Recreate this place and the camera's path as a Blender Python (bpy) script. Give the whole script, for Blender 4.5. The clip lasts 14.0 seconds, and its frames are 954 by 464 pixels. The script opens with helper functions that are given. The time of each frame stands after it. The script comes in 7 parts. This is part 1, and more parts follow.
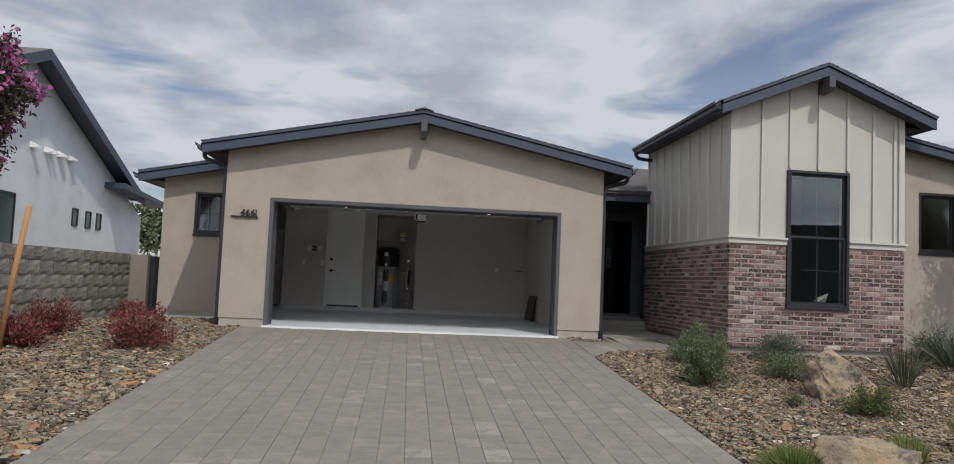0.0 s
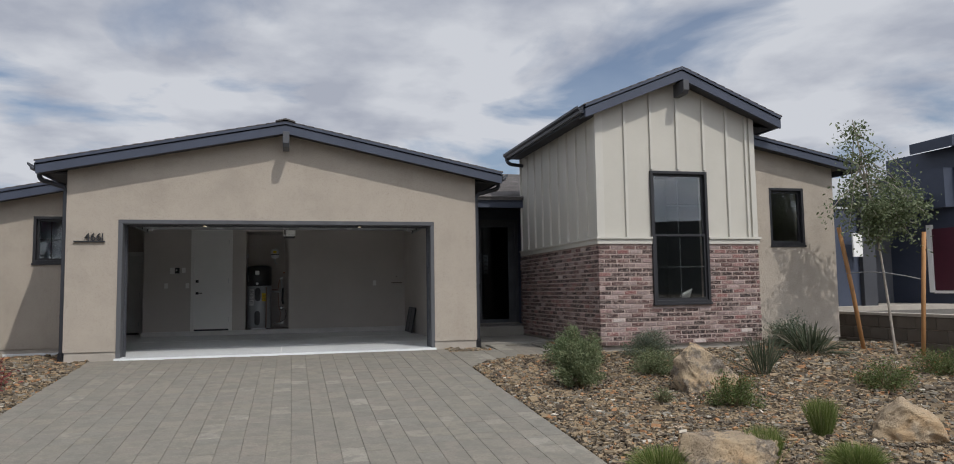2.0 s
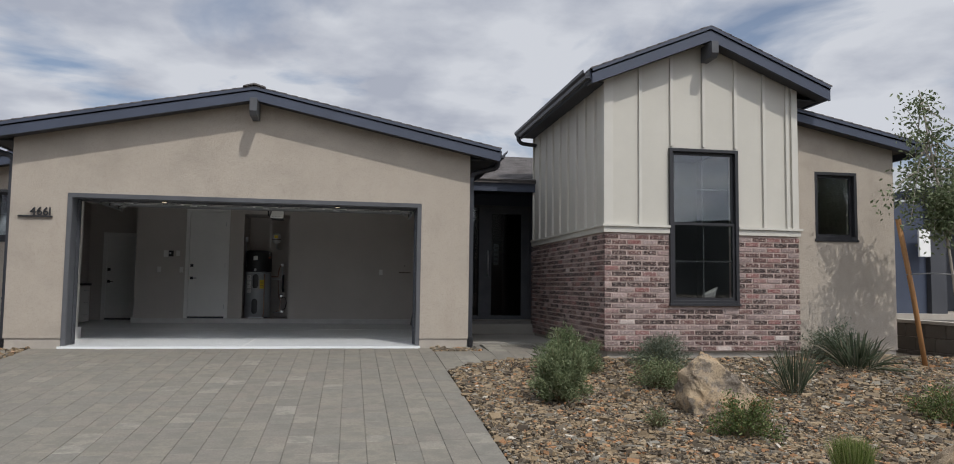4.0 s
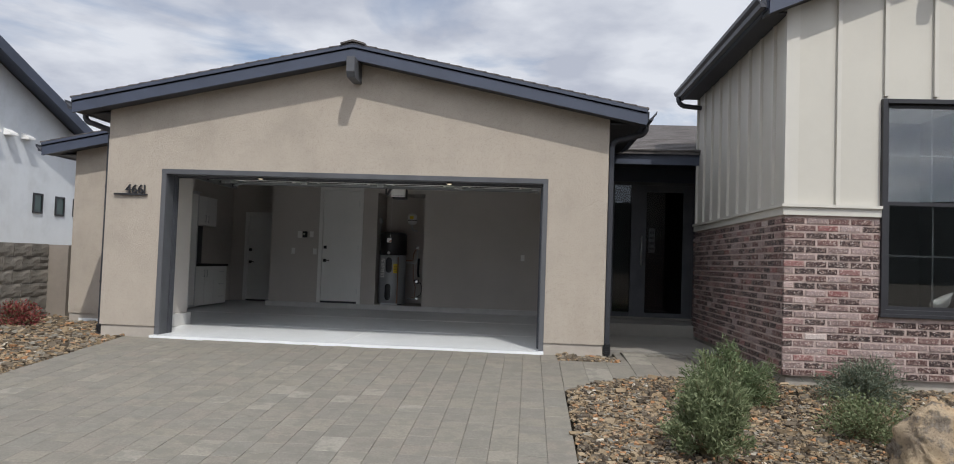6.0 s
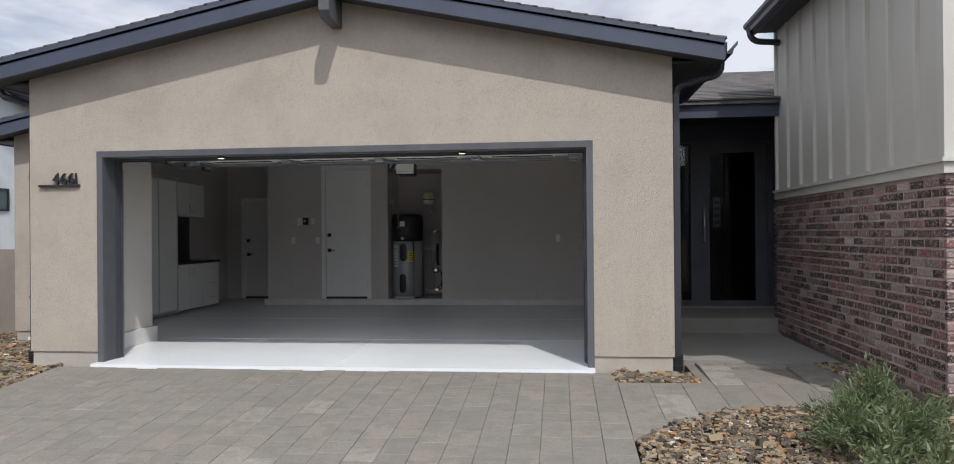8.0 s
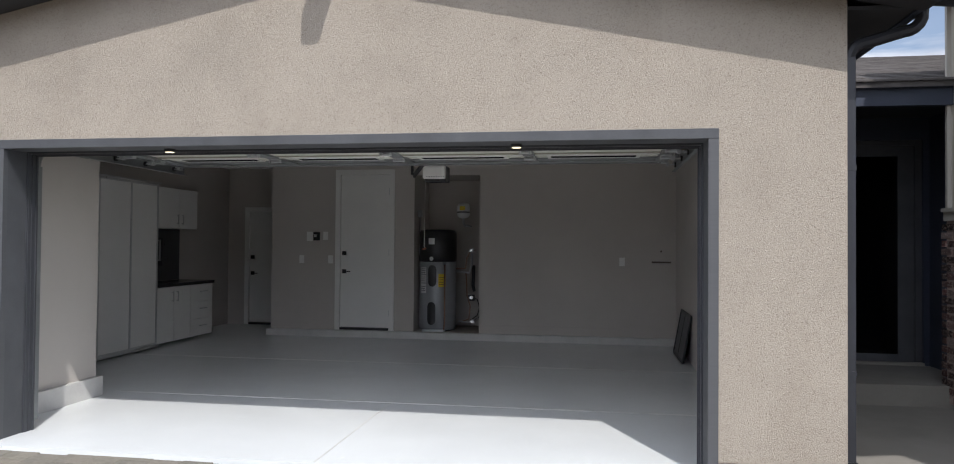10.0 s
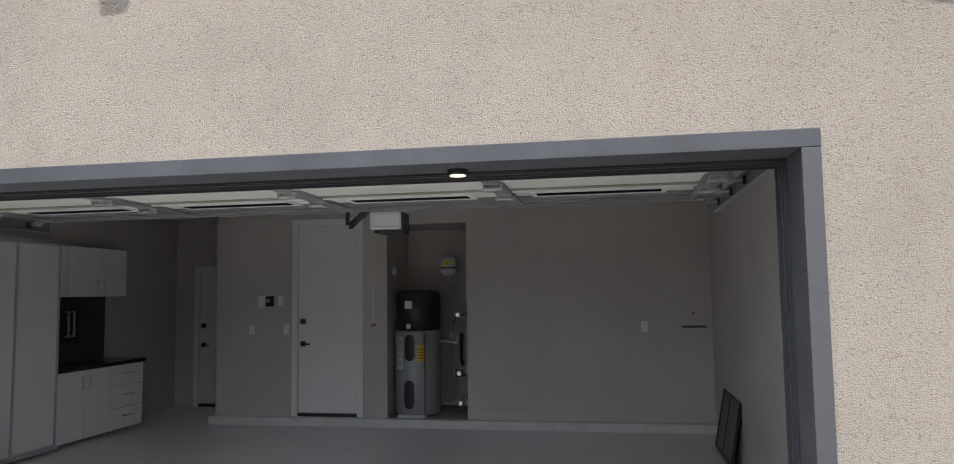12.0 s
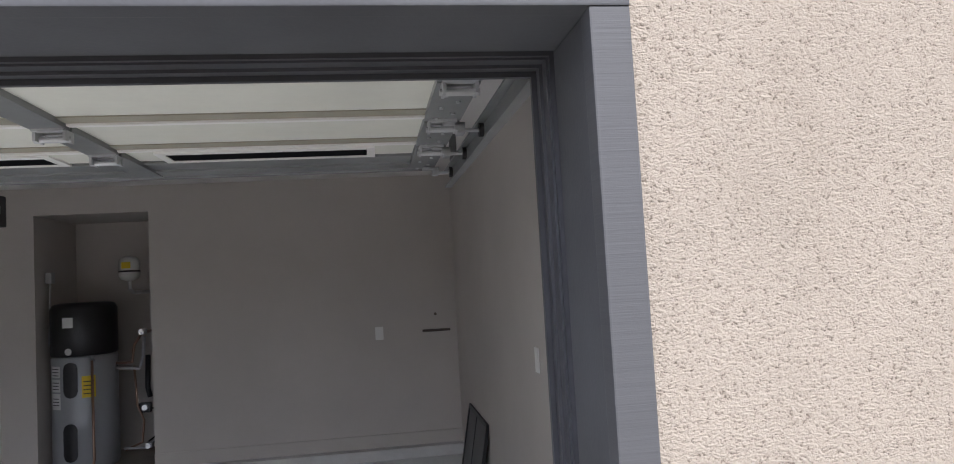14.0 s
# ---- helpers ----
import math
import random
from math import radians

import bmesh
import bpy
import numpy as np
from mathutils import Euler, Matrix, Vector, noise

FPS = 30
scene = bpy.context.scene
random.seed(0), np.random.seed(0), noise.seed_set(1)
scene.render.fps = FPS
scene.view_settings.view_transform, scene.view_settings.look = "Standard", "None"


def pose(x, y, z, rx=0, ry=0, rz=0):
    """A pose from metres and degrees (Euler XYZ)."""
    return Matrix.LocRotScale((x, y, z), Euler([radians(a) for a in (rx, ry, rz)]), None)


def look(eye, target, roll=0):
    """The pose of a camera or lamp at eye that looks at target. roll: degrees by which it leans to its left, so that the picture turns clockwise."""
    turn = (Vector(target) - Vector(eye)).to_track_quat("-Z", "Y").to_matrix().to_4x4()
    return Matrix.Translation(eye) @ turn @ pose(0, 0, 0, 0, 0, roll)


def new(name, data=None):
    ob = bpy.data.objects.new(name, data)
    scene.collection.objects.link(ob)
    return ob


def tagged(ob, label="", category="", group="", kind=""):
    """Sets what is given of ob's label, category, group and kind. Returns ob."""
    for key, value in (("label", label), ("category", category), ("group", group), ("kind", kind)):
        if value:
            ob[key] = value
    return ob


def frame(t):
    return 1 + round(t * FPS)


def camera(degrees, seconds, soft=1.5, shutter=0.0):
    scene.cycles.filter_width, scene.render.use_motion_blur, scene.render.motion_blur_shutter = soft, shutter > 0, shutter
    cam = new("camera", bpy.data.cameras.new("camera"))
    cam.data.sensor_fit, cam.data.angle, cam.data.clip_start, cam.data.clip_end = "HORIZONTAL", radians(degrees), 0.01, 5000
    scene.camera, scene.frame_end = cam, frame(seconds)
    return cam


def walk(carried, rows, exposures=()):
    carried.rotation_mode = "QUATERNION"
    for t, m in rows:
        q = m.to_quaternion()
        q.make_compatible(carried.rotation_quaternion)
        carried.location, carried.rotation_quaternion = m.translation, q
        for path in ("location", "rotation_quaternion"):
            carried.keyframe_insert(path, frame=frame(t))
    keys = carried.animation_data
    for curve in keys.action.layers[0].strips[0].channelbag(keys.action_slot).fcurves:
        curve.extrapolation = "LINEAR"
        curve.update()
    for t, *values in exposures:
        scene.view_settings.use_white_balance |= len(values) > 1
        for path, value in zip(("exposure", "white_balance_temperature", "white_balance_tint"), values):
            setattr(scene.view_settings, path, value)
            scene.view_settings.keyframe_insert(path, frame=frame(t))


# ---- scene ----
cam = camera(65.9, 14.0, soft=1.0)
PATH = [
    (0, (-0.397, -0.31, 1.54), (-0.214, 1.677, 1.673), 2.5),
    (0.5, (-0.316, -0.217, 1.573), (0.224, 1.701, 1.742), 0.7),
    (1, (-0.26, -0.24, 1.565), (0.319, 1.666, 1.733), -0.5),
    (1.5, (-0.219, -0.213, 1.562), (0.341, 1.699, 1.739), -0.1),
    (2, (-0.147, -0.103, 1.595), (0.341, 1.83, 1.755), -0.9),
    (2.2, (-0.084, 0.0, 1.594), (0.465, 1.919, 1.728), -0.5),
    (4.3, (1.346, 1.316, 1.564), (1.622, 3.292, 1.707), 1.5),
    (4.5, (1.479, 1.438, 1.576), (1.707, 3.421, 1.7), 1.9),
    (5, (1.723, 1.948, 1.6), (1.78, 3.947, 1.623), 0.7),
    (5.5, (1.778, 2.443, 1.672), (1.776, 4.44, 1.771), 2.4),
    (6, (1.926, 2.993, 1.723), (1.783, 4.987, 1.804), 2.0),
    (6.5, (1.97, 3.46, 1.737), (1.662, 5.436, 1.76), -0.4),
    (7, (1.996, 3.934, 1.784), (1.677, 5.908, 1.813), 0.1),
    (7.5, (1.97, 4.511, 1.845), (1.758, 6.5, 1.874), 0.4),
    (8, (1.822, 5.09, 1.901), (1.6, 7.078, 1.908), -0.5),
    (8.2, (1.761, 5.328, 1.898), (1.56, 7.318, 1.927), -2.4),
    (10.3, (1.387, 7.673, 2.101), (1.049, 9.644, 2.141), 1.0),
    (10.5, (1.381, 7.893, 2.139), (1.003, 9.856, 2.201), 0.4),
    (11, (1.368, 8.354, 2.201), (1.112, 10.336, 2.282), 2.9),
    (11.5, (1.45, 8.845, 2.251), (1.172, 10.817, 2.433), 0.7),
    (12, (1.468, 9.351, 2.239), (1.109, 11.312, 2.402), -0.8),
    (12.5, (1.499, 9.808, 2.307), (1.364, 11.801, 2.388), 1.0),
    (13, (1.581, 10.236, 2.317), (1.356, 12.223, 2.378), -0.1),
    (13.5, (1.653, 10.563, 2.296), (1.491, 12.556, 2.331), -1.7),
    (14, (1.749, 10.832, 2.314), (2.039, 12.808, 2.433), -3.2),
]
walk(cam, [(t, look(eye, target, roll)) for t, eye, target, roll in PATH],
     exposures=[(0.0, -0.53, 6500, 10), (2.2, -0.53, 6500, 10), (4.3, -0.47, 6480, 10), (5.0, -0.40, 6500, 10), (6.5, -0.2, 6450, 10), (7.5, -0.2, 6400, 11), (8.2, -0.1, 6350, 11), (10.3, 0.04, 6330, 11), (11.5, 0.16, 6320, 12), (12.5, 0.2, 6300, 12), (13.0, 0.34, 6280, 12), (13.5, 0.68, 6360, 13), (14.0, 0.64, 6340, 14.5)])

# ---- world and sun ----
SUN_FROM = Vector((0.6, -1.345, 1.985)).normalized()
SUN_EL = math.asin(SUN_FROM.z)
SUN_AZ = math.atan2(SUN_FROM.x, SUN_FROM.y)


def make_world():
    w = bpy.data.worlds.new("sky")
    w.use_nodes = True
    scene.world = w
    n, l = w.node_tree.nodes, w.node_tree.links
    n.clear()
    out = n.new("ShaderNodeOutputWorld")
    sky = n.new("ShaderNodeTexSky")
    sky.sky_type, sky.sun_disc, sky.ozone_density = "NISHITA", False, 3.5
    sky.sun_elevation, sky.sun_rotation = SUN_EL, SUN_AZ
    b_sky = n.new("ShaderNodeBackground")
    b_sky.inputs["Strength"].default_value = 0.12
    l.new(sky.outputs[0], b_sky.inputs["Color"])
    tc = n.new("ShaderNodeTexCoord")
    sep = n.new("ShaderNodeSeparateXYZ")
    l.new(tc.outputs["Generated"], sep.inputs[0])
    zc = n.new("ShaderNodeMath")
    zc.operation = "MAXIMUM"
    zc.inputs[1].default_value = 0.0
    l.new(sep.outputs["Z"], zc.inputs[0])
    za = n.new("ShaderNodeMath")
    za.operation = "ADD"
    za.inputs[1].default_value = 0.16
    l.new(zc.outputs[0], za.inputs[0])
    dv = []
    for axis in ("X", "Y"):
        d = n.new("ShaderNodeMath")
        d.operation = "DIVIDE"
        l.new(sep.outputs[axis], d.inputs[0])
        l.new(za.outputs[0], d.inputs[1])
        dv.append(d)
    comb = n.new("ShaderNodeCombineXYZ")
    l.new(dv[0].outputs[0], comb.inputs[0])
    l.new(dv[1].outputs[0], comb.inputs[1])
    comb.inputs[2].default_value = 5.9
    n1 = n.new("ShaderNodeTexNoise")
    n1.inputs["Scale"].default_value, n1.inputs["Detail"].default_value = 1.5, 8.0
    n1.inputs["Roughness"].default_value, n1.inputs["Distortion"].default_value = 0.52, 0.5
    l.new(comb.outputs[0], n1.inputs["Vector"])
    r1 = n.new("ShaderNodeValToRGB")
    r1.color_ramp.elements[0].position, r1.color_ramp.elements[0].color = 0.36, (0.22, 0.22, 0.22, 1)
    r1.color_ramp.elements[1].position, r1.color_ramp.elements[1].color = 0.50, (1, 1, 1, 1)
    l.new(n1.outputs["Fac"], r1.inputs[0])
    n2 = n.new("ShaderNodeTexNoise")
    n2.inputs["Scale"].default_value, n2.inputs["Detail"].default_value = 2.6, 7.0
    l.new(comb.outputs[0], n2.inputs["Vector"])
    r2 = n.new("ShaderNodeValToRGB")
    r2.color_ramp.elements[0].position, r2.color_ramp.elements[0].color = 0.36, (0.42, 0.45, 0.53, 1)
    r2.color_ramp.elements[1].position, r2.color_ramp.elements[1].color = 0.58, (0.655, 0.68, 0.735, 1)
    l.new(n2.outputs["Fac"], r2.inputs[0])
    b_cl = n.new("ShaderNodeBackground")
    l.new(r2.outputs[0], b_cl.inputs["Color"])
    # thin cloud is brighter towards the sun
    dot = n.new("ShaderNodeVectorMath")
    dot.operation = "DOT_PRODUCT"
    dot.inputs[1].default_value = SUN_FROM
    l.new(tc.outputs["Generated"], dot.inputs[0])
    mr = n.new("ShaderNodeMapRange")
    mr.interpolation_type = "SMOOTHSTEP"
    mr.inputs["From Min"].default_value, mr.inputs["From Max"].default_value = 0.15, 1.0
    mr.inputs["To Min"].default_value, mr.inputs["To Max"].default_value = 1.32, 3.1
    l.new(dot.outputs["Value"], mr.inputs["Value"])
    l.new(mr.outputs[0], b_cl.inputs["Strength"])
    mix = n.new("ShaderNodeMixShader")
    l.new(r1.outputs[0], mix.inputs[0])
    l.new(b_sky.outputs[0], mix.inputs[1])
    l.new(b_cl.outputs[0], mix.inputs[2])
    l.new(mix.outputs[0], out.inputs["Surface"])


make_world()
sun_data = bpy.data.lights.new("sun", "SUN")
sun_data.energy, sun_data.angle, sun_data.color = 3.3, radians(0.6), (1.0, 0.965, 0.91)
sun = new("sun", sun_data)
sun.matrix_world = look(SUN_FROM * 60, (0, 0, 0))


# ---- materials ----
def shader(name):
    m = bpy.data.materials.new(name)
    m.use_nodes = True
    t = m.node_tree
    return m, t.nodes, t.links, t.nodes["Principled BSDF"]


def noise_node(n, l, vec, scale, detail=4.0, rough=0.55, stretch=None):
    if stretch:
        mp = n.new("ShaderNodeMapping")
        mp.inputs["Scale"].default_value = stretch
        l.new(vec, mp.inputs["Vector"])
        vec = mp.outputs[0]
    t = n.new("ShaderNodeTexNoise")
    t.inputs["Scale"].default_value, t.inputs["Detail"].default_value, t.inputs["Roughness"].default_value = scale, detail, rough
    l.new(vec, t.inputs["Vector"])
    return t.outputs["Fac"]


def ramp(n, l, fac, stops):
    r = n.new("ShaderNodeValToRGB")
    els = r.color_ramp.elements
    while len(els) < len(stops):
        els.new(0.5)
    for e, (p, c) in zip(els, stops):
        e.position, e.color = p, (*c, 1)
    l.new(fac, r.inputs[0])
    return r.outputs[0]


def mixed(n, l, fac, a, b, kind="MIX"):
    m = n.new("ShaderNodeMix")
    m.data_type, m.blend_type = "RGBA", kind
    for key, v in ((0, fac), (6, a), (7, b)):
        if isinstance(v, (int, float)):
            m.inputs[key].default_value = v
        elif isinstance(v, tuple):
            m.inputs[key].default_value = (*v, 1)
        else:
            l.new(v, m.inputs[key])
    return m.outputs[2]


def bumped(n, l, p, height, strength, dist):
    b = n.new("ShaderNodeBump")
    b.inputs["Strength"].default_value, b.inputs["Distance"].default_value = strength, dist
    l.new(height, b.inputs["Height"])
    l.new(b.outputs[0], p.inputs["Normal"])


def scaled(c, k):
    return tuple(min(1.0, v * k) for v in c)


def surface(name, col, rough=0.6, metal=0.0, var=0.18, big=1.2, fine=40.0, bump=0.2, dist=0.003, rnd=0.0, stretch=None, spec=0.5):
    """A plain surface with stains at a large scale, grain at a fine one and a fine relief."""
    m, n, l, p = shader(name)
    tc = n.new("ShaderNodeTexCoord").outputs["Object"]
    a = noise_node(n, l, tc, big, 5, 0.6, stretch)
    f = noise_node(n, l, tc, fine, 4, 0.6, stretch)
    c1 = ramp(n, l, a, [(0.3, scaled(col, 1 - var)), (0.7, scaled(col, 1 + var))])
    c2 = ramp(n, l, f, [(0.3, scaled((1, 1, 1), 1 - var * 0.6)), (0.7, (1, 1, 1))])
    c = mixed(n, l, 1.0, c1, c2, "MULTIPLY")
    if rnd:
        oi = n.new("ShaderNodeObjectInfo")
        c3 = ramp(n, l, oi.outputs["Random"], [(0, scaled((1, 1, 1), 1 - rnd)), (1, (1, 1, 1))])
        c = mixed(n, l, 1.0, c, c3, "MULTIPLY")
    l.new(c, p.inputs["Base Color"])
    p.inputs["Metallic"].default_value = metal
    p.inputs["Specular IOR Level"].default_value = spec
    rr = n.new("ShaderNodeMapRange")
    rr.inputs["To Min"].default_value, rr.inputs["To Max"].default_value = max(0.03, rough - 0.08), min(1, rough + 0.08)
    l.new(f, rr.inputs["Value"])
    l.new(rr.outputs[0], p.inputs["Roughness"])
    if bump:
        bumped(n, l, p, f, bump, dist)
    return m


def stucco_mat(name, col, grain=85.0, depth=0.006, strength=0.75, pits=True):
    """Sand-finish stucco: worm-like grains with darker pits, broad faint stains."""
    m, n, l, p = shader(name)
    tc = n.new("ShaderNodeTexCoord").outputs["Object"]
    warp = n.new("ShaderNodeTexNoise")
    warp.inputs["Scale"].default_value = 30.0
    l.new(tc, warp.inputs["Vector"])
    wv = n.new("ShaderNodeVectorMath")
    wv.operation = "MULTIPLY_ADD"
    wv.inputs[1].default_value = (0.006, 0.006, 0.006)
    l.new(warp.outputs["Color"], wv.inputs[0])
    l.new(tc, wv.inputs[2])
    g = noise_node(n, l, wv.outputs[0], grain, 3, 0.62, (0.8, 0.8, 1.15))
    g2 = noise_node(n, l, tc, grain * 0.4, 3, 0.5)
    st = noise_node(n, l, tc, 1.3, 7, 0.7)
    base = ramp(n, l, st, [(0.33, scaled(col, 0.88)), (0.50, col), (0.70, scaled(col, 1.06))])
    drip = noise_node(n, l, tc, 2.2, 5, 0.7, (1.0, 1.0, 0.35))
    dr = ramp(n, l, drip, [(0.29, (0.95, 0.94, 0.93)), (0.47, (1, 1, 1))])
    add = n.new("ShaderNodeMath")
    add.operation = "MULTIPLY_ADD"
    add.inputs[1].default_value = 0.5
    l.new(g2, add.inputs[0])
    l.new(g, add.inputs[2])
    pit = ramp(n, l, add.outputs[0], [(0.53, (0.42, 0.40, 0.385) if pits else (0.9, 0.9, 0.9)), (0.66, (0.95, 0.945, 0.94)), (0.82, (1, 1, 1))])
    c = mixed(n, l, 1.0, base, pit, "MULTIPLY")
    c = mixed(n, l, 1.0, c, dr, "MULTIPLY")
    l.new(c, p.inputs["Base Color"])
    p.inputs["Roughness"].default_value = 0.95
    p.inputs["Specular IOR Level"].default_value = 0.2
    bumped(n, l, p, add.outputs[0], strength, depth)
    return m


def island_mat(name, stops, rough=0.85, fine=60.0, per_object=False, bump=0.4, dist=0.004, spots=None):
    """Pieces that differ one from the other: stones, leaves, pavers."""
    m, n, l, p = shader(name)
    tc = n.new("ShaderNodeNewGeometry").outputs["Position"]
    if per_object:
        rnd = n.new("ShaderNodeObjectInfo").outputs["Random"]
    else:
        rnd = n.new("ShaderNodeNewGeometry").outputs["Random Per Island"]
    c = ramp(n, l, rnd, stops)
    f = noise_node(n, l, tc, fine, 4, 0.6)
    c2 = ramp(n, l, f, [(0.3, (0.78, 0.77, 0.76)), (0.65, (1, 1, 1))])
    c = mixed(n, l, 1.0, c, c2, "MULTIPLY")
    if spots:
        s = noise_node(n, l, tc, spots[0], 5, 0.65)
        k = ramp(n, l, s, [(spots[1], (0, 0, 0)), (spots[1] + 0.12, (spots[3],) * 3)])
        c = mixed(n, l, k, c, spots[2])
    l.new(c, p.inputs["Base Color"])
    p.inputs["Roughness"].default_value = rough
    p.inputs["Specular IOR Level"].default_value = 0.3
    if bump:
        bumped(n, l, p, f, bump, dist)
    return m


def leaf_mat(name, stops, per_object=False):
    m, n, l, p = shader(name)
    rnd = n.new("ShaderNodeObjectInfo").outputs["Random"] if per_object else n.new("ShaderNodeNewGeometry").outputs["Random Per Island"]
    c = ramp(n, l, rnd, stops)
    l.new(c, p.inputs["Base Color"])
    p.inputs["Roughness"].default_value = 0.6
    p.inputs["Specular IOR Level"].default_value = 0.25
    tr = n.new("ShaderNodeBsdfTranslucent")
    l.new(c, tr.inputs["Color"])
    mx = n.new("ShaderNodeMixShader")
    mx.inputs[0].default_value = 0.3
    l.new(p.outputs[0], mx.inputs[1])
    l.new(tr.outputs[0], mx.inputs[2])
    l.new(mx.outputs[0], n["Material Output"].inputs["Surface"])
    return m


def glow_mat(name, col, strength):
    m, n, l, p = shader(name)
    p.inputs["Emission Color"].default_value = (*col, 1)
    p.inputs["Emission Strength"].default_value = strength
    return m


def glass_mat(name, tint=(0.75, 0.8, 0.8), rough=0.0, ior=2.1):
    m, n, l, p = shader(name)
    p.inputs["Base Color"].default_value = (*tint, 1)
    p.inputs["Transmission Weight"].default_value = 1.0
    p.inputs["Roughness"].default_value = rough
    p.inputs["IOR"].default_value = ior
    return m


def brick_mat():
    m, n, l, p = shader("tumbled brick")
    tc = n.new("ShaderNodeTexCoord").outputs["Object"]
    oi = n.new("ShaderNodeObjectInfo")
    off = n.new("ShaderNodeVectorMath")
    off.operation = "MULTIPLY_ADD"
    off.inputs[1].default_value = (7.0, 13.0, 5.0)
    cmb = n.new("ShaderNodeCombineXYZ")
    for k in range(3):
        l.new(oi.outputs["Random"], cmb.inputs[k])
    l.new(cmb.outputs[0], off.inputs[0])
    l.new(tc, off.inputs[2])
    v = off.outputs[0]
    wn = n.new("ShaderNodeTexWhiteNoise")
    wn.noise_dimensions = "1D"
    l.new(oi.outputs["Random"], wn.inputs["W"])
    base = ramp(n, l, wn.outputs["Value"], [(0.0, (0.026, 0.016, 0.015)), (0.36, (0.046, 0.024, 0.022)), (0.46, (0.085, 0.040, 0.036)), (0.60, (0.14, 0.074, 0.066)),
                                            (0.70, (0.19, 0.135, 0.126)), (0.84, (0.31, 0.245, 0.23)), (0.90, (0.20, 0.076, 0.070)), (0.97, (0.24, 0.12, 0.11)), (1.0, (0.56, 0.50, 0.46))])
    f = noise_node(n, l, v, 45.0, 5, 0.7)
    w = noise_node(n, l, v, 24.0, 7, 0.85, (1.0, 1.0, 1.6))
    k = ramp(n, l, w, [(0.525, (0, 0, 0)), (0.59, (0.75, 0.75, 0.75))])
    fleck = noise_node(n, l, v, 75.0, 3, 0.6)
    k2 = ramp(n, l, fleck, [(0.575, (0, 0, 0)), (0.64, (0.7, 0.7, 0.7))])
    c2 = ramp(n, l, f, [(0.3, (0.6, 0.58, 0.58)), (0.7, (1.15, 1.15, 1.15))])
    c = mixed(n, l, 1.0, base, c2, "MULTIPLY")
    c = mixed(n, l, k, c, (0.41, 0.298, 0.255))
    c = mixed(n, l, k2, c, (0.60, 0.53, 0.49))
    l.new(c, p.inputs["Base Color"])
    p.inputs["Roughness"].default_value = 0.9
    bumped(n, l, p, f, 0.6, 0.006)
    return m


def shingle_mat():
    m, n, l, p = shader("asphalt shingle")
    tc = n.new("ShaderNodeTexCoord").outputs["Object"]
    f = noise_node(n, l, tc, 120.0, 3, 0.6)
    b = noise_node(n, l, tc, 3.0, 4, 0.7, (1.0, 6.0, 1.0))
    c = mixed(n, l, 1.0, ramp(n, l, b, [(0.3, (0.075, 0.068, 0.066)), (0.7, (0.17, 0.155, 0.15))]), ramp(n, l, f, [(0.3, (0.7, 0.7, 0.7)), (0.7, (1.1, 1.1, 1.1))]), "MULTIPLY")
    l.new(c, p.inputs["Base Color"])
    p.inputs["Roughness"].default_value = 0.95
    bumped(n, l, p, f, 0.4, 0.004)
    return m


def boulder_mat(name, edge):
    """Warm sandstone with grey lichen crust, rusty seams and dark pits."""
    m, n, l, p = shader(name)
    tc = n.new("ShaderNodeNewGeometry").outputs["Position"]
    tone = noise_node(n, l, tc, 2.6, 5, 0.6)
    c = ramp(n, l, tone, [(0.35, (0.31, 0.245, 0.175)), (0.5, (0.42, 0.325, 0.215)), (0.62, (0.43, 0.30, 0.175)), (0.72, (0.48, 0.395, 0.29))])
    crust = noise_node(n, l, tc, 4.2, 8, 0.7)
    k = ramp(n, l, crust, [(edge, (0, 0, 0)), (edge + 0.05, (0.85, 0.85, 0.85))])
    grey = ramp(n, l, noise_node(n, l, tc, 30.0, 5, 0.7), [(0.35, (0.09, 0.075, 0.062)), (0.5, (0.17, 0.145, 0.12)), (0.68, (0.30, 0.27, 0.23))])
    c = mixed(n, l, k, c, grey)
    fine = noise_node(n, l, tc, 55.0, 6, 0.75)
    c = mixed(n, l, 1.0, c, ramp(n, l, fine, [(0.32, (0.5, 0.48, 0.46)), (0.5, (1, 1, 1))]), "MULTIPLY")
    l.new(c, p.inputs["Base Color"])
    p.inputs["Roughness"].default_value = 0.95
    p.inputs["Specular IOR Level"].default_value = 0.25
    bumped(n, l, p, fine, 1.0, 0.018)
    return m


M_STUCCO = stucco_mat("beige stucco", (0.427, 0.377, 0.317), 280.0, 0.0042, 1.0)
M_WHITE_STUCCO = stucco_mat("white stucco", (0.60, 0.625, 0.645), 150, 0.003, 0.5, False)
M_TRIM = surface("slate trim paint", (0.078, 0.081, 0.089), 0.6, var=0.2, big=3.0, fine=120.0, bump=0.25, dist=0.002)
M_SAWN = surface("rough-sawn slate trim", (0.088, 0.090, 0.097), 0.6, var=0.05, big=3.0, fine=7.0, bump=0.35, dist=0.0012, stretch=(1.0, 1.0, 60.0))
M_SEAL = surface("slate vinyl weather seal", (0.060, 0.062, 0.072), 0.38, var=0.15, big=4.0, fine=60.0, bump=0.1, dist=0.001)
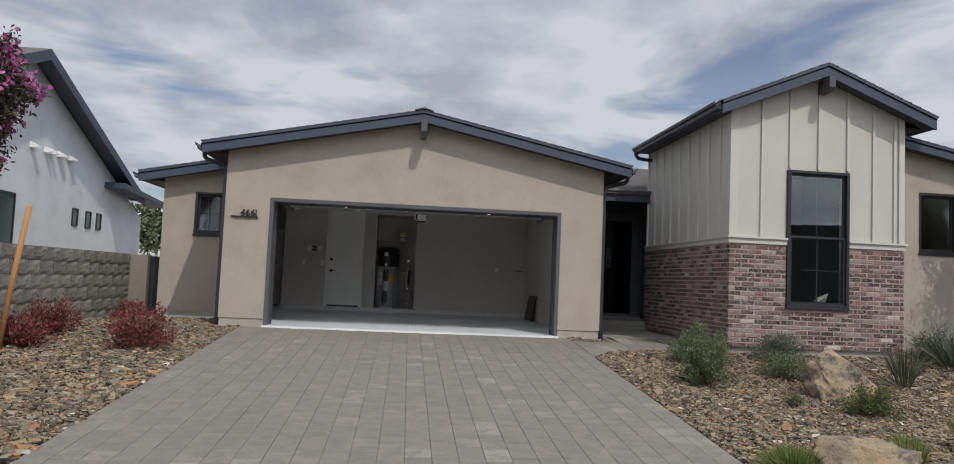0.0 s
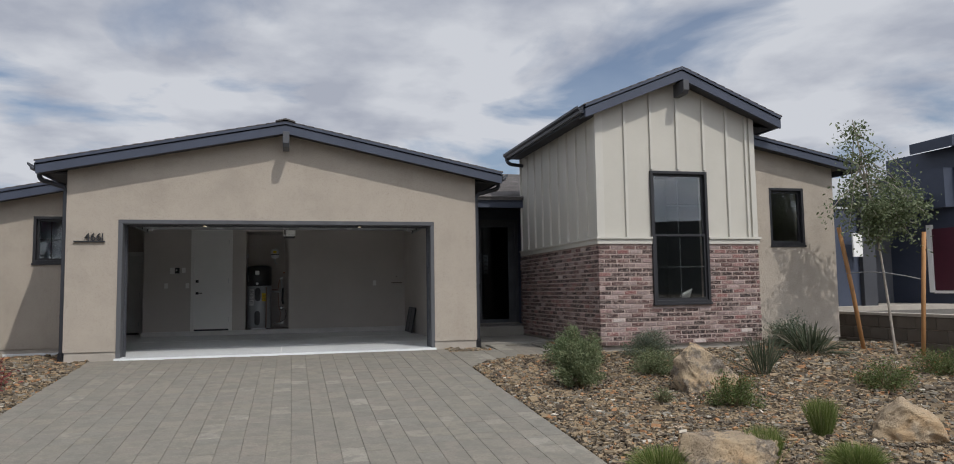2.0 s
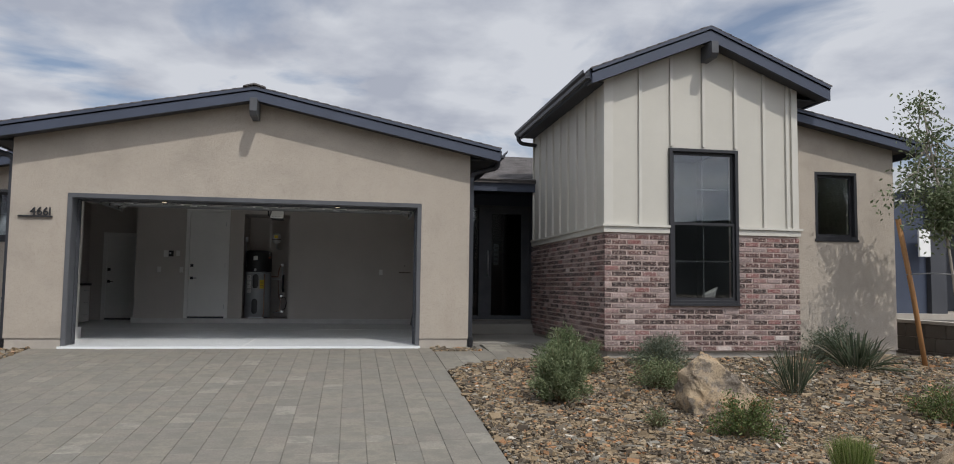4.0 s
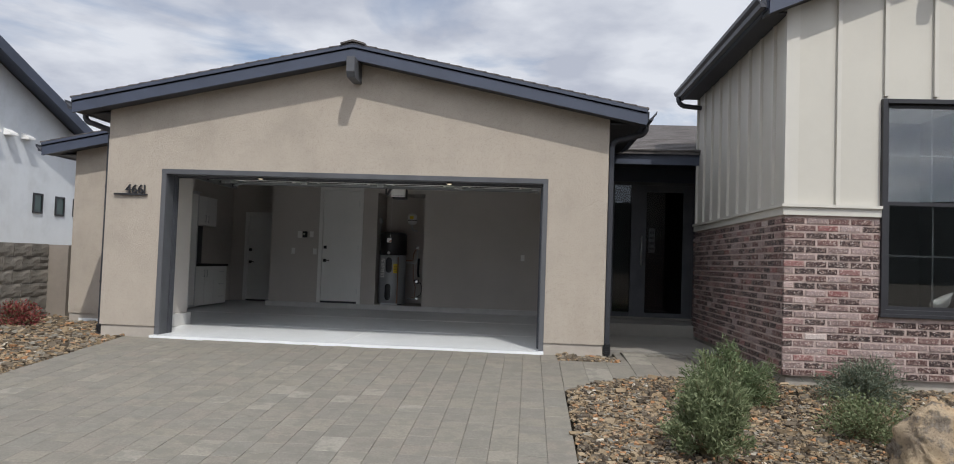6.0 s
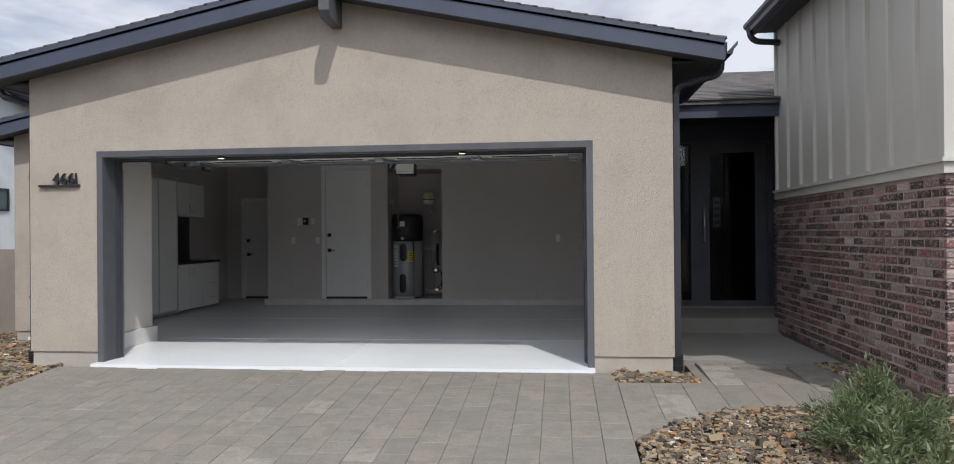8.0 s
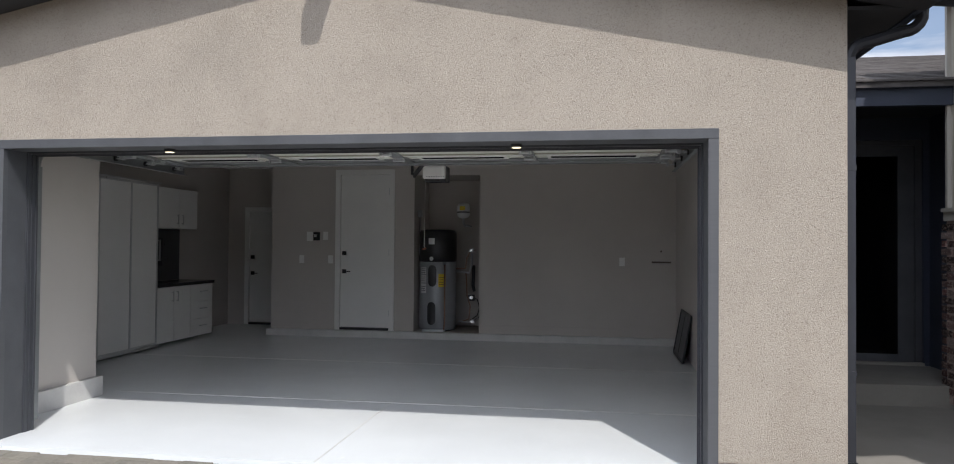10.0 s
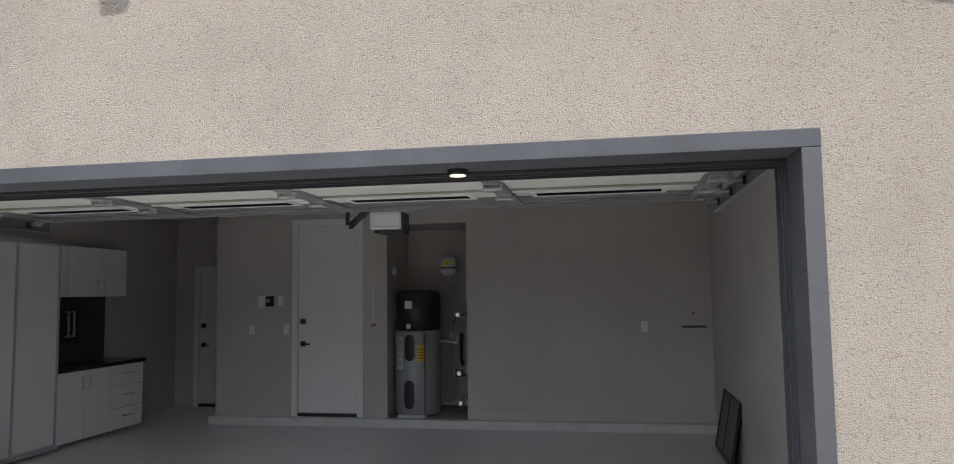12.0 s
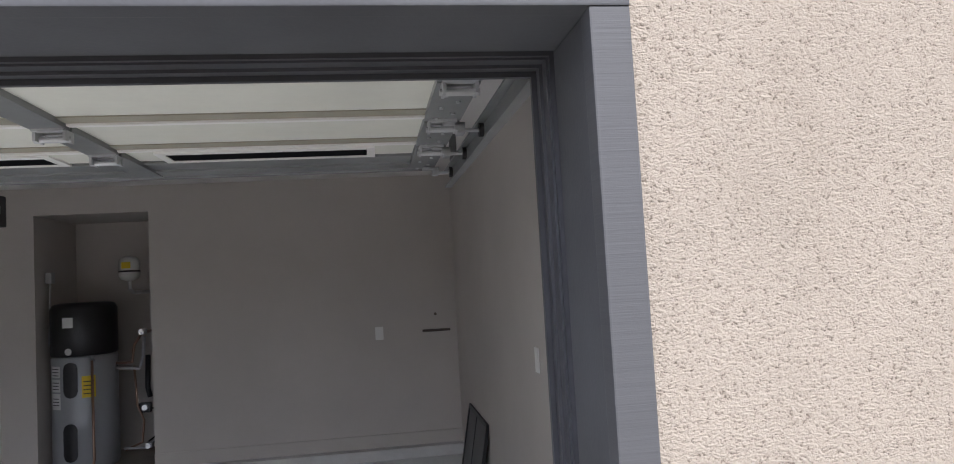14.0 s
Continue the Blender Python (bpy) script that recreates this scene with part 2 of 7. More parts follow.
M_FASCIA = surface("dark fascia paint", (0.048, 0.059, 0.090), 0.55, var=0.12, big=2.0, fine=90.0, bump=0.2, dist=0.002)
M_GUTTER = surface("dark gutter metal", (0.04, 0.042, 0.05), 0.4, 0.2, 0.1)
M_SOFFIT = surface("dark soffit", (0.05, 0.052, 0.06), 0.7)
M_SHINGLE = shingle_mat()
M_CREAM = surface("cream siding paint", (0.50, 0.478, 0.42), 0.6, var=0.05, big=1.5, fine=160.0, bump=0.2, dist=0.0015)
M_CREAM_TRIM = surface("cream trim paint", (0.53, 0.51, 0.455), 0.55, var=0.05, big=2.0, fine=100.0, bump=0.15, dist=0.001)
M_BRICK = brick_mat()
M_MORTAR = surface("mortar", (0.42, 0.33, 0.295), 0.95, var=0.35, big=6.0, fine=120.0, bump=0.7, dist=0.006)
M_CONCRETE = surface("stem concrete", (0.40, 0.36, 0.31), 0.9, var=0.15, big=3.0, fine=80.0, bump=0.3, dist=0.003)
M_SLAB = surface("walk concrete", (0.24, 0.225, 0.2), 0.9, var=0.12, big=1.5, fine=90.0, bump=0.3, dist=0.003)
PAVER_STOPS = [(0.0, (0.186, 0.174, 0.150)), (0.2, (0.222, 0.204, 0.168)), (0.4, (0.195, 0.181, 0.157)), (0.58, (0.222, 0.199, 0.167)), (0.75, (0.200, 0.189, 0.163)), (0.92, (0.230, 0.210, 0.174)), (1.0, (0.27, 0.252, 0.215))]
M_PAVER = island_mat("paver object", PAVER_STOPS, 0.9, 55.0, True, 0.6, 0.004, spots=(7.0, 0.47, (0.150, 0.142, 0.120), 0.65))
M_PAVER_I = island_mat("paver joined", PAVER_STOPS, 0.9, 55.0, False, 0.6, 0.004, spots=(7.0, 0.47, (0.150, 0.142, 0.120), 0.65))
M_JOINT = surface("joint sand", (0.175, 0.160, 0.136), 1.0, var=0.2, big=5.0, fine=150.0)
STONE_STOPS = [(0.0, (0.062, 0.048, 0.034)), (0.15, (0.080, 0.062, 0.045)), (0.18, (0.125, 0.100, 0.072)), (0.42, (0.150, 0.122, 0.088)), (0.43, (0.235, 0.172, 0.104)), (0.64, (0.26, 0.195, 0.122)),
               (0.65, (0.30, 0.228, 0.145)), (0.79, (0.32, 0.25, 0.165)), (0.80, (0.20, 0.185, 0.155)), (0.91, (0.24, 0.215, 0.17)), (0.92, (0.36, 0.19, 0.09)), (0.98, (0.34, 0.19, 0.10)), (0.985, (0.45, 0.40, 0.32)), (1.0, (0.55, 0.50, 0.42))]
M_STONE = island_mat("gravel stones", STONE_STOPS, 0.9, 70.0, False, 0.4, 0.004)
M_BOULDER = boulder_mat("weathered boulder", 0.50)
M_BOULDER_PALE = boulder_mat("pale boulder", 0.62)
M_BLOCK_BROWN = surface("brown block", (0.130, 0.110, 0.090), 0.95, var=0.15, big=2.5, fine=60.0, bump=0.5, dist=0.006, rnd=0.15)
M_BLOCK = surface("grey block", (0.255, 0.235, 0.205), 0.95, var=0.25, big=2.5, fine=45.0, bump=0.9, dist=0.012, rnd=0.25)
M_BLOCK_TAN = surface("tan block", (0.29, 0.25, 0.21), 0.95, var=0.12, big=2.5, fine=60.0, bump=0.5, dist=0.006, rnd=0.15)
M_BLACK = surface("black frame", (0.018, 0.018, 0.021), 0.45, var=0.15, fine=90.0, bump=0.1, dist=0.001)
M_BLACK_PLASTIC = surface("black plastic", (0.018, 0.018, 0.02), 0.4)
M_GLASS = glass_mat("window glass", ior=1.75)
M_GLASS_COATED = glass_mat("coated window glass", ior=1.5)
M_SKY_TINT = surface("blue-grey sky tint", (0.19, 0.215, 0.25), 0.8, var=0.06)
M_BRONZE = surface("dull bronze", (0.17, 0.14, 0.12), 0.4, 0.6, 0.12)
M_ZINC = surface("dull zinc steel", (0.27, 0.28, 0.28), 0.45, 0.4, 0.14, 4.0, 60.0, 0.1, 0.001)
M_DOOR_GLASS = glass_mat("tinted door glass", (0.45, 0.48, 0.5), 0.0, 1.45)
# Dark grey puts the missing light of unseen rooms into the colour.
M_ROOM_SHADE = surface("unlit room", (0.10, 0.10, 0.10), 0.9)
M_INT_WALL = surface("taupe wall paint", (0.57, 0.53, 0.49), 0.8, var=0.05, big=1.0, fine=180.0, bump=0.25, dist=0.0015)
M_INT_CURB = surface("painted curb", (0.64, 0.63, 0.61), 0.7, var=0.08, big=4.0)
M_FLOOR = surface("grey epoxy floor", (0.75, 0.77, 0.775), 0.25, var=0.06, big=0.8, fine=220.0, bump=0.12, dist=0.001)
M_JOINTLINE = surface("floor joint", (0.62, 0.62, 0.60), 0.7)
M_CEIL = surface("ceiling paint", (0.78, 0.76, 0.73), 0.9, var=0.04)
M_WHITE = surface("white paint", (0.84, 0.83, 0.80), 0.45, var=0.03, big=2.0, fine=150.0, bump=0.08, dist=0.001)
M_CABINET = surface("white cabinet laminate", (0.82, 0.81, 0.78), 0.4, var=0.03)
M_COUNTER = surface("dark countertop", (0.03, 0.03, 0.032), 0.25, var=0.3, fine=150.0)
M_STEEL = surface("galvanised steel", (0.55, 0.56, 0.57), 0.42, 0.55, 0.12, 4.0, 60.0, 0.1, 0.001)
M_ALU = surface("aluminium", (0.62, 0.62, 0.62), 0.3, 0.9, 0.06)
M_PANEL = surface("insulated door panel", (0.72, 0.72, 0.64), 0.6, var=0.05, big=3.0)
M_LEDGE = surface("tan edge channel", (0.34, 0.32, 0.255), 0.6, var=0.1, big=4.0)
M_SLOT = surface("dark slot", (0.010, 0.010, 0.012), 0.95, spec=0.03, bump=0)
M_COPPER = surface("copper pipe", (0.36, 0.23, 0.17), 0.35, 0.9, 0.15)
M_TANK = surface("grey tank enamel", (0.34, 0.35, 0.36), 0.35, 0.15, 0.05)
M_YELLOW = surface("yellow label", (0.75, 0.55, 0.03), 0.6, var=0.06)
M_LABEL = surface("white label", (0.72, 0.72, 0.70), 0.6, var=0.05)
M_INK = surface("label print", (0.05, 0.05, 0.06), 0.7)
M_BACKSPLASH = surface("dark backsplash", (0.07, 0.07, 0.075), 0.3)
M_STAKE = surface("lodgepole stake", (0.40, 0.20, 0.075), 0.75, var=0.25, big=5.0, fine=60.0, bump=0.4, dist=0.003, stretch=(1, 1, 0.1))
M_BARK = surface("pale bark", (0.36, 0.32, 0.27), 0.9, var=0.25, big=12.0, fine=60.0, bump=0.6, dist=0.004)
M_STEM = surface("green-brown stem", (0.16, 0.13, 0.07), 0.9)
M_WIRE = surface("rubber tie", (0.20, 0.20, 0.20), 0.6)
M_LEAF = leaf_mat("shrub leaves", [(0.0, (0.085, 0.108, 0.050)), (0.5, (0.155, 0.185, 0.092)), (1.0, (0.23, 0.26, 0.145))])
M_LAVENDER = leaf_mat("lavender leaves", [(0.0, (0.085, 0.105, 0.072)), (0.5, (0.125, 0.150, 0.105)), (1.0, (0.20, 0.225, 0.165))])
M_SAGE = leaf_mat("sage leaves", [(0.0, (0.080, 0.110, 0.050)), (0.5, (0.125, 0.165, 0.075)), (1.0, (0.21, 0.25, 0.14))])
M_DARKLEAF = leaf_mat("dark leaves", [(0.0, (0.055, 0.080, 0.026)), (0.6, (0.110, 0.150, 0.050)), (0.93, (0.17, 0.20, 0.075)), (1.0, (0.32, 0.15, 0.07))])
M_GRASSBLADE = leaf_mat("bright grass", [(0.0, (0.085, 0.125, 0.030)), (0.6, (0.16, 0.21, 0.055)), (1.0, (0.34, 0.33, 0.15))])
M_YUCCA = leaf_mat("yucca blades", [(0.0, (0.045, 0.062, 0.035)), (0.6, (0.085, 0.105, 0.065)), (1.0, (0.19, 0.165, 0.12))], True)
M_RED = leaf_mat("red leaves", [(0.0, (0.12, 0.022, 0.026)), (0.45, (0.25, 0.055, 0.055)), (0.7, (0.33, 0.12, 0.10)), (0.82, (0.17, 0.10, 0.06)), (1.0, (0.09, 0.11, 0.045))])
M_PINK = leaf_mat("pink blossom", [(0.0, (0.28, 0.055, 0.17)), (0.5, (0.50, 0.14, 0.33)), (1.0, (0.68, 0.34, 0.54))])
M_TREELEAF = leaf_mat("tree leaves", [(0.0, (0.075, 0.100, 0.045)), (0.6, (0.15, 0.185, 0.095)), (1.0, (0.26, 0.29, 0.18))])
M_PLUMLEAF = leaf_mat("plum-green leaves", [(0.0, (0.045, 0.030, 0.032)), (0.6, (0.075, 0.055, 0.045)), (1.0, (0.11, 0.12, 0.07))])
M_FLOWER = leaf_mat("red flowers", [(0.0, (0.30, 0.07, 0.04)), (1.0, (0.36, 0.17, 0.09))])
M_HILL = surface("far hills", (0.06, 0.065, 0.06), 1.0, var=0.3, big=0.02, fine=0.2, bump=0)
M_LAMP = glow_mat("lamp disc", (1.0, 0.80, 0.52), 1.3)
M_PURPLE = surface("burgundy door paint", (0.075, 0.014, 0.028), 0.45)
M_BOARD = surface("grey board", (0.42, 0.43, 0.44), 0.7)
M_MESH = surface("screen mesh", (0.17, 0.17, 0.17), 0.7)


# ---- building helpers ----
def box(bm, x0, x1, y0, y1, z0, z1, bevel=0.0):
    v = [bm.verts.new(c) for c in ((x0, y0, z0), (x1, y0, z0), (x1, y1, z0), (x0, y1, z0), (x0, y0, z1), (x1, y0, z1), (x1, y1, z1), (x0, y1, z1))]
    fs = [bm.faces.new([v[i] for i in q]) for q in ((3, 2, 1, 0), (4, 5, 6, 7), (0, 1, 5, 4), (1, 2, 6, 5), (2, 3, 7, 6), (3, 0, 4, 7))]
    if bevel:
        bmesh.ops.bevel(bm, geom=list({e for f in fs for e in f.edges}), offset=bevel, segments=2, affect="EDGES", profile=0.7)
    return bm


def boxes(*lst, bevel=0.0):
    bm = bmesh.new()
    for b in lst:
        box(bm, *b, bevel=bevel)
    return bm


def prism(bm, pts, axis, a, b):
    """A flat outline (pairs) drawn out along an axis from a to b."""
    def at(p, s):
        return {"x": (s, p[0], p[1]), "y": (p[0], s, p[1]), "z": (p[0], p[1], s)}[axis]
    lo, hi = [bm.verts.new(at(p, a)) for p in pts], [bm.verts.new(at(p, b)) for p in pts]
    k = len(pts)
    bm.faces.new(lo)
    bm.faces.new(hi[::-1])
    for i in range(k):
        bm.faces.new((lo[i], hi[i], hi[(i + 1) % k], lo[(i + 1) % k]))
    bmesh.ops.recalc_face_normals(bm, faces=bm.faces)
    return bm


def tube(bm, pts, r, sides=8, r1=None):
    """A round pipe along points."""
    pts = [Vector(p) for p in pts]
    rings = []
    for i, p in enumerate(pts):
        d = (pts[min(i + 1, len(pts) - 1)] - pts[max(i - 1, 0)]).normalized()
        u = d.orthogonal().normalized() if not rings else (u - d * u.dot(d)).normalized()
        w = d.cross(u)
        k = r if r1 is None else r + (r1 - r) * i / (len(pts) - 1)
        rings.append([bm.verts.new(p + (u * math.cos(2 * math.pi * j / sides) + w * math.sin(2 * math.pi * j / sides)) * k) for j in range(sides)])
    for a, b in zip(rings, rings[1:]):
        for j in range(sides):
            bm.faces.new((a[j], a[(j + 1) % sides], b[(j + 1) % sides], b[j]))
    bm.faces.new(rings[0][::-1])
    bm.faces.new(rings[-1])
    return bm


def lathe(bm, prof, cx, cy, sides=32):
    """A turned shape: (radius, height) pairs about an upright axis."""
    rings = [[bm.verts.new((cx + r * math.cos(2 * math.pi * j / sides), cy + r * math.sin(2 * math.pi * j / sides), z)) for j in range(sides)] for r, z in prof]
    for a, b in zip(rings, rings[1:]):
        for j in range(sides):
            bm.faces.new((a[j], a[(j + 1) % sides], b[(j + 1) % sides], b[j]))
    bm.faces.new(rings[0][::-1])
    bm.faces.new(rings[-1])
    return bm


def linked(name, bm, material, smooth=False):
    me = bpy.data.meshes.new(name)
    bm.to_mesh(me)
    bm.free()
    me.materials.append(material)
    if smooth:
        me.polygons.foreach_set("use_smooth", [True] * len(me.polygons))
    return new(name, me)


def struct(name, bm, material, label, category="wall", smooth=False):
    return tagged(linked(name, bm, material, smooth), label, category, "", "structure")


def thing(name, label, category, at=(0, 0, 0), group=""):
    ob = new(name)
    ob.location = at
    ob.empty_display_size = 0.1
    return tagged(ob, label, category, group)


def part(name, bm, material, parent, label="", smooth=False):
    ob = linked(name, bm, material, smooth)
    ob.parent = parent
    if parent.parent is None:
        ob.matrix_parent_inverse = Matrix.Translation(-parent.location)
    if label:
        ob["label"] = label
    return ob


def arrays_mesh(name, verts, faces, material):
    me = bpy.data.meshes.new(name)
    me.from_pydata(verts, [], faces)
    me.materials.append(material)
    return me


def ground_z(x, y):
    """The lot falls from the house to the street."""
    z = 0.67 - 0.072 * (11.82 - y)
    if -3.1 < x < 2.4:
        return min(z, 0.69)
    z = min(z, 0.64)
    if x > 3.9 and 8.6 < y:
        z += 0.085 * min(1.0, (x - 3.9) / 0.5) * min(1.0, (y - 8.6) / 1.4)
        z = min(z, 0.665)
    if x > 7.5:
        z -= 0.05 * min(1.0, (x - 7.5) / 2.0)
    if x > 3.0 and y < 10:
        z += 0.05 * math.sin(x * 1.1) * math.sin(y * 0.9)
    return max(z, -1.2)


# ---- ground, driveway, walk ----
def walk_edge(x):
    """Where the gravel bed ends at the walk: a rounded corner, then a gentle curve."""
    if x < 2.3:
        return -99
    u = min(1.0, (x - 2.3) / 1.3)
    return 10.0 + 0.82 * (1 - (1 - u) ** 2.4)


def make_ground():
    bm = bmesh.new()
    xs = [-400, -120, -40, -20, -12] + [-9 + 0.5 * i for i in range(42)] + [14, 20, 40, 120, 400]
    ys = [-400, -120, -40, -20, -10] + [-6 + 0.5 * i for i in range(44)] + [18, 25, 40, 120, 400]
    grid = [[bm.verts.new((x, y, ground_z(x, y) - (0.10 if -3.6 < x < 4.6 and -30 < y < 17 else 0.035) - (0.0 if abs(x) < 60 and abs(y) < 60 else 0.4))) for x in xs] for y in ys]
    for j in range(len(ys) - 1):
        for i in range(len(xs) - 1):
            bm.faces.new((grid[j][i], grid[j][i + 1], grid[j + 1][i + 1], grid[j + 1][i]))
    struct("ground", bm, surface("gravel soil", (0.075, 0.058, 0.040), 1.0, var=0.25, big=1.2, fine=60.0, bump=0.9, dist=0.02), "brown gravel and soil reaching to the horizon", "ground")


make_ground()

# far hills all round, well beyond the houses
hill = bmesh.new()
ring = []
for k in range(120):
    a = 2 * math.pi * k / 120
    h = 22 + 26 * noise.noise(Vector((math.cos(a) * 2.2, math.sin(a) * 2.2, 0.3))) + 9 * noise.noise(Vector((math.cos(a) * 8, math.sin(a) * 8, 2)))
    if math.sin(a) > 0:
        h *= 0.25
    elif math.cos(a) < 0:
        h *= 0.3
    else:
        h = 37 + 7 * noise.noise(Vector((math.cos(a) * 5, math.sin(a) * 5, 0.7)))
    ring.append((hill.verts.new((360 * math.cos(a), 360 * math.sin(a), -6)), hill.verts.new((390 * math.cos(a), 390 * math.sin(a), max(2.0, h)))))
for (a, b), (c, d) in zip(ring, ring[1:] + ring[:1]):
    hill.faces.new((a, c, d, b))
struct("backdrop", hill, M_HILL, "dark hills in the far distance", "hills", True)

# driveway bed under the pavers
bed = bmesh.new()
for (xa, xb, ya, yb) in ((-3.0, 2.3, -6.0, 11.72),):
    q = [(xa, ya), (xb, ya), (xb, yb), (xa, yb)]
    v = [bed.verts.new((x, y, ground_z(0, y) - 0.008)) for x, y in q] + [bed.verts.new((x, y, ground_z(0, y) - 0.2)) for x, y in q]
    for f in ((0, 1, 2, 3), (7, 6, 5, 4), (0, 4, 5, 1), (1, 5, 6, 2), (2, 6, 7, 3), (3, 7, 4, 0)):
        bed.faces.new([v[i] for i in f])
driveway = struct("driveway", bed, M_JOINT, "grey concrete paver driveway sloping up to the garage", "driveway")

# the paved walk from the drive to the porch, with its curved edge
wk = bmesh.new()
edge = [(2.3 + 0.1 * i, walk_edge(2.3 + 0.1 * i)) for i in range(22)]
prism(wk, edge + [(4.4, 12.3), (2.99, 12.3), (2.99, 11.40), (2.3, 11.40)], "z", 0.3, 0.60)
for v in wk.verts:
    if v.co.z > 0.5:
        v.co.z = min(0.66, ground_z(0, v.co.y) + 0.0)
walkway = struct("pavement", wk, M_JOINT, "grey paved entry walk curving to the porch", "walkway")
pd = boxes((2.85, 4.38, 12.2, 14.15, 0.5, 0.70))
struct("porch_floor", pd, M_SLAB, "shaded concrete porch slab", "floor")

# ---- garage walls ----
GX0, GX1, GY0, GY1 = -3.37, 2.84, 11.825, 12.125
RIDGE_X, RIDGE_Z, PITCH = -0.25, 4.28, 0.205


def roof_z(x):
    return RIDGE_Z - PITCH * abs(x - RIDGE_X)


OX0, OX1, OZ = -2.66, 2.13, 2.745
gw = boxes((GX0, OX0, GY0, GY1, 0.79, OZ), (OX1, GX1, GY0, GY1, 0.79, OZ))
prism(gw, [(GX0, OZ), (GX1, OZ), (GX1, roof_z(GX1) - 0.1), (RIDGE_X, RIDGE_Z - 0.1), (GX0, roof_z(GX0) - 0.1)], "y", GY0, GY1)
wall_south = struct("wall_garage_front", gw, M_STUCCO, "beige sand-finish stucco wall over the garage opening")
struct("wall_garage_east", boxes((2.55, GX1, GY1, 17.8, 0.79, roof_z(GX1) - 0.1)), M_STUCCO, "beige stucco garage side wall facing the porch")
struct("wall_garage_west", boxes((GX0, -3.18, GY1, 13.5, 0.79, roof_z(GX0) - 0.1), (-3.18, -2.96, GY1, 13.25, 0.79, roof_z(GX0) - 0.1)), M_STUCCO, "beige stucco side wall with a dark downspout")
struct("wall_wing_west", boxes((-4.87, -4.72, 13.8, 20.3, 0.76, roof_z(-4.87) - 0.1)), M_STUCCO, "beige stucco side wall of the low wing")
wf = bmesh.new()
WX0, WX1, WZ0, WZ1 = -4.31, -3.80, 2.17, 2.95
box(wf, -4.87, WX0, 13.5, 13.8, 0.76, 3.2)
box(wf, WX1, GX0, 13.5, 13.8, 0.76, 3.2)
box(wf, WX0, WX1, 13.5, 13.8, 0.76, WZ0)
box(wf, WX0, WX1, 13.5, 13.8, WZ1, 3.2)
prism(wf, [(-4.87, 3.2), (GX0, 3.2), (GX0, roof_z(GX0) - 0.1), (-4.87, roof_z(-4.87) - 0.1)], "y", 13.5, 13.8)
struct("wall_wing_front", wf, M_STUCCO, "beige stucco wall of the low wing with a small window")
stem = boxes((GX0 + 0.015, OX0, GY0 + 0.015, GY1, 0.3, 0.79), (OX1, GX1 - 0.015, GY0 + 0.015, GY1, 0.3, 0.79), (2.57, GX1 - 0.015, GY1, 14.3, 0.3, 0.79),
             (GX0 + 0.015, -3.18, GY1, 13.5, 0.3, 0.79), (-3.18, -2.96, GY1, 13.25, 0.3, 0.79), (-4.855, GX0, 13.515, 13.8, 0.3, 0.76), (-4.855, -4.72, 13.8, 20.3, 0.3, 0.76))
struct("foundation_stem", stem, M_CONCRETE, "bare concrete stem wall under the stucco", "foundation")
# interior shell of the garage
struct("wall_inner_east", boxes((2.53, 2.55, GY1, 18.0, 0.69, 3.3)), M_INT_WALL, "taupe painted garage side wall", "wall")
struct("wall_inner_return", boxes((-2.96, -2.94, GY1, 13.25, 0.86, 3.3), (-3.18, -2.94, 13.25, 13.27, 0.86, 3.3), (-3.18, -3.16, 13.27, 13.5, 0.69, 3.3)), M_INT_WALL, "taupe painted short wall beside the opening", "wall")
struct("curb_return", boxes((-2.96, -2.90, GY1, 13.31, 0.69, 0.86), (-3.16, -2.96, 13.27, 13.31, 0.69, 0.86)), M_INT_CURB, "pale painted concrete curb", "baseboard")
bw = boxes((-3.36, -2.31, 17.806, 18.0, 0.785, 3.3), (-2.31, -1.53, 17.806, 18.0, 3.09, 3.3), (-1.53, -1.18, 17.806, 18.0, 0.785, 3.3), (-1.18, -0.215, 17.806, 18.0, 3.06, 3.3),
           (-0.215, 2.53, 17.806, 18.0, 0.785, 3.3))
struct("wall_garage_back", bw, M_INT_WALL, "taupe painted garage back wall with a door and a niche")
nb = boxes((-1.30, -1.18, 18.0, 18.75, 0.785, 3.2), (-0.215, -0.10, 18.0, 18.75, 0.785, 3.2), (-1.30, -0.10, 18.75, 18.85, 0.785, 3.2), (-1.18, -0.215, 18.0, 18.75, 3.06, 3.2))
struct("niche_walls", nb, M_INT_WALL, "taupe painted water heater niche")
struct("niche_floor", boxes((-1.18, -0.215, 17.806, 18.75, 0.70, 0.785)), M_CONCRETE, "concrete pad of the niche", "floor")
al = boxes((-4.72, -4.70, 13.8, 19.0, 0.69, 3.3), (-3.38, -3.36, 17.806, 19.0, 0.69, 3.3), (-4.70, -3.38, 13.78, 13.8, 0.69, WZ0), (-4.70, -3.38, 13.78, 13.8, WZ1, 3.3), (-4.70, WX0, 13.78, 13.8, WZ0, WZ1), (WX1, -3.38, 13.78, 13.8, WZ0, WZ1),
           (-4.70, -4.40, 19.0, 19.15, 0.69, 3.3), (-4.40, -3.60, 19.0, 19.15, 2.63, 3.3), (-3.60, -3.36, 19.0, 19.15, 0.69, 3.3))
struct("wall_alcove", al, M_INT_WALL, "taupe painted alcove walls round a side door")
cb = bmesh.new()
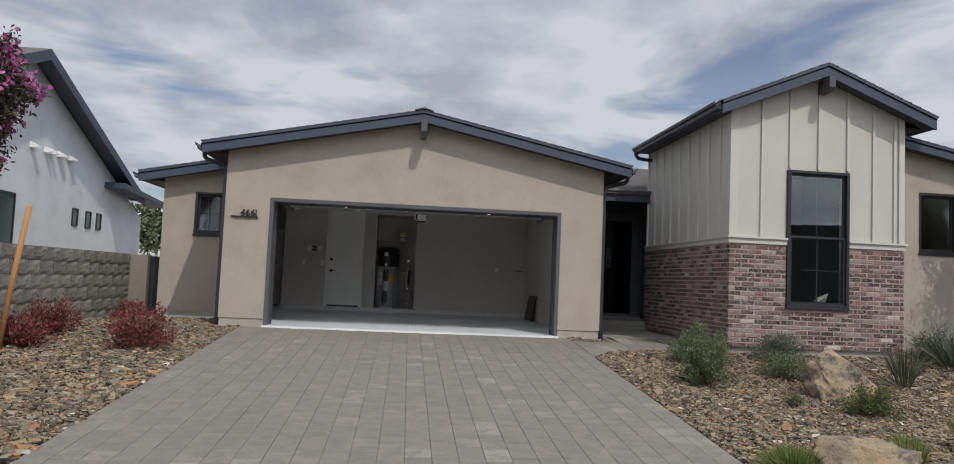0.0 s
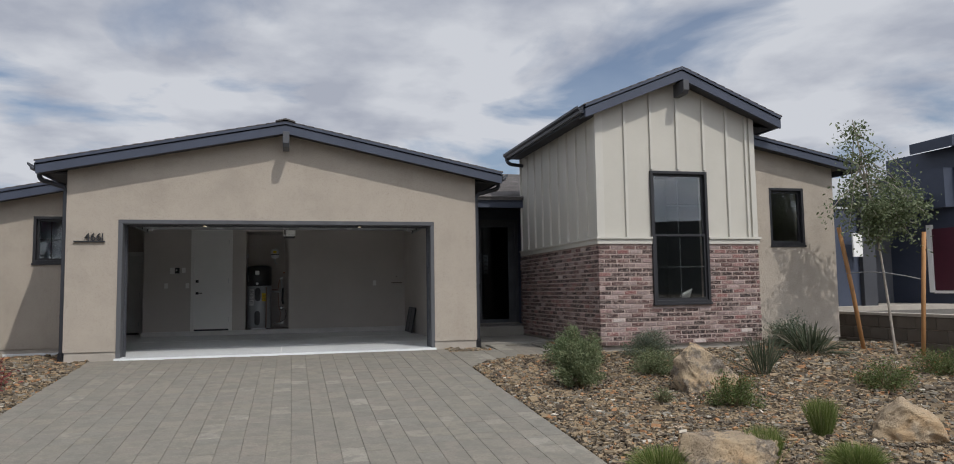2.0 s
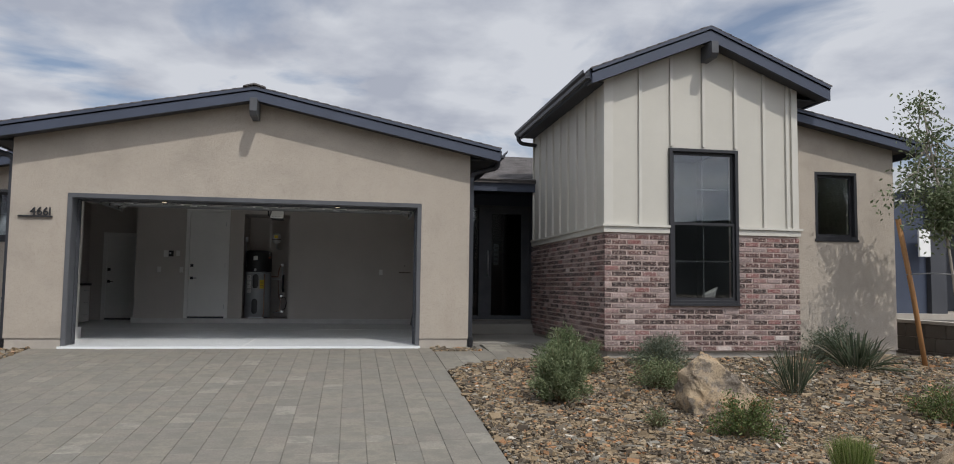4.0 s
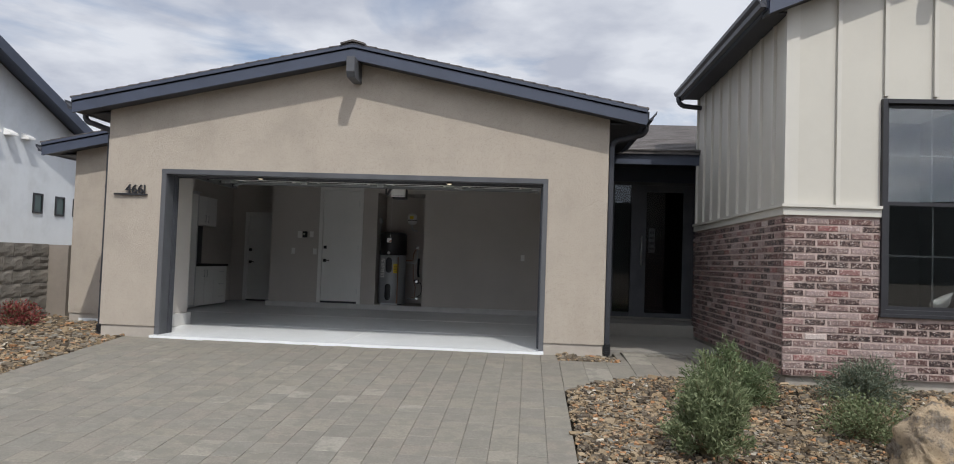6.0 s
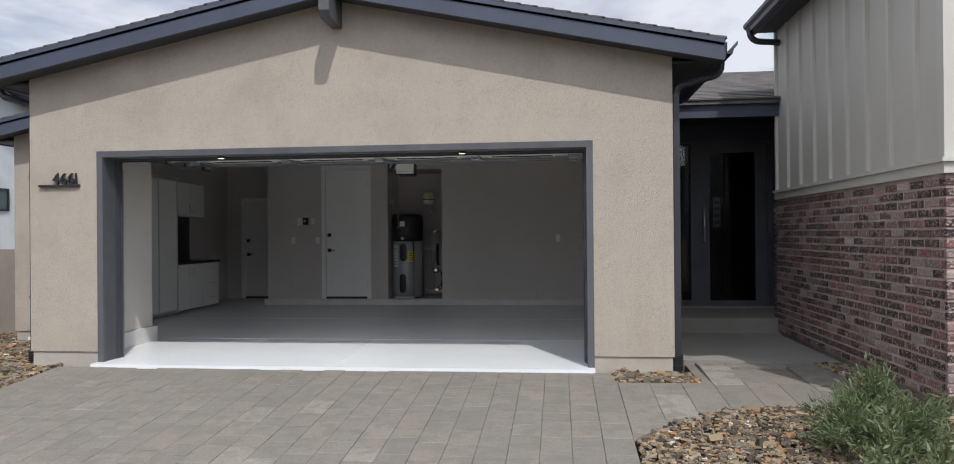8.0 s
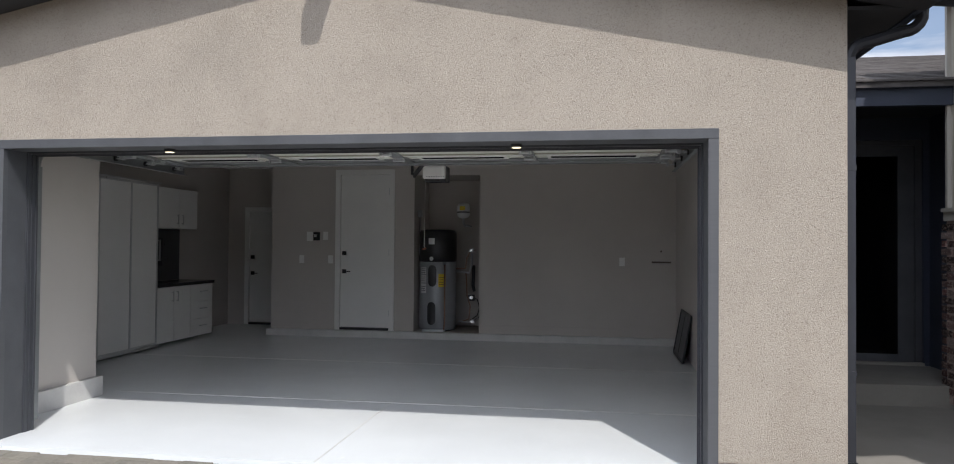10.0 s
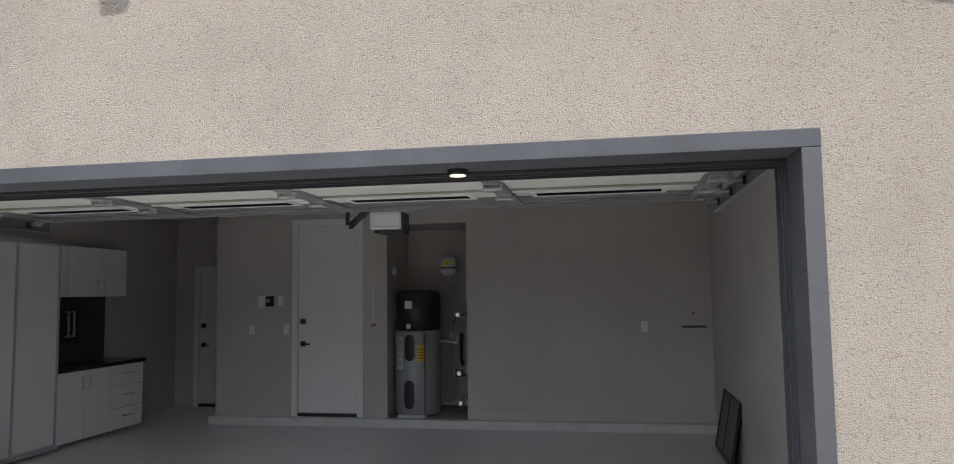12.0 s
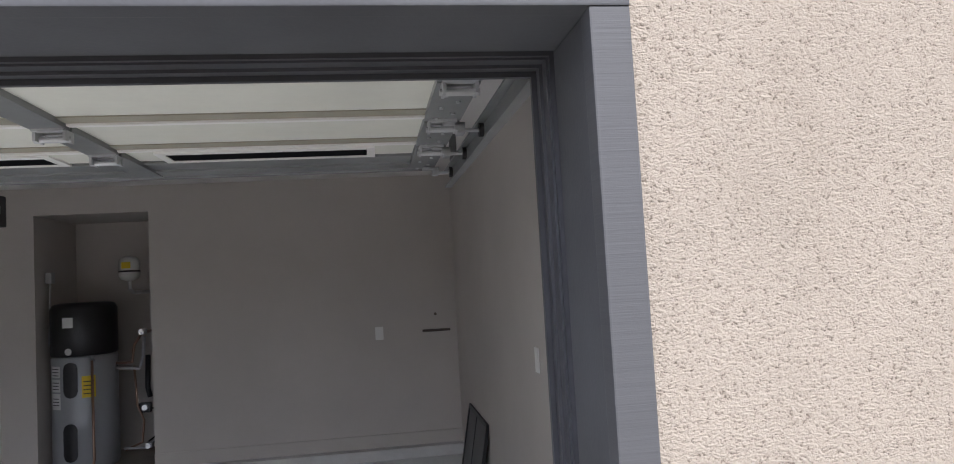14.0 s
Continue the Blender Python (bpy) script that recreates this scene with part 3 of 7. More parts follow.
box(cb, -3.40, 2.53, 17.68, 17.806, 0.66, 0.785, 0.006)
struct("curb_back", cb, M_INT_CURB, "pale painted concrete curb along the back wall", "baseboard")
struct("baseboard", boxes((-0.215, 2.53, 17.792, 17.806, 0.785, 0.90), (-3.36, -2.39, 17.795, 17.806, 0.785, 0.86)), M_INT_WALL, "taupe painted baseboard", "baseboard")
fl = boxes((OX0, OX1, 11.70, 11.86, 0.45, 0.69), (-2.9, 2.53, 11.86, 13.48, 0.45, 0.69), (-2.9, 2.53, 13.49, 15.55, 0.45, 0.69), (-4.70, 2.53, 15.56, 19.0, 0.45, 0.69), (-4.70, -2.9, 13.5, 15.55, 0.45, 0.69), (-3.16, -2.9, 13.31, 13.5, 0.45, 0.69))
struct("floor", fl, M_FLOOR, "grey epoxy-coated garage floor with pale joints", "floor")
jl = boxes((-2.85, 2.5, 13.477, 13.493, 0.45, 0.693), (-4.5, 2.5, 15.547, 15.563, 0.45, 0.693), (-0.31, -0.298, 11.72, 13.47, 0.6, 0.6925))
struct("floor_joints", jl, M_JOINTLINE, "pale control joints in the floor", "trim")
struct("ceiling", boxes((-4.72, 2.55, 13.79, 19.1, 3.3, 3.36), (-3.30, 2.55, 12.12, 13.79, 3.3, 3.36)), M_CEIL, "painted garage ceiling", "ceiling")

# slate trim and jambs of the opening
def garage_frame():
    t = 0.06
    for nm, mat, b in (("trim_left", M_SAWN, (OX0, OX0 + t, GY0 - 0.012, GY0 + 0.03, 0.60, OZ - t)),
                       ("trim_right", M_SAWN, (OX1 - t, OX1, GY0 - 0.012, GY0 + 0.03, 0.62, OZ - t)),
                       ("trim_head", M_TRIM, (OX0, OX1, GY0 - 0.014, GY0 + 0.03, OZ - t, OZ)),
                       ("jamb_left", M_TRIM, (OX0, OX0 + t - 0.002, GY0 + 0.03, GY1, 0.60, OZ - t)),
                       ("jamb_right", M_TRIM, (OX1 - t + 0.002, OX1, GY0 + 0.03, GY1, 0.62, OZ - t)),
                       ("jamb_head", M_TRIM, (OX0, OX1, GY0 + 0.03, GY1, OZ - t + 0.002, OZ))):
        struct(nm, box(bmesh.new(), *b, bevel=0.003), mat, "slate-grey painted wooden trim of the garage opening", "trim")
    # ribbed vinyl seal: steps growing inwards
    st = bmesh.new()
    for ya, yb, d in ((GY1 - 0.100, GY1 - 0.090, 0.006), (GY1 - 0.090, GY1 - 0.062, 0.010), (GY1 - 0.062, GY1 - 0.052, 0.016), (GY1 - 0.052, GY1 - 0.026, 0.012), (GY1 - 0.026, GY1 - 0.014, 0.022)):
        box(st, OX0 + t - 0.002, OX0 + t + d, ya, yb, 0.69, OZ - t - d)
        box(st, OX1 - t - d, OX1 - t + 0.002, ya, yb, 0.69, OZ - t - d)
        box(st, OX0 + t - 0.002, OX1 - t + 0.002, ya, yb, OZ - t - d, OZ - t + 0.002)
    struct("door_stop", st, M_SEAL, "ribbed slate vinyl weather seal round the opening", "trim")
    cg = boxes((-2.96, OX0, GY1, GY1 + 0.02, 0.69, 3.3), (OX1, 2.53, GY1, GY1 + 0.02, 0.69, 3.3), (OX0, OX1, GY1, GY1 + 0.02, OZ, 3.3))
    struct("wall_inner_front", cg, M_INT_WALL, "taupe painted inside of the front wall", "wall")


garage_frame()

# ---- roofs ----
def slope_roof(name, outline, zf, thick, label):
    """A roof slab over a plan outline with heights from zf; courses of shingle lie on it."""
    bm = bmesh.new()
    top = [bm.verts.new((x, y, zf(x, y))) for x, y in outline]
    low = [bm.verts.new((x, y, zf(x, y) - thick)) for x, y in outline]
    k = len(outline)
    bm.faces.new(top)
    bm.faces.new(low[::-1])
    for i in range(k):
        bm.faces.new((top[i], low[i], low[(i + 1) % k], top[(i + 1) % k]))
    bmesh.ops.recalc_face_normals(bm, faces=bm.faces)
    return struct(name, bm, M_SHINGLE, label, "roof")


def shingles(name, along, across, zf, label, axis="x"):
    """Courses of shingle with a stepped edge. along: run of the courses; across: up the slope."""
    bm = bmesh.new()
    (a0, a1), (c0, c1) = along, across
    n = max(2, int(abs(c1 - c0) / 0.145))
    for i in range(n):
        u0, u1 = c0 + (c1 - c0) * i / n, c0 + (c1 - c0) * (i + 1.25) / n
        if i == n - 1:
            u1 = c1
        pts = []
        for (u, lift) in ((u0, 0.014), (u1, 0.003)):
            for a in (a0, a1):
                x, y = (u, a) if axis == "x" else (a, u)
                pts.append((x, y, zf(x, y) + lift))
        v = [bm.verts.new(p) for p in pts]
        w = [bm.verts.new((p[0], p[1], p[2] - (0.02 if k < 2 else 0.006))) for k, p in enumerate(pts)]
        bm.faces.new((v[0], v[1], v[3], v[2]))
        bm.faces.new((v[1], v[0], w[0], w[1]))
        bm.faces.new((v[0], v[2], w[2], w[0]))
        bm.faces.new((v[3], v[1], w[1], w[3]))
    bmesh.ops.recalc_face_normals(bm, faces=bm.faces)
    return struct(name, bm, M_SHINGLE, label, "roof")


EL, ER, RF = -3.72, 3.24, 11.57
zg = lambda x, y: roof_z(x)
slope_roof("roof_garage_east", [(RIDGE_X, RF), (ER, RF), (ER, 22), (RIDGE_X, 22)], lambda x, y: roof_z(x) - 0.012, 0.05, "dark roof deck of the garage")
slope_roof("roof_garage_west", [(RIDGE_X, RF), (RIDGE_X, 22), (-5.25, 22), (-5.25, 13.25), (EL, 13.25), (EL, RF)], lambda x, y: roof_z(x) - 0.012, 0.05, "dark roof deck of the garage")
shingles("shingles_east", (RF - 0.02, 22), (ER + 0.02, RIDGE_X), zg, "dark asphalt shingles on the garage roof")
shingles("shingles_west", (RF - 0.02, 22), (EL - 0.02, RIDGE_X), zg, "dark asphalt shingles on the garage roof")
shingles("shingles_wing", (13.23, 22), (-5.27, EL - 0.02), zg, "dark asphalt shingles on the low wing")
rc = bmesh.new()
for i in range(30):
    y = RF - 0.04 + i * 0.3
    prism(rc, [(RIDGE_X - 0.15, roof_z(RIDGE_X - 0.15) + 0.012), (RIDGE_X, RIDGE_Z + 0.02), (RIDGE_X + 0.15, roof_z(RIDGE_X + 0.15) + 0.012), (RIDGE_X + 0.15, roof_z(RIDGE_X + 0.15) + 0.03), (RIDGE_X, RIDGE_Z + 0.042), (RIDGE_X - 0.15, roof_z(RIDGE_X - 0.15) + 0.03)], "y", y, y + 0.29)
struct("ridge_cap", rc, M_SHINGLE, "dark ridge cap shingles", "roof")


def rake(name, xa, xb, y, zf, depth=0.19, thick=0.04, soffit_to=None, drip=True):
    """A sloped fascia board, its drip strip and the soffit behind it."""
    bm = bmesh.new()
    prism(bm, [(xa, zf(xa) - 0.018), (xb, zf(xb) - 0.018), (xb, zf(xb) - depth), (xa, zf(xa) - depth)], "y", y, y + thick)
    if drip:
        prism(bm, [(xa, zf(xa) + 0.004), (xb, zf(xb) + 0.004), (xb, zf(xb) - 0.045), (xa, zf(xa) - 0.045)], "y", y - 0.018, y)
    struct(name, bm, M_FASCIA, "dark slate-blue painted rake fascia board", "fascia")
    if soffit_to:
        bm = bmesh.new()
        prism(bm, [(xa, zf(xa) - depth + 0.05), (xb, zf(xb) - depth + 0.05), (xb, zf(xb) - depth + 0.02), (xa, zf(xa) - depth + 0.02)], "y", y + thick, soffit_to)
        struct("soffit_" + name, bm, M_SOFFIT, "dark painted soffit under the rake", "soffit")


rake("rake_garage_east", RIDGE_X, ER, RF, roof_z, soffit_to=GY0)
rake("rake_garage_west", EL, RIDGE_X, RF, roof_z, soffit_to=GY0)
rake("rake_wing", -5.25, GX0, 13.25, roof_z, soffit_to=13.5)


def eave(name, x, y0, y1, z, side, depth=0.16):
    bm = boxes((x - 0.02, x + 0.02, y0, y1, z - depth, z - 0.02))
    struct("fascia_" + name, bm, M_FASCIA, "dark eave fascia board", "fascia")
    # ogee gutter
    g = bmesh.new()
    s = side
    prof = [(x + s * 0.022, z - 0.03), (x + s * 0.022, z - 0.13), (x + s * 0.075, z - 0.13), (x + s * 0.085, z - 0.09), (x + s * 0.115, z - 0.06), (x + s * 0.12, z - 0.025), (x + s * 0.112, z - 0.025), (x + s * 0.106, z - 0.055), (x + s * 0.03, z - 0.115), (x + s * 0.03, z - 0.03)]
    prism(g, prof, "y", y0 - 0.01, y1)
    struct("gutter_" + name, g, M_GUTTER, "dark metal ogee gutter on the eave", "gutter")


eave("east", ER, RF + 0.04, 13.9, roof_z(ER), 1)
eave("west", EL, RF + 0.04, 13.2, roof_z(EL), -1)
eave("wing", -5.25, 13.29, 20, roof_z(-5.25), -1)
sof = boxes((GX1, ER - 0.02, GY0, 14.2, roof_z(ER) - 0.15, roof_z(ER) - 0.13), (EL + 0.02, GX0, GY0, 13.5, roof_z(EL) - 0.15, roof_z(EL) - 0.13), (-5.23, -4.87, 13.5, 20, roof_z(-5.25) - 0.15, roof_z(-5.25) - 0.13))
struct("soffit_eaves", sof, M_SOFFIT, "dark painted soffit under the eaves", "soffit")


def downspout(x_eave, x_wall, y, z_top, z_bot, side, name="downspout"):
    ob = thing(name, "dark metal downspout with curved elbows on the wall corner", "downspout", (x_wall, y, z_bot))
    bm = bmesh.new()
    pts = [(x_eave, y, z_top)]
    for k in range(1, 6):
        a = k / 5 * math.pi / 2
        pts.append((x_eave - side * 0.10 * (1 - math.cos(a)), y, z_top - 0.05 - 0.10 * math.sin(a)))
    xe = x_wall + side * 0.045
    pts += [(xe + side * 0.10, y, z_top - 0.21)]
    for k in range(1, 5):
        a = k / 4 * math.pi / 2
        pts.append((xe + side * 0.10 * (1 - math.sin(a)), y, z_top - 0.31 + 0.10 * math.cos(a)))
    tube(bm, pts, 0.036, 10)
    part("elbow", bm, M_GUTTER, ob)
    part("pipe", boxes((min(xe - 0.03, xe + 0.03), max(xe - 0.03, xe + 0.03), y - 0.04, y + 0.04, z_bot + 0.12, z_top - 0.3), bevel=0.008), M_GUTTER, ob)
    bm = bmesh.new()
    for k in range(6):
        box(bm, xe - 0.042, xe + 0.042, y - 0.052, y + 0.052, z_bot + 0.02 * k, z_bot + 0.02 * k + 0.013)
    box(bm, xe - 0.036, xe + 0.036, y - 0.045, y + 0.045, z_bot - 0.05, z_bot + 0.125)
    part("boot", bm, M_BLACK_PLASTIC, ob)
    for z in (1.3, 2.5):
        part("strap", boxes((xe - 0.033, xe + 0.033, y - 0.043, y + 0.043, z, z + 0.03)), M_GUTTER, ob)
    return ob


downspout(EL - 0.06, GX0, 11.95, roof_z(EL) - 0.1, 0.66, -1)
downspout(ER + 0.05, GX1, 11.95, roof_z(ER) - 0.1, 0.68, 1)


def gable_beam(x, y_front, y_back, z_top, w=0.10, h=0.24):
    bm = bmesh.new()
    prism(bm, [(y_front, z_top), (y_front, z_top - h * 0.75), (y_front + 0.05, z_top - h), (y_back, z_top - h), (y_back, z_top)], "x", x - w / 2, x + w / 2)
    bmesh.ops.bevel(bm, geom=list(bm.edges), offset=0.004, segments=1, affect="EDGES")
    return tagged(linked("gable_beam", bm, M_TRIM), "slate-grey painted beam end under the gable peak", "beam")


gable_beam(-0.24, 11.43, GY0, 4.09)

# ---- brick bay ----
BX0, BX1, BY, BYB = 4.39, 7.175, 10.32, 14.2
BR_X, BR_Z, BP, BE0, BE1, BRF = 5.785, 5.06, 0.41, 4.14, 7.53, 10.08
bz = lambda x: BR_Z - BP * abs(x - BR_X)
NX0, NX1, NZ0, NZ1 = 5.29, 6.275, 1.36, 3.435
bm = boxes((BX0 + 0.006, NX0, BY + 0.007, BY + 0.25, 0.735, 2.29), (NX1, BX1 - 0.014, BY + 0.007, BY + 0.25, 0.735, 2.29), (NX0, NX1, BY + 0.007, BY + 0.25, 0.735, NZ0))
wall_bay_front = struct("wall_bay_front", bm, M_MORTAR, "tumbled red-brown brick veneer with pale mortar under the window")
bm = boxes((BX0 + 0.006, BX0 + 0.25, BY + 0.25, BYB, 0.735, 2.29))
wall_bay_side = struct("wall_bay_side", bm, M_MORTAR, "tumbled brick veneer on the shaded side of the bay")
bm = boxes((BX0 + 0.02, NX0, BY + 0.02, BY + 0.25, 2.28, NZ1), (NX1, BX1 - 0.02, BY + 0.02, BY + 0.25, 2.28, NZ1))
prism(bm, [(BX0 + 0.02, NZ1), (BX1 - 0.02, NZ1), (BX1 - 0.02, bz(BX1) - 0.08), (BR_X, BR_Z - 0.08), (BX0 + 0.02, bz(BX0) - 0.08)], "y", BY + 0.02, BY + 0.25)
siding_front = struct("siding_bay_front", bm, M_CREAM, "cream board and batten siding on the bay gable")
bm = boxes((BX0 + 0.02, BX0 + 0.25, BY + 0.25, BYB, 2.28, bz(BX0) - 0.08))
siding_side = struct("siding_bay_side", bm, M_CREAM, "cream board and batten siding on the bay side")
struct("wall_bay_east", boxes((BX1 - 0.25, BX1 - 0.02, BY + 0.25, 16, 0.735, bz(BX1) - 0.08)), M_CREAM, "cream siding on the far side of the bay")
struct("stem_bay", boxes((BX0 + 0.05, BX1 - 0.05, BY + 0.05, BYB, 0.3, 0.735)), M_CONCRETE, "concrete stem wall under the brick", "foundation")


def batten(parent, x0, x1, y0, y1, z0, z1):
    return part("batten", boxes((x0, x1, y0, y1, z0, z1)), M_CREAM_TRIM, parent)


for x in (4.885, 5.33, 5.79, 6.255, 6.675, 7.02):
    lo = 2.37 if not NX0 - 0.02 < x < NX1 else NZ1 + 0.03
    batten(siding_front, x - 0.02, x + 0.02, BY - 0.012, BY + 0.02, lo, bz(x) - 0.14)
batten(siding_front, BX0 - 0.012, BX0 + 0.115, BY - 0.012, BY + 0.02, 2.37, bz(BX0) - 0.14)
batten(siding_front, BX1 - 0.09, BX1, BY - 0.012, BY + 0.02, 2.37, bz(BX1) - 0.14)
batten(siding_side, BX0, BX0 + 0.02, BY + 0.02, BY + 0.10, 2.37, bz(BX0) - 0.14)
for i in range(9):
    y = 10.72 + 0.43 * i
    batten(siding_side, BX0 - 0.012, BX0 + 0.02, y - 0.02, y + 0.02, 2.37, bz(BX0) - 0.14)
tb = boxes((BX0 - 0.02, NX0, BY - 0.02, BY + 0.02, 2.285, 2.362), (NX1, BX1 + 0.02, BY - 0.02, BY + 0.02, 2.285, 2.362), (BX0 - 0.04, NX0, BY - 0.045, BY + 0.02, 2.362, 2.392), (NX1, BX1 + 0.04, BY - 0.045, BY + 0.02, 2.362, 2.392),
           (BX0 - 0.02, BX0 + 0.02, BY + 0.02, BYB, 2.285, 2.362), (BX0 - 0.04, BX0 + 0.02, BY + 0.02, BYB, 2.362, 2.392))
struct("trim_band", tb, M_CREAM_TRIM, "cream water-table band between brick and siding", "trim")

slope_roof("roof_bay_west", [(BR_X, BRF), (BE0, BRF), (BE0, 14.15), (BR_X, 14.15)], lambda x, y: bz(x) - 0.012, 0.05, "dark roof deck of the bay")
slope_roof("roof_bay_east", [(BR_X, BRF), (BR_X, 16), (BE1, 16), (BE1, BRF)], lambda x, y: bz(x) - 0.012, 0.05, "dark roof deck of the bay")
shingles("shingles_bay_west", (BRF - 0.02, 14.16), (BE0 - 0.02, BR_X), lambda x, y: bz(x), "dark asphalt shingles on the bay roof")
shingles("shingles_bay_east", (BRF - 0.02, 16), (BE1 + 0.02, BR_X), lambda x, y: bz(x), "dark asphalt shingles on the bay roof")
rake("rake_bay_west", BE0, BR_X, BRF, bz, 0.2, soffit_to=BY)
rake("rake_bay_east", BR_X, BE1, BRF, bz, 0.2, soffit_to=BY)
eave("bay_west", BE0, BRF + 0.04, 14.15, bz(BE0), -1, 0.14)
struct("fascia_bay_east", boxes((BE1 - 0.02, BE1 + 0.02, BRF + 0.04, 16, bz(BE1) - 0.18, bz(BE1) - 0.02)), M_FASCIA, "dark eave fascia board", "fascia")
struct("soffit_bay", boxes((BE0 + 0.02, BX0, BY, 14.15, bz(BE0) - 0.12, bz(BE0) - 0.10), (BX1, BE1 - 0.02, BY, 16, bz(BE1) - 0.16, bz(BE1) - 0.14)), M_SOFFIT, "dark soffit under the bay eaves", "soffit")
gable_beam(BR_X + 0.02, 10.0, BY, 4.83, 0.10, 0.21)
el = thing("gutter_elbow", "dark metal gutter elbow at the bay eave", "gutter", (BE0, 14.0, 4.1))
bm = bmesh.new()
tube(bm, [(BE0 - 0.07, 14.05, 4.29)] + [(BE0 - 0.07 + 0.12 * (1 - math.cos(k / 5 * 1.57)), 14.05, 4.26 - 0.12 * math.sin(k / 5 * 1.57)) for k in range(1, 6)] + [(BX0 + 0.02, 14.05, 4.12)], 0.036, 10)
part("elbow", bm, M_GUTTER, el)

# ---- right wing ----
RY, RX1 = 10.60, 8.88
QX0, QX1, QZ0, QZ1 = 7.62, 8.29, 2.28, 3.25
rz = lambda x: 4.09 - 0.2 * (x - 7.2)
bm = boxes((BX1 - 0.02, QX0, RY, RY + 0.25, 0.72, 3.3), (QX1, RX1, RY, RY + 0.25, 0.72, 3.3), (QX0, QX1, RY, RY + 0.25, 0.72, QZ0), (QX0, QX1, RY, RY + 0.25, QZ1, 3.3))
prism(bm, [(BX1 - 0.02, 3.3), (RX1, 3.3), (RX1, rz(RX1) - 0.1), (BX1 - 0.02, rz(BX1) - 0.1)], "y", RY, RY + 0.25)
struct("wall_wing_east", bm, M_STUCCO, "beige stucco wall with a small black window")
struct("wall_wing_side", boxes((RX1 - 0.25, RX1, RY + 0.25, 18, 0.72, rz(RX1) - 0.1)), M_STUCCO, "beige stucco side wall of the house")
struct("stem_wing_east", boxes((BX1 - 0.02, RX1 - 0.015, RY + 0.015, RY + 0.2, 0.2, 0.72)), M_CONCRETE, "concrete stem wall", "foundation")
slope_roof("roof_wing_east", [(BX1, 10.38), (9.25, 10.38), (9.25, 18), (BX1, 18)], lambda x, y: rz(x) - 0.012, 0.05, "dark roof deck of the wing")
shingles("shingles_wing_east", (10.36, 18), (9.27, BX1), lambda x, y: rz(x), "dark asphalt shingles on the wing roof")
rake("rake_wing_east", BX1, 9.25, 10.38, rz, 0.17, soffit_to=RY)
eave("wing_east", 9.25, 10.42, 18, rz(9.25), 1)

# ---- porch ----
DY, PX1 = 15.30, 4.72
struct("porch_step", boxes((2.85, PX1, 14.15, DY + 0.3, 0.4, 0.88), bevel=0.008), M_SLAB, "shaded concrete porch step", "step")
# The dark fascia colour on these walls stands in for deep porch shade.
struct("wall_porch", boxes((2.84, 3.26, DY, DY + 0.2, 0.88, 3.4), (4.66, PX1, DY, DY + 0.2, 0.88, 3.4), (3.26, 4.66, DY, DY + 0.2, 3.14, 3.4)), M_FASCIA, "entry door wall with porch shade in its dark colour")
struct("wall_porch_east", boxes((PX1, PX1 + 0.1, 14.2, DY + 0.2, 0.5, 3.5), (4.41, PX1, 14.2, 14.25, 0.5, 4.1)), M_FASCIA, "porch side wall with shade in its dark colour")
# Thin dark sheet over the garage stucco, painting in its shade.
struct("wall_porch_west", boxes((GX1, GX1 + 0.012, 13.2, DY, 0.88, 3.4)), M_FASCIA, "porch side wall with shade in its dark colour")
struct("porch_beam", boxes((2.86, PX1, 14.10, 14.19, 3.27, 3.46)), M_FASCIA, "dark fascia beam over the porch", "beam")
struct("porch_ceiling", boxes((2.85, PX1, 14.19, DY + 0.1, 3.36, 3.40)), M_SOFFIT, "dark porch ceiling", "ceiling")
pz = lambda x, y: 3.48 + 0.30 * (y - 14.05)
slope_roof("roof_porch", [(2.86, 14.05), (6.6, 14.05), (6.6, 17.5), (2.86, 17.5)], lambda x, y: pz(x, y) - 0.012, 0.05, "dark roof deck over the porch")
shingles("shingles_porch", (2.86, 6.6), (14.03, 17.5), pz, "weathered brown-grey shingles over the porch", "y")


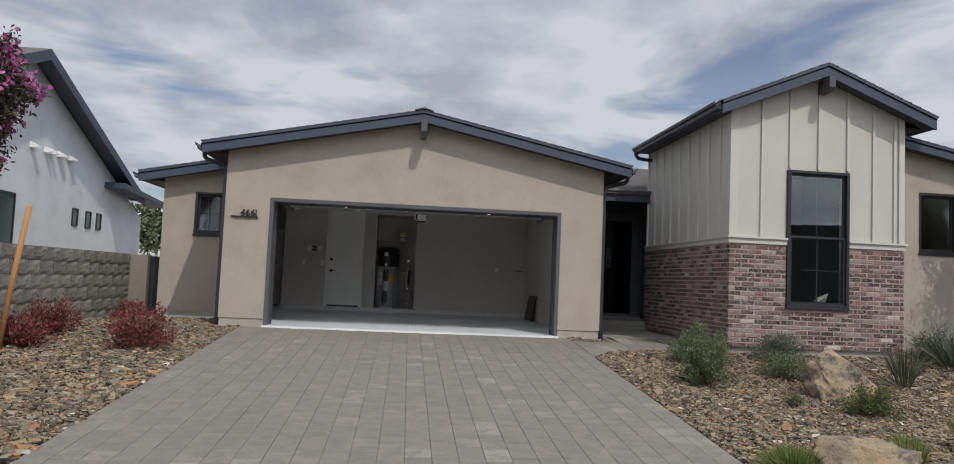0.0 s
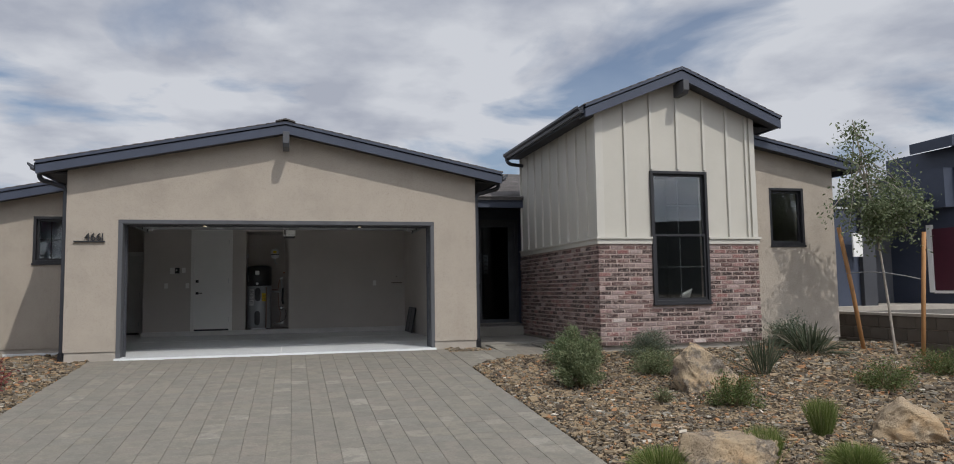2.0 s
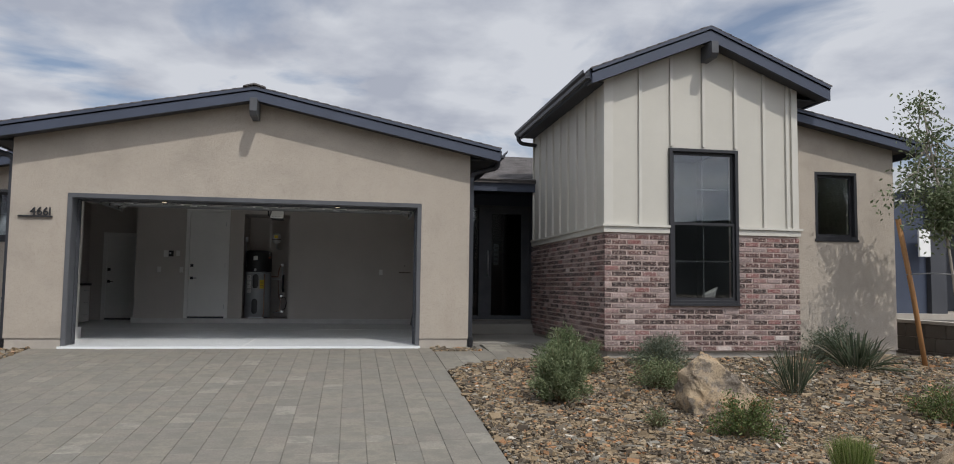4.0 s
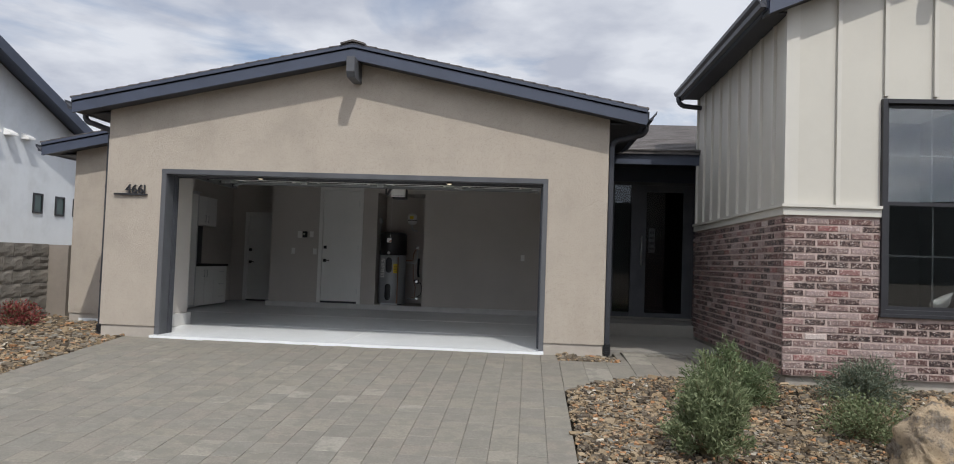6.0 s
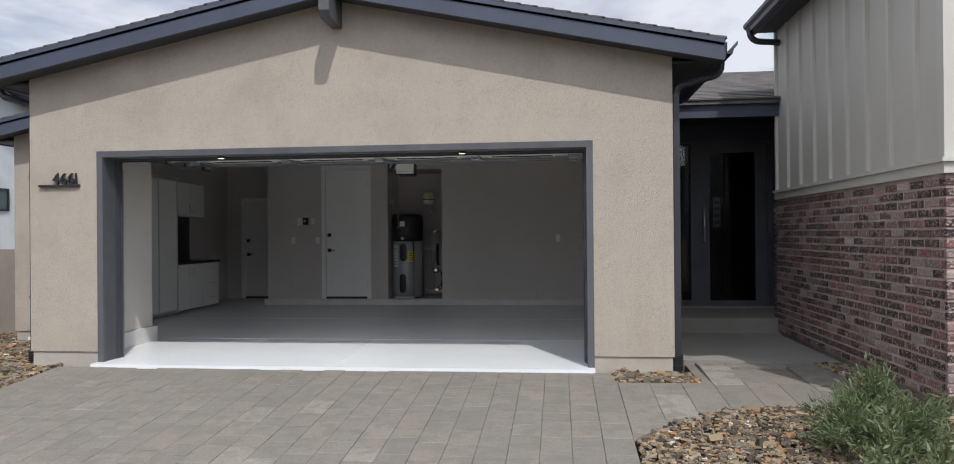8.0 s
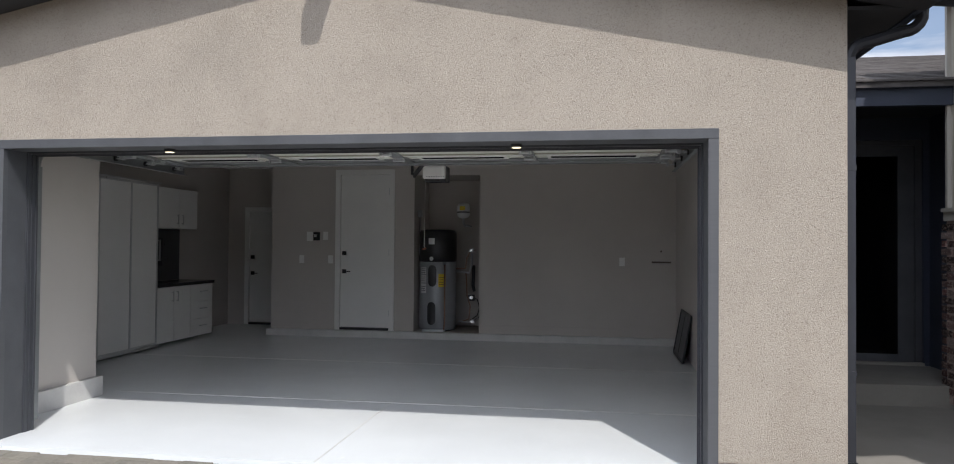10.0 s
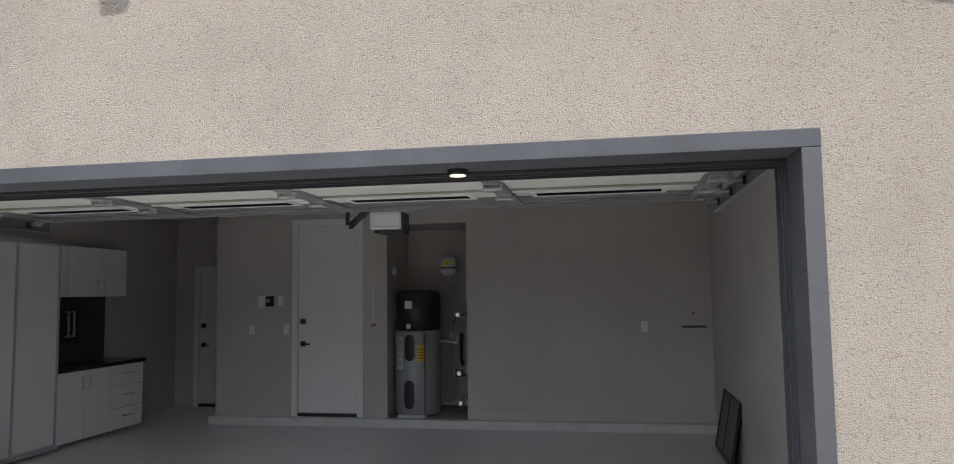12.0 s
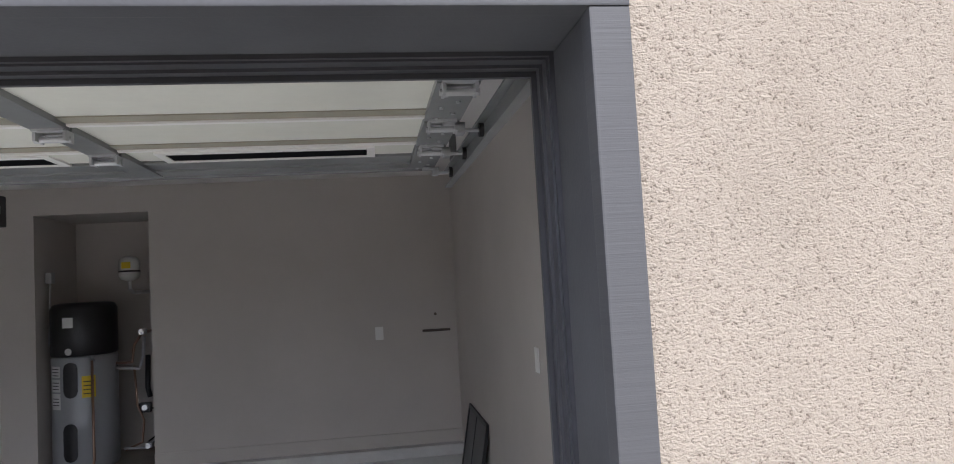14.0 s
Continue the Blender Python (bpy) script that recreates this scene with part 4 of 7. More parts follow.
def window(name, x0, x1, y, z0, z1, split, grille, label, glass=M_GLASS):
    """A black framed window in a wall facing the street."""
    ob = tagged(new(name), label, "window", "", "structure")
    f = 0.045
    bm = bmesh.new()
    for q in ((x0, x0 + f, y - 0.03, y + 0.12, z0, z1), (x1 - f, x1, y - 0.03, y + 0.12, z0, z1), (x0 + f, x1 - f, y - 0.03, y + 0.12, z0, z0 + f), (x0 + f, x1 - f, y - 0.03, y + 0.12, z1 - f, z1)):
        box(bm, *q, bevel=0.005)
    part("window_frame", bm, M_BLACK, ob)
    part("window_sill", boxes((x0 - 0.012, x1 + 0.012, y - 0.045, y + 0.02, z0 - 0.03, z0 + 0.004), bevel=0.004), M_BLACK, ob)
    sashes = [(z0 + f, z1 - f)] if not split else [(z0 + f, split + 0.02), (split - 0.02, z1 - f)]
    for i, (a, b) in enumerate(sashes):
        yy = y + (0.0 if (split and i == 0) else 0.028)
        s = 0.035
        bm = boxes((x0 + f, x0 + f + s, yy, yy + 0.03, a, b), (x1 - f - s, x1 - f, yy, yy + 0.03, a, b), (x0 + f + s, x1 - f - s, yy, yy + 0.03, a, a + s), (x0 + f + s, x1 - f - s, yy, yy + 0.03, b - s, b))
        sash = part("sash", bm, M_BLACK, ob)
        pane = part("pane", boxes((x0 + f + s, x1 - f - s, yy + 0.012, yy + 0.018, a + s, b - s)), glass, sash, "reflecting window glass")
        pane.visible_shadow = False
        if grille:
            xm, zm = (x0 + x1) / 2, (a + b) / 2
            part("grille", boxes((xm - 0.008, xm + 0.008, yy + 0.021, yy + 0.027, a + s, b - s), (x0 + f + s, xm - 0.008, yy + 0.021, yy + 0.027, zm - 0.008, zm + 0.008), (xm + 0.008, x1 - f - s, yy + 0.021, yy + 0.027, zm - 0.008, zm + 0.008)), M_BLACK, sash)
    return ob


window("window_1", NX0, NX1, BY, NZ0, NZ1, 2.42, True, "tall black double-hung window in the brick bay")
window("window_2", QX0, QX1, RY + 0.03, QZ0, QZ1, None, False, "small black framed window in beige stucco")
window("window_3", WX0, WX1, 13.52, WZ0, WZ1, None, True, "small black framed window of the low wing", M_GLASS_COATED)
# Added panel: its blue-grey colour imitates sky reflected in the pane.
struct("pane_backing", boxes((WX0, WX1, 13.745, 13.755, WZ0, WZ1)), M_SKY_TINT, "added blue-grey panel standing in for sky reflection in the small window", "blind")
struct("room_bay", boxes((BX0 + 0.25, BX1 - 0.25, 12.8, 12.85, 0.735, 4), (BX0 + 0.25, BX0 + 0.27, BY + 0.25, 12.8, 0.735, 4), (BX1 - 0.27, BX1 - 0.25, BY + 0.25, 12.8, 0.735, 4), (BX0 + 0.27, BX1 - 0.27, BY + 0.25, 12.8, 0.735, 0.78), (BX0 + 0.27, BX1 - 0.27, BY + 0.25, 12.8, 3.7, 3.75)), M_ROOM_SHADE, "dark grey box standing in for the unlit bay room", "room")
struct("room_wing", boxes((BX1, RX1 - 0.25, 12.6, 12.65, 0.72, 3.7), (BX1, BX1 + 0.02, RY + 0.25, 12.6, 0.72, 3.7), (BX1 + 0.02, RX1 - 0.25, RY + 0.25, 12.6, 3.4, 3.45), (BX1 + 0.02, RX1 - 0.25, RY + 0.25, 12.6, 0.72, 0.75)), M_ROOM_SHADE, "dark grey box standing in for the unlit wing room", "room")


# ---- entry door ----
def entry_door():
    ob = tagged(new("door_1"), "dark glazed entry door with a side light in deep shade", "door", "", "structure")
    y, z0, z1 = DY + 0.03, 0.88, 3.14
    part("door_frame", boxes((3.26, 3.32, y, y + 0.12, z0, z1), (3.60, 3.70, y, y + 0.12, z0, z1 - 0.05), (4.60, 4.66, y, y + 0.12, z0, z1), (3.32, 4.60, y, y + 0.12, z1 - 0.05, z1)), M_TRIM, ob)
    part("threshold", boxes((3.26, 4.66, DY - 0.03, y, z0, z0 + 0.03), bevel=0.006), M_SLAB, ob)
    s = 0.15
    a, b = 3.70, 4.60
    leaf = part("door_leaf", boxes((a, a + s, y + 0.03, y + 0.075, z0, z1 - 0.05), (b - s, b, y + 0.03, y + 0.075, z0, z1 - 0.05), (a + s, b - s, y + 0.03, y + 0.075, z0, z0 + 0.10), (a + s, b - s, y + 0.03, y + 0.075, 2.98, z1 - 0.05)), M_TRIM, ob)
    g = part("pane", boxes((a + s, b - s, y + 0.05, y + 0.056, z0 + 0.10, 2.98)), M_DOOR_GLASS, leaf)
    g.visible_shadow = False
    note = part("notice", boxes((3.90, 4.0, y + 0.058, y + 0.059, 1.97, 2.38)), M_BOARD, leaf, "pale printed notice taped inside the glass")
    for k in range(4):
        part("print_bar", boxes((3.915, 3.985, y + 0.0565, y + 0.0575, 2.02 + 0.09 * k, 2.06 + 0.09 * k)), M_WIRE, leaf)
    g = part("side_light", boxes((3.32, 3.60, y + 0.05, y + 0.056, z0 + 0.1, z1 - 0.05)), M_DOOR_GLASS, ob)
    g.visible_shadow = False
    part("side_panel", boxes((3.32, 3.60, y + 0.03, y + 0.08, z0, z0 + 0.1)), M_TRIM, ob)
    bm = bmesh.new()
    tube(bm, [(3.77, y - 0.04, 1.75), (3.77, y - 0.04, 2.25)], 0.014, 10)
    tube(bm, [(3.77, y - 0.04, 1.8), (3.77, y + 0.03, 1.8)], 0.009, 8)
    tube(bm, [(3.77, y - 0.04, 2.2), (3.77, y + 0.03, 2.2)], 0.009, 8)
    part("pull_handle", bm, M_ALU, leaf, "brushed metal pull handle", True)
    struct("room_entry", boxes((2.84, 2.86, DY + 0.2, 18.5, 0.7, 3.4), (PX1, PX1 + 0.02, DY + 0.2, 18.5, 0.7, 3.4), (2.86, PX1, 18.5, 18.55, 0.7, 3.4), (2.86, PX1, DY + 0.2, 18.5, 3.36, 3.40), (2.86, PX1, DY + 0.2, 18.5, 0.7, 0.86)), M_ROOM_SHADE, "dark grey box standing in for the unlit hall", "room")


entry_door()


# ---- garage doors and fittings ----
def hinged_door(name, x0, x1, y, z0, z1, label):
    """White slab door with casing, lever and deadbolt on its left stile."""
    ob = tagged(new(name), label, "door", "", "structure")
    c = 0.075
    bm = bmesh.new()
    for q in ((x0 - c, x0, y - 0.02, y + 0.1, z0, z1), (x1, x1 + c, y - 0.02, y + 0.1, z0, z1), (x0 - c, x1 + c, y - 0.022, y + 0.1, z1, z1 + c)):
        box(bm, *q, bevel=0.004)
    part("casing", bm, M_WHITE, ob)
    bm = bmesh.new()
    box(bm, x0 + 0.003, x1 - 0.003, y + 0.015, y + 0.06, z0 + 0.04, z1 - 0.003, 0.002)
    zm = z0 + 0.42 * (z1 - z0)
    slab = part("door_slab", bm, M_WHITE, ob)
    part("panel_groove", boxes((x0 + 0.1, x1 - 0.1, y + 0.012, y + 0.0155, zm - 0.003, zm + 0.003)), M_CABINET, slab)
    part("threshold", boxes((x0, x1, y - 0.01, y + 0.08, z0, z0 + 0.035)), M_BLACK, ob, "black rubber sweep")
    zh = z0 + 0.86
    bm = bmesh.new()
    box(bm, x0 + 0.03, x0 + 0.09, y + 0.003, y + 0.015, zh - 0.03, zh + 0.03, 0.003)
    tube(bm, [(x0 + 0.06, y + 0.01, zh), (x0 + 0.06, y - 0.045, zh), (x0 + 0.17, y - 0.05, zh)], 0.009, 8)
    part("lever_handle", bm, M_BLACK, slab, "matt black lever handle")
    bm = bmesh.new()
    box(bm, x0 + 0.03, x0 + 0.09, y - 0.01, y + 0.015, zh + 0.24, zh + 0.30, 0.003)
    part("deadbolt", bm, M_BLACK, slab, "matt black deadbolt")
    for k in range(3):
        z = z0 + 0.25 + k * (z1 - z0 - 0.5) / 2
        part("hinge", boxes((x1 - 0.012, x1 + 0.004, y + 0.004, y + 0.016, z - 0.05, z + 0.05)), M_STEEL, slab)
    return ob


hinged_door("door_2", -2.30, -1.55, 17.80, 0.785, 3.075, "white slab door with black lever and deadbolt on the garage back wall")
hinged_door("door_3", -4.32, -3.67, 18.99, 0.69, 2.58, "white side door with black lever in the shaded alcove")


def overhead_door():
    ob = thing("garage_door", "raised sectional garage door with cream insulated panels and steel hinges", "garage door", (-0.26, 13.1, 2.79))
    xs = [-2.50, -1.375, -0.25, 0.875, 1.985]
    joints = [12.17, 12.60, 13.05, 13.47, 14.02]
    Z = 2.80
    for i, (y0, y1) in enumerate(zip(joints, joints[1:])):
        y1 -= 0.004
        if i < 3:
            sec = part("section", boxes((-2.55, 2.03, y0, y1, Z + 0.008, Z + 0.045)), M_PANEL, ob)
            part("ledge", boxes((-2.55, 2.03, y1 - 0.105, y1 - 0.034, Z + 0.0035, Z + 0.0075)), M_LEDGE, sec, "tan edge channel of the section")
        else:
            a, b = y0 + 0.065, y0 + 0.225
            bm = boxes((-2.55, 2.03, y0, a, Z + 0.008, Z + 0.045))
            for xa, xb in zip(xs, xs[1:]):
                box(bm, xa - 0.02, xa + 0.16, a, b, Z + 0.008, Z + 0.045)
                box(bm, xb - 0.22, xb - 0.02, a, b, Z + 0.008, Z + 0.045)
            sec = part("section", bm, M_PANEL, ob)
            for xa, xb in zip(xs, xs[1:]):
                u, v = xa + 0.14, xb - 0.20
                wf_ = part("window_frame", boxes((u, v, a - 0.02, a + 0.012, Z + 0.0005, Z + 0.0078), (u, v, b - 0.012, b + 0.02, Z + 0.0005, Z + 0.0078), (u, u + 0.03, a + 0.012, b - 0.012, Z + 0.0005, Z + 0.0078), (v - 0.03, v, a + 0.012, b - 0.012, Z + 0.0005, Z + 0.0078)), M_WHITE, sec)
                part("pane", boxes((u + 0.03, v - 0.03, a + 0.012, b - 0.012, Z + 0.0035, Z + 0.0075)), M_SLOT, wf_, "dark tinted pane")
            part("bottom_rail", boxes((-2.55, 2.03, b + 0.021, y1 - 0.14, Z + 0.002, Z + 0.045), (-2.55, 2.03, y1 - 0.14, y1 - 0.018, Z - 0.006, Z + 0.045), bevel=0.003), M_ZINC, sec, "dull galvanised bottom rail")
            part("rubber_astragal", tube(bmesh.new(), [(-2.55, y1 - 0.01, Z - 0.006), (2.03, y1 - 0.01, Z - 0.006)], 0.012, 8), M_WIRE, sec)
        if i < 3:
            part("lip", boxes((-2.55, 2.03, y1 - 0.033, y1 - 0.008, Z - 0.003, Z + 0.0075), bevel=0.002), M_WHITE, sec)
            part("edge_shadow_gap", boxes((-2.55, 2.03, y1 - 0.0075, y1, Z + 0.002, Z + 0.0075)), M_SLOT, sec, "dark joint between the sections")
        for j, x in enumerate(xs):
            w = 0.055 if j in (0, 4) else 0.048
            bm = boxes((x - w, x + w, y0 + 0.004, y1 - 0.01, Z - 0.010, Z - 0.004), (x - w, x - w + 0.006, y0 + 0.004, y1 - 0.01, Z - 0.004, Z + 0.0085), (x + w - 0.006, x + w, y0 + 0.004, y1 - 0.01, Z - 0.004, Z + 0.0085))
            stile = part("stile", bm, M_ZINC, sec, "dull galvanised stile")
            if j in (0, 4):
                for k in range(6):
                    yy = y0 + 0.05 + k * (y1 - y0 - 0.1) / 5
                    part("bolt", tube(bmesh.new(), [(x + 0.02 * (-1) ** k, yy, Z - 0.0105), (x + 0.02 * (-1) ** k, yy, Z - 0.0155)], 0.007, 6), M_STEEL, stile)
            if i:
                bm = boxes((x - 0.042, x + 0.042, y0 - 0.045, y0 - 0.012, Z - 0.0165, Z - 0.0105), (x - 0.034, x + 0.034, y0 + 0.012, y0 + 0.05, Z - 0.0165, Z - 0.0105),
                           (x - 0.044, x - 0.036, y0 - 0.03, y0 + 0.03, Z - 0.042, Z - 0.0105), (x + 0.036, x + 0.044, y0 - 0.03, y0 + 0.03, Z - 0.042, Z - 0.0105))
                tube(bm, [(x - 0.05, y0, Z - 0.034), (x + 0.05, y0, Z - 0.034)], 0.0095, 10)
                part("hinge", bm, M_STEEL, sec, "bright zinc-plated hinge")
    for sx, x in ((1, 2.03), (-1, -2.55)):
        for y in joints[2:4] + [13.93]:
            bm = boxes((x - 0.045, x + 0.02, y - 0.03, y + 0.03, Z - 0.026, Z - 0.018), (x + sx * 0.01 - 0.012, x + sx * 0.01 + 0.012, y - 0.03, y + 0.03, Z - 0.05, Z - 0.0182))
            r_ = part("roller_bracket", bm, M_STEEL, ob)
            part("roller", tube(bmesh.new(), [(x + sx * 0.02, y, Z - 0.038), (x + sx * 0.07, y, Z - 0.038)], 0.006, 8), M_STEEL, r_)
            part("wheel", tube(bmesh.new(), [(x + sx * 0.068, y, Z - 0.038), (x + sx * 0.082, y, Z - 0.038)], 0.022, 14), M_BLACK_PLASTIC, r_, "black nylon wheel")
    return ob


overhead_door()


def door_track(x, s):
    ob = thing("door_track", "galvanised steel garage door track hung from the ceiling", "door track", (x, 13.3, 2.8), "garage door tracks")
    bm = boxes((x - 0.004, x + 0.004, 12.3, 14.15, 2.728, 2.795), (min(x, x - s * 0.03), max(x, x - s * 0.03), 12.3, 14.15, 2.795, 2.801), (min(x, x - s * 0.03), max(x, x - s * 0.03), 12.3, 14.15, 2.722, 2.728))
    part("rail", bm, M_ZINC, ob)
    part("vertical_rail", boxes((x - 0.03, x + 0.03, 12.15, 12.20, 0.75, 2.6)), M_ZINC, ob)
    part("curve", tube(bmesh.new(), [(x, 12.17, 2.55), (x, 12.19, 2.65), (x, 12.24, 2.73), (x, 12.31, 2.765)], 0.025, 8), M_ZINC, ob)
    part("hanger", boxes((x - 0.004, x + 0.026, 14.10, 14.13, 2.796, 3.3)), M_ZINC, ob)


door_track(2.13, 1)
door_track(-2.65, -1)


def opener():
    ob = thing("garage_door_opener", "white and black ceiling-mounted garage door opener with a rail", "door opener", (-0.18, 14.8, 2.75))
    bm = bmesh.new()
    box(bm, -0.31, -0.075, 14.60, 14.66, 2.715, 2.85, 0.025)
    part("light_cover", bm, M_WHITE, ob, "white plastic light cover")
    bm = bmesh.new()
    box(bm, -0.30, -0.085, 14.661, 14.90, 2.695, 2.855, 0.012)
    body = part("housing", bm, M_BLACK_PLASTIC, ob)
    part("vent_slots", boxes(*[(-0.27 + 0.025 * k, -0.258 + 0.025 * k, 14.598, 14.602, 2.735, 2.742) for k in range(8)]), M_WIRE, body)
    part("side_vent", boxes(*[(-0.0852, -0.0838, 14.70 + 0.03 * k, 14.715 + 0.03 * k, 2.76, 2.80) for k in range(5)]), M_WIRE, body)
    part("rail", boxes((-0.20, -0.16, 12.15, 14.62, 2.885, 2.925)), M_STEEL, ob)
    part("hanger", boxes((-0.29, -0.26, 14.78, 14.81, 2.855, 3.3), (-0.13, -0.10, 14.78, 14.81, 2.855, 3.3)), M_STEEL, ob)
    bm = boxes((-0.285, -0.265, 14.03, 14.055, 2.70, 2.83), (-0.295, -0.255, 14.025, 14.06, 2.80, 2.83))
    prism(bm, [(14.03, 2.715), (14.03, 2.675), (14.07, 2.675), (14.52, 2.86), (14.52, 2.90), (14.47, 2.90)], "x", -0.262, -0.252)
    bmesh.ops.recalc_face_normals(bm, faces=bm.faces)
    part("door_arm", bm, M_BLACK, ob, "black bent door arm")
    part("pull_cord", tube(bmesh.new(), [(-0.28, 14.62, 2.70), (-0.285, 14.62, 2.4), (-0.29, 14.63, 2.02)], 0.0018, 6), M_LABEL, ob)
    part("pull_grip", tube(bmesh.new(), [(-0.308, 14.63, 2.0), (-0.272, 14.63, 2.012)], 0.009, 8), M_FLOWER, ob, "red pull handle")


opener()


def disc_lamp(x):
    ob = thing("recessed_lamp", "small round lit downlight with a dark ring under the header", "lamp", (x, 11.97, 2.68), "header downlights")
    part("ring", lathe(bmesh.new(), [(0.030, 2.667), (0.037, 2.670), (0.039, 2.687), (0.03, 2.687)], x, 11.97, 24), M_BLACK, ob)
    part("diffuser", lathe(bmesh.new(), [(0.0295, 2.664), (0.0295, 2.668)], x, 11.97, 24), M_LAMP, ob, "glowing warm diffuser")


disc_lamp(0.92)
disc_lamp(-1.46)


def handle_bar(x, y, z, axis, length=0.14):
    bm = bmesh.new()
    d = length / 2
    a, b = ((x + 0.028, y, z - d), (x + 0.028, y, z + d)) if axis == "z" else ((x + 0.028, y - d, z), (x + 0.028, y + d, z))
    tube(bm, [a, b], 0.006, 8)
    for p in (a, b):
        q = Vector(p) * 0.8 + Vector(((a[0] + b[0]) / 2, (a[1] + b[1]) / 2, (a[2] + b[2]) / 2)) * 0.2
        tube(bm, [q, (x, q.y, q.z)], 0.005, 6)
    return bm


CF, CBK = -4.15, -4.695


def tall_cabinet():
    ob = thing("tall_cabinet", "white wall-hung tall garage cabinet with aluminium-framed doors", "cabinet", (-4.4, 15.1, 0.73))
    y0, y1, z0, z1 = 14.24, 16.05, 0.73, 2.81
    part("body", boxes((CBK, CF, y0, y1, z0, z0 + 0.02), (CBK, CF, y0, y1, z1 - 0.02, z1), (CBK, CF, y0, y0 + 0.02, z0 + 0.02, z1 - 0.02), (CBK, CF, y1 - 0.02, y1, z0 + 0.02, z1 - 0.02), (CBK, CBK + 0.02, y0 + 0.02, y1 - 0.02, z0 + 0.02, z1 - 0.02)), M_CABINET, ob)
    for ya, yb, off in ((y0 + 0.005, 14.86, 0.004), (14.84, 15.46, 0.032), (15.44, y1 - 0.005, 0.004)):
        x = CF + off
        d = part("door", boxes((x, x + 0.018, ya + 0.03, yb - 0.03, z0 + 0.04, z1 - 0.04)), M_CABINET, ob)
        part("door_frame", boxes((x - 0.002, x + 0.024, ya, ya + 0.03, z0 + 0.01, z1 - 0.01), (x - 0.002, x + 0.024, yb - 0.03, yb, z0 + 0.01, z1 - 0.01), (x - 0.002, x + 0.024, ya + 0.03, yb - 0.03, z0 + 0.01, z0 + 0.04), (x - 0.002, x + 0.024, ya + 0.03, yb - 0.03, z1 - 0.04, z1 - 0.01)), M_ALU, d, "aluminium door frame")
    for z in (z0 - 0.012, z1 - 0.008):
        part("rail", boxes((CF, CF + 0.06, y0, y1, z, z + 0.02)), M_ALU, ob)
    return ob


def base_cabinet():
    ob = thing("base_cabinet", "white wall-hung base cabinet with two doors and three drawers", "cabinet", (-4.4, 16.8, 0.73))
    y0, y1, z0, z1 = 16.06, 17.48, 0.73, 1.46
    part("body", boxes((CBK, CF - 0.02, y0, y1, z0, z1)), M_CABINET, ob)
    for ya, yb, hy in ((y0, 16.47, 16.42), (16.475, 16.88, 16.53)):
        d = part("door", boxes((CF - 0.018, CF, ya + 0.003, yb - 0.003, z0 + 0.004, z1 - 0.004), bevel=0.002), M_CABINET, ob)
        part("handle", handle_bar(CF, hy, 1.33, "z"), M_ALU, d, "brushed metal bar handle")
    for k in range(3):
        za, zb = z0 + 0.004 + k * 0.243, z0 + 0.241 + k * 0.243
        d = part("drawer", boxes((CF - 0.018, CF, 16.885, y1 - 0.003, za, zb), bevel=0.002), M_CABINET, ob)
        part("handle", handle_bar(CF, 17.20, (za + zb) / 2 + 0.02, "y", 0.18), M_ALU, d, "brushed metal bar handle")


def upper_cabinet():
    ob = thing("upper_cabinet", "white wall cabinet with three doors above the counter", "cabinet", (-4.55, 16.8, 2.25))
    xf, y0, y1, z0, z1 = -4.42, 16.06, 17.50, 2.25, 2.81
    part("body", boxes((CBK, xf - 0.02, y0, y1, z0, z1)), M_CABINET, ob)
    for ya, yb, hy in ((y0, 16.54, 16.14), (16.54, 17.02, 16.96), (17.02, y1, 17.08)):
        d = part("door", boxes((xf - 0.018, xf, ya + 0.003, yb - 0.003, z0, z1), bevel=0.002), M_CABINET, ob)
        part("handle", handle_bar(xf, hy, 2.38, "z"), M_ALU, d, "brushed metal bar handle")


tall_cabinet()
base_cabinet()
upper_cabinet()
tagged(linked("countertop", boxes((CBK, CF + 0.02, 16.06, 17.50, 1.462, 1.505), bevel=0.004), M_COUNTER), "dark speckled stone countertop on the base cabinet", "countertop")
struct("backsplash", boxes((-4.698, -4.688, 16.06, 17.48, 1.507, 2.248)), M_BACKSPLASH, "dark glossy backsplash panel", "backsplash")
rk = thing("wall_rack", "dark wall board with two chrome bars over the counter", "rack", (-4.65, 16.75, 1.85))
part("board", boxes((-4.686, -4.66, 16.45, 17.0, 1.72, 2.12)), M_BLACK, rk)
for k in range(2):
    part("bar", tube(bmesh.new(), [(-4.62, 16.78 + 0.09 * k, 2.08), (-4.62, 16.78 + 0.09 * k, 1.80)], 0.012, 8), M_ALU, rk)
    for z in (1.79, 2.07):
        part("bracket", boxes((-4.66, -4.61, 16.77 + 0.09 * k, 16.79 + 0.09 * k, z, z + 0.02)), M_ALU, rk)


def wall_plate(x, z, name="light_switch", w=0.075, h=0.12, label="white switch plate on the taupe wall", y=17.806):
    ob = thing(name, label, "switch" if name == "light_switch" else "outlet", (x, y, z), "wall plates")
    part("plate", boxes((x - w / 2, x + w / 2, y - 0.007, y - 0.0005, z - h / 2, z + h / 2), bevel=0.002), M_WHITE, ob)
    part("rocker", boxes((x - 0.017, x + 0.017, y - 0.011, y - 0.0072, z - 0.034, z + 0.034)), M_WHITE, ob)
    return ob


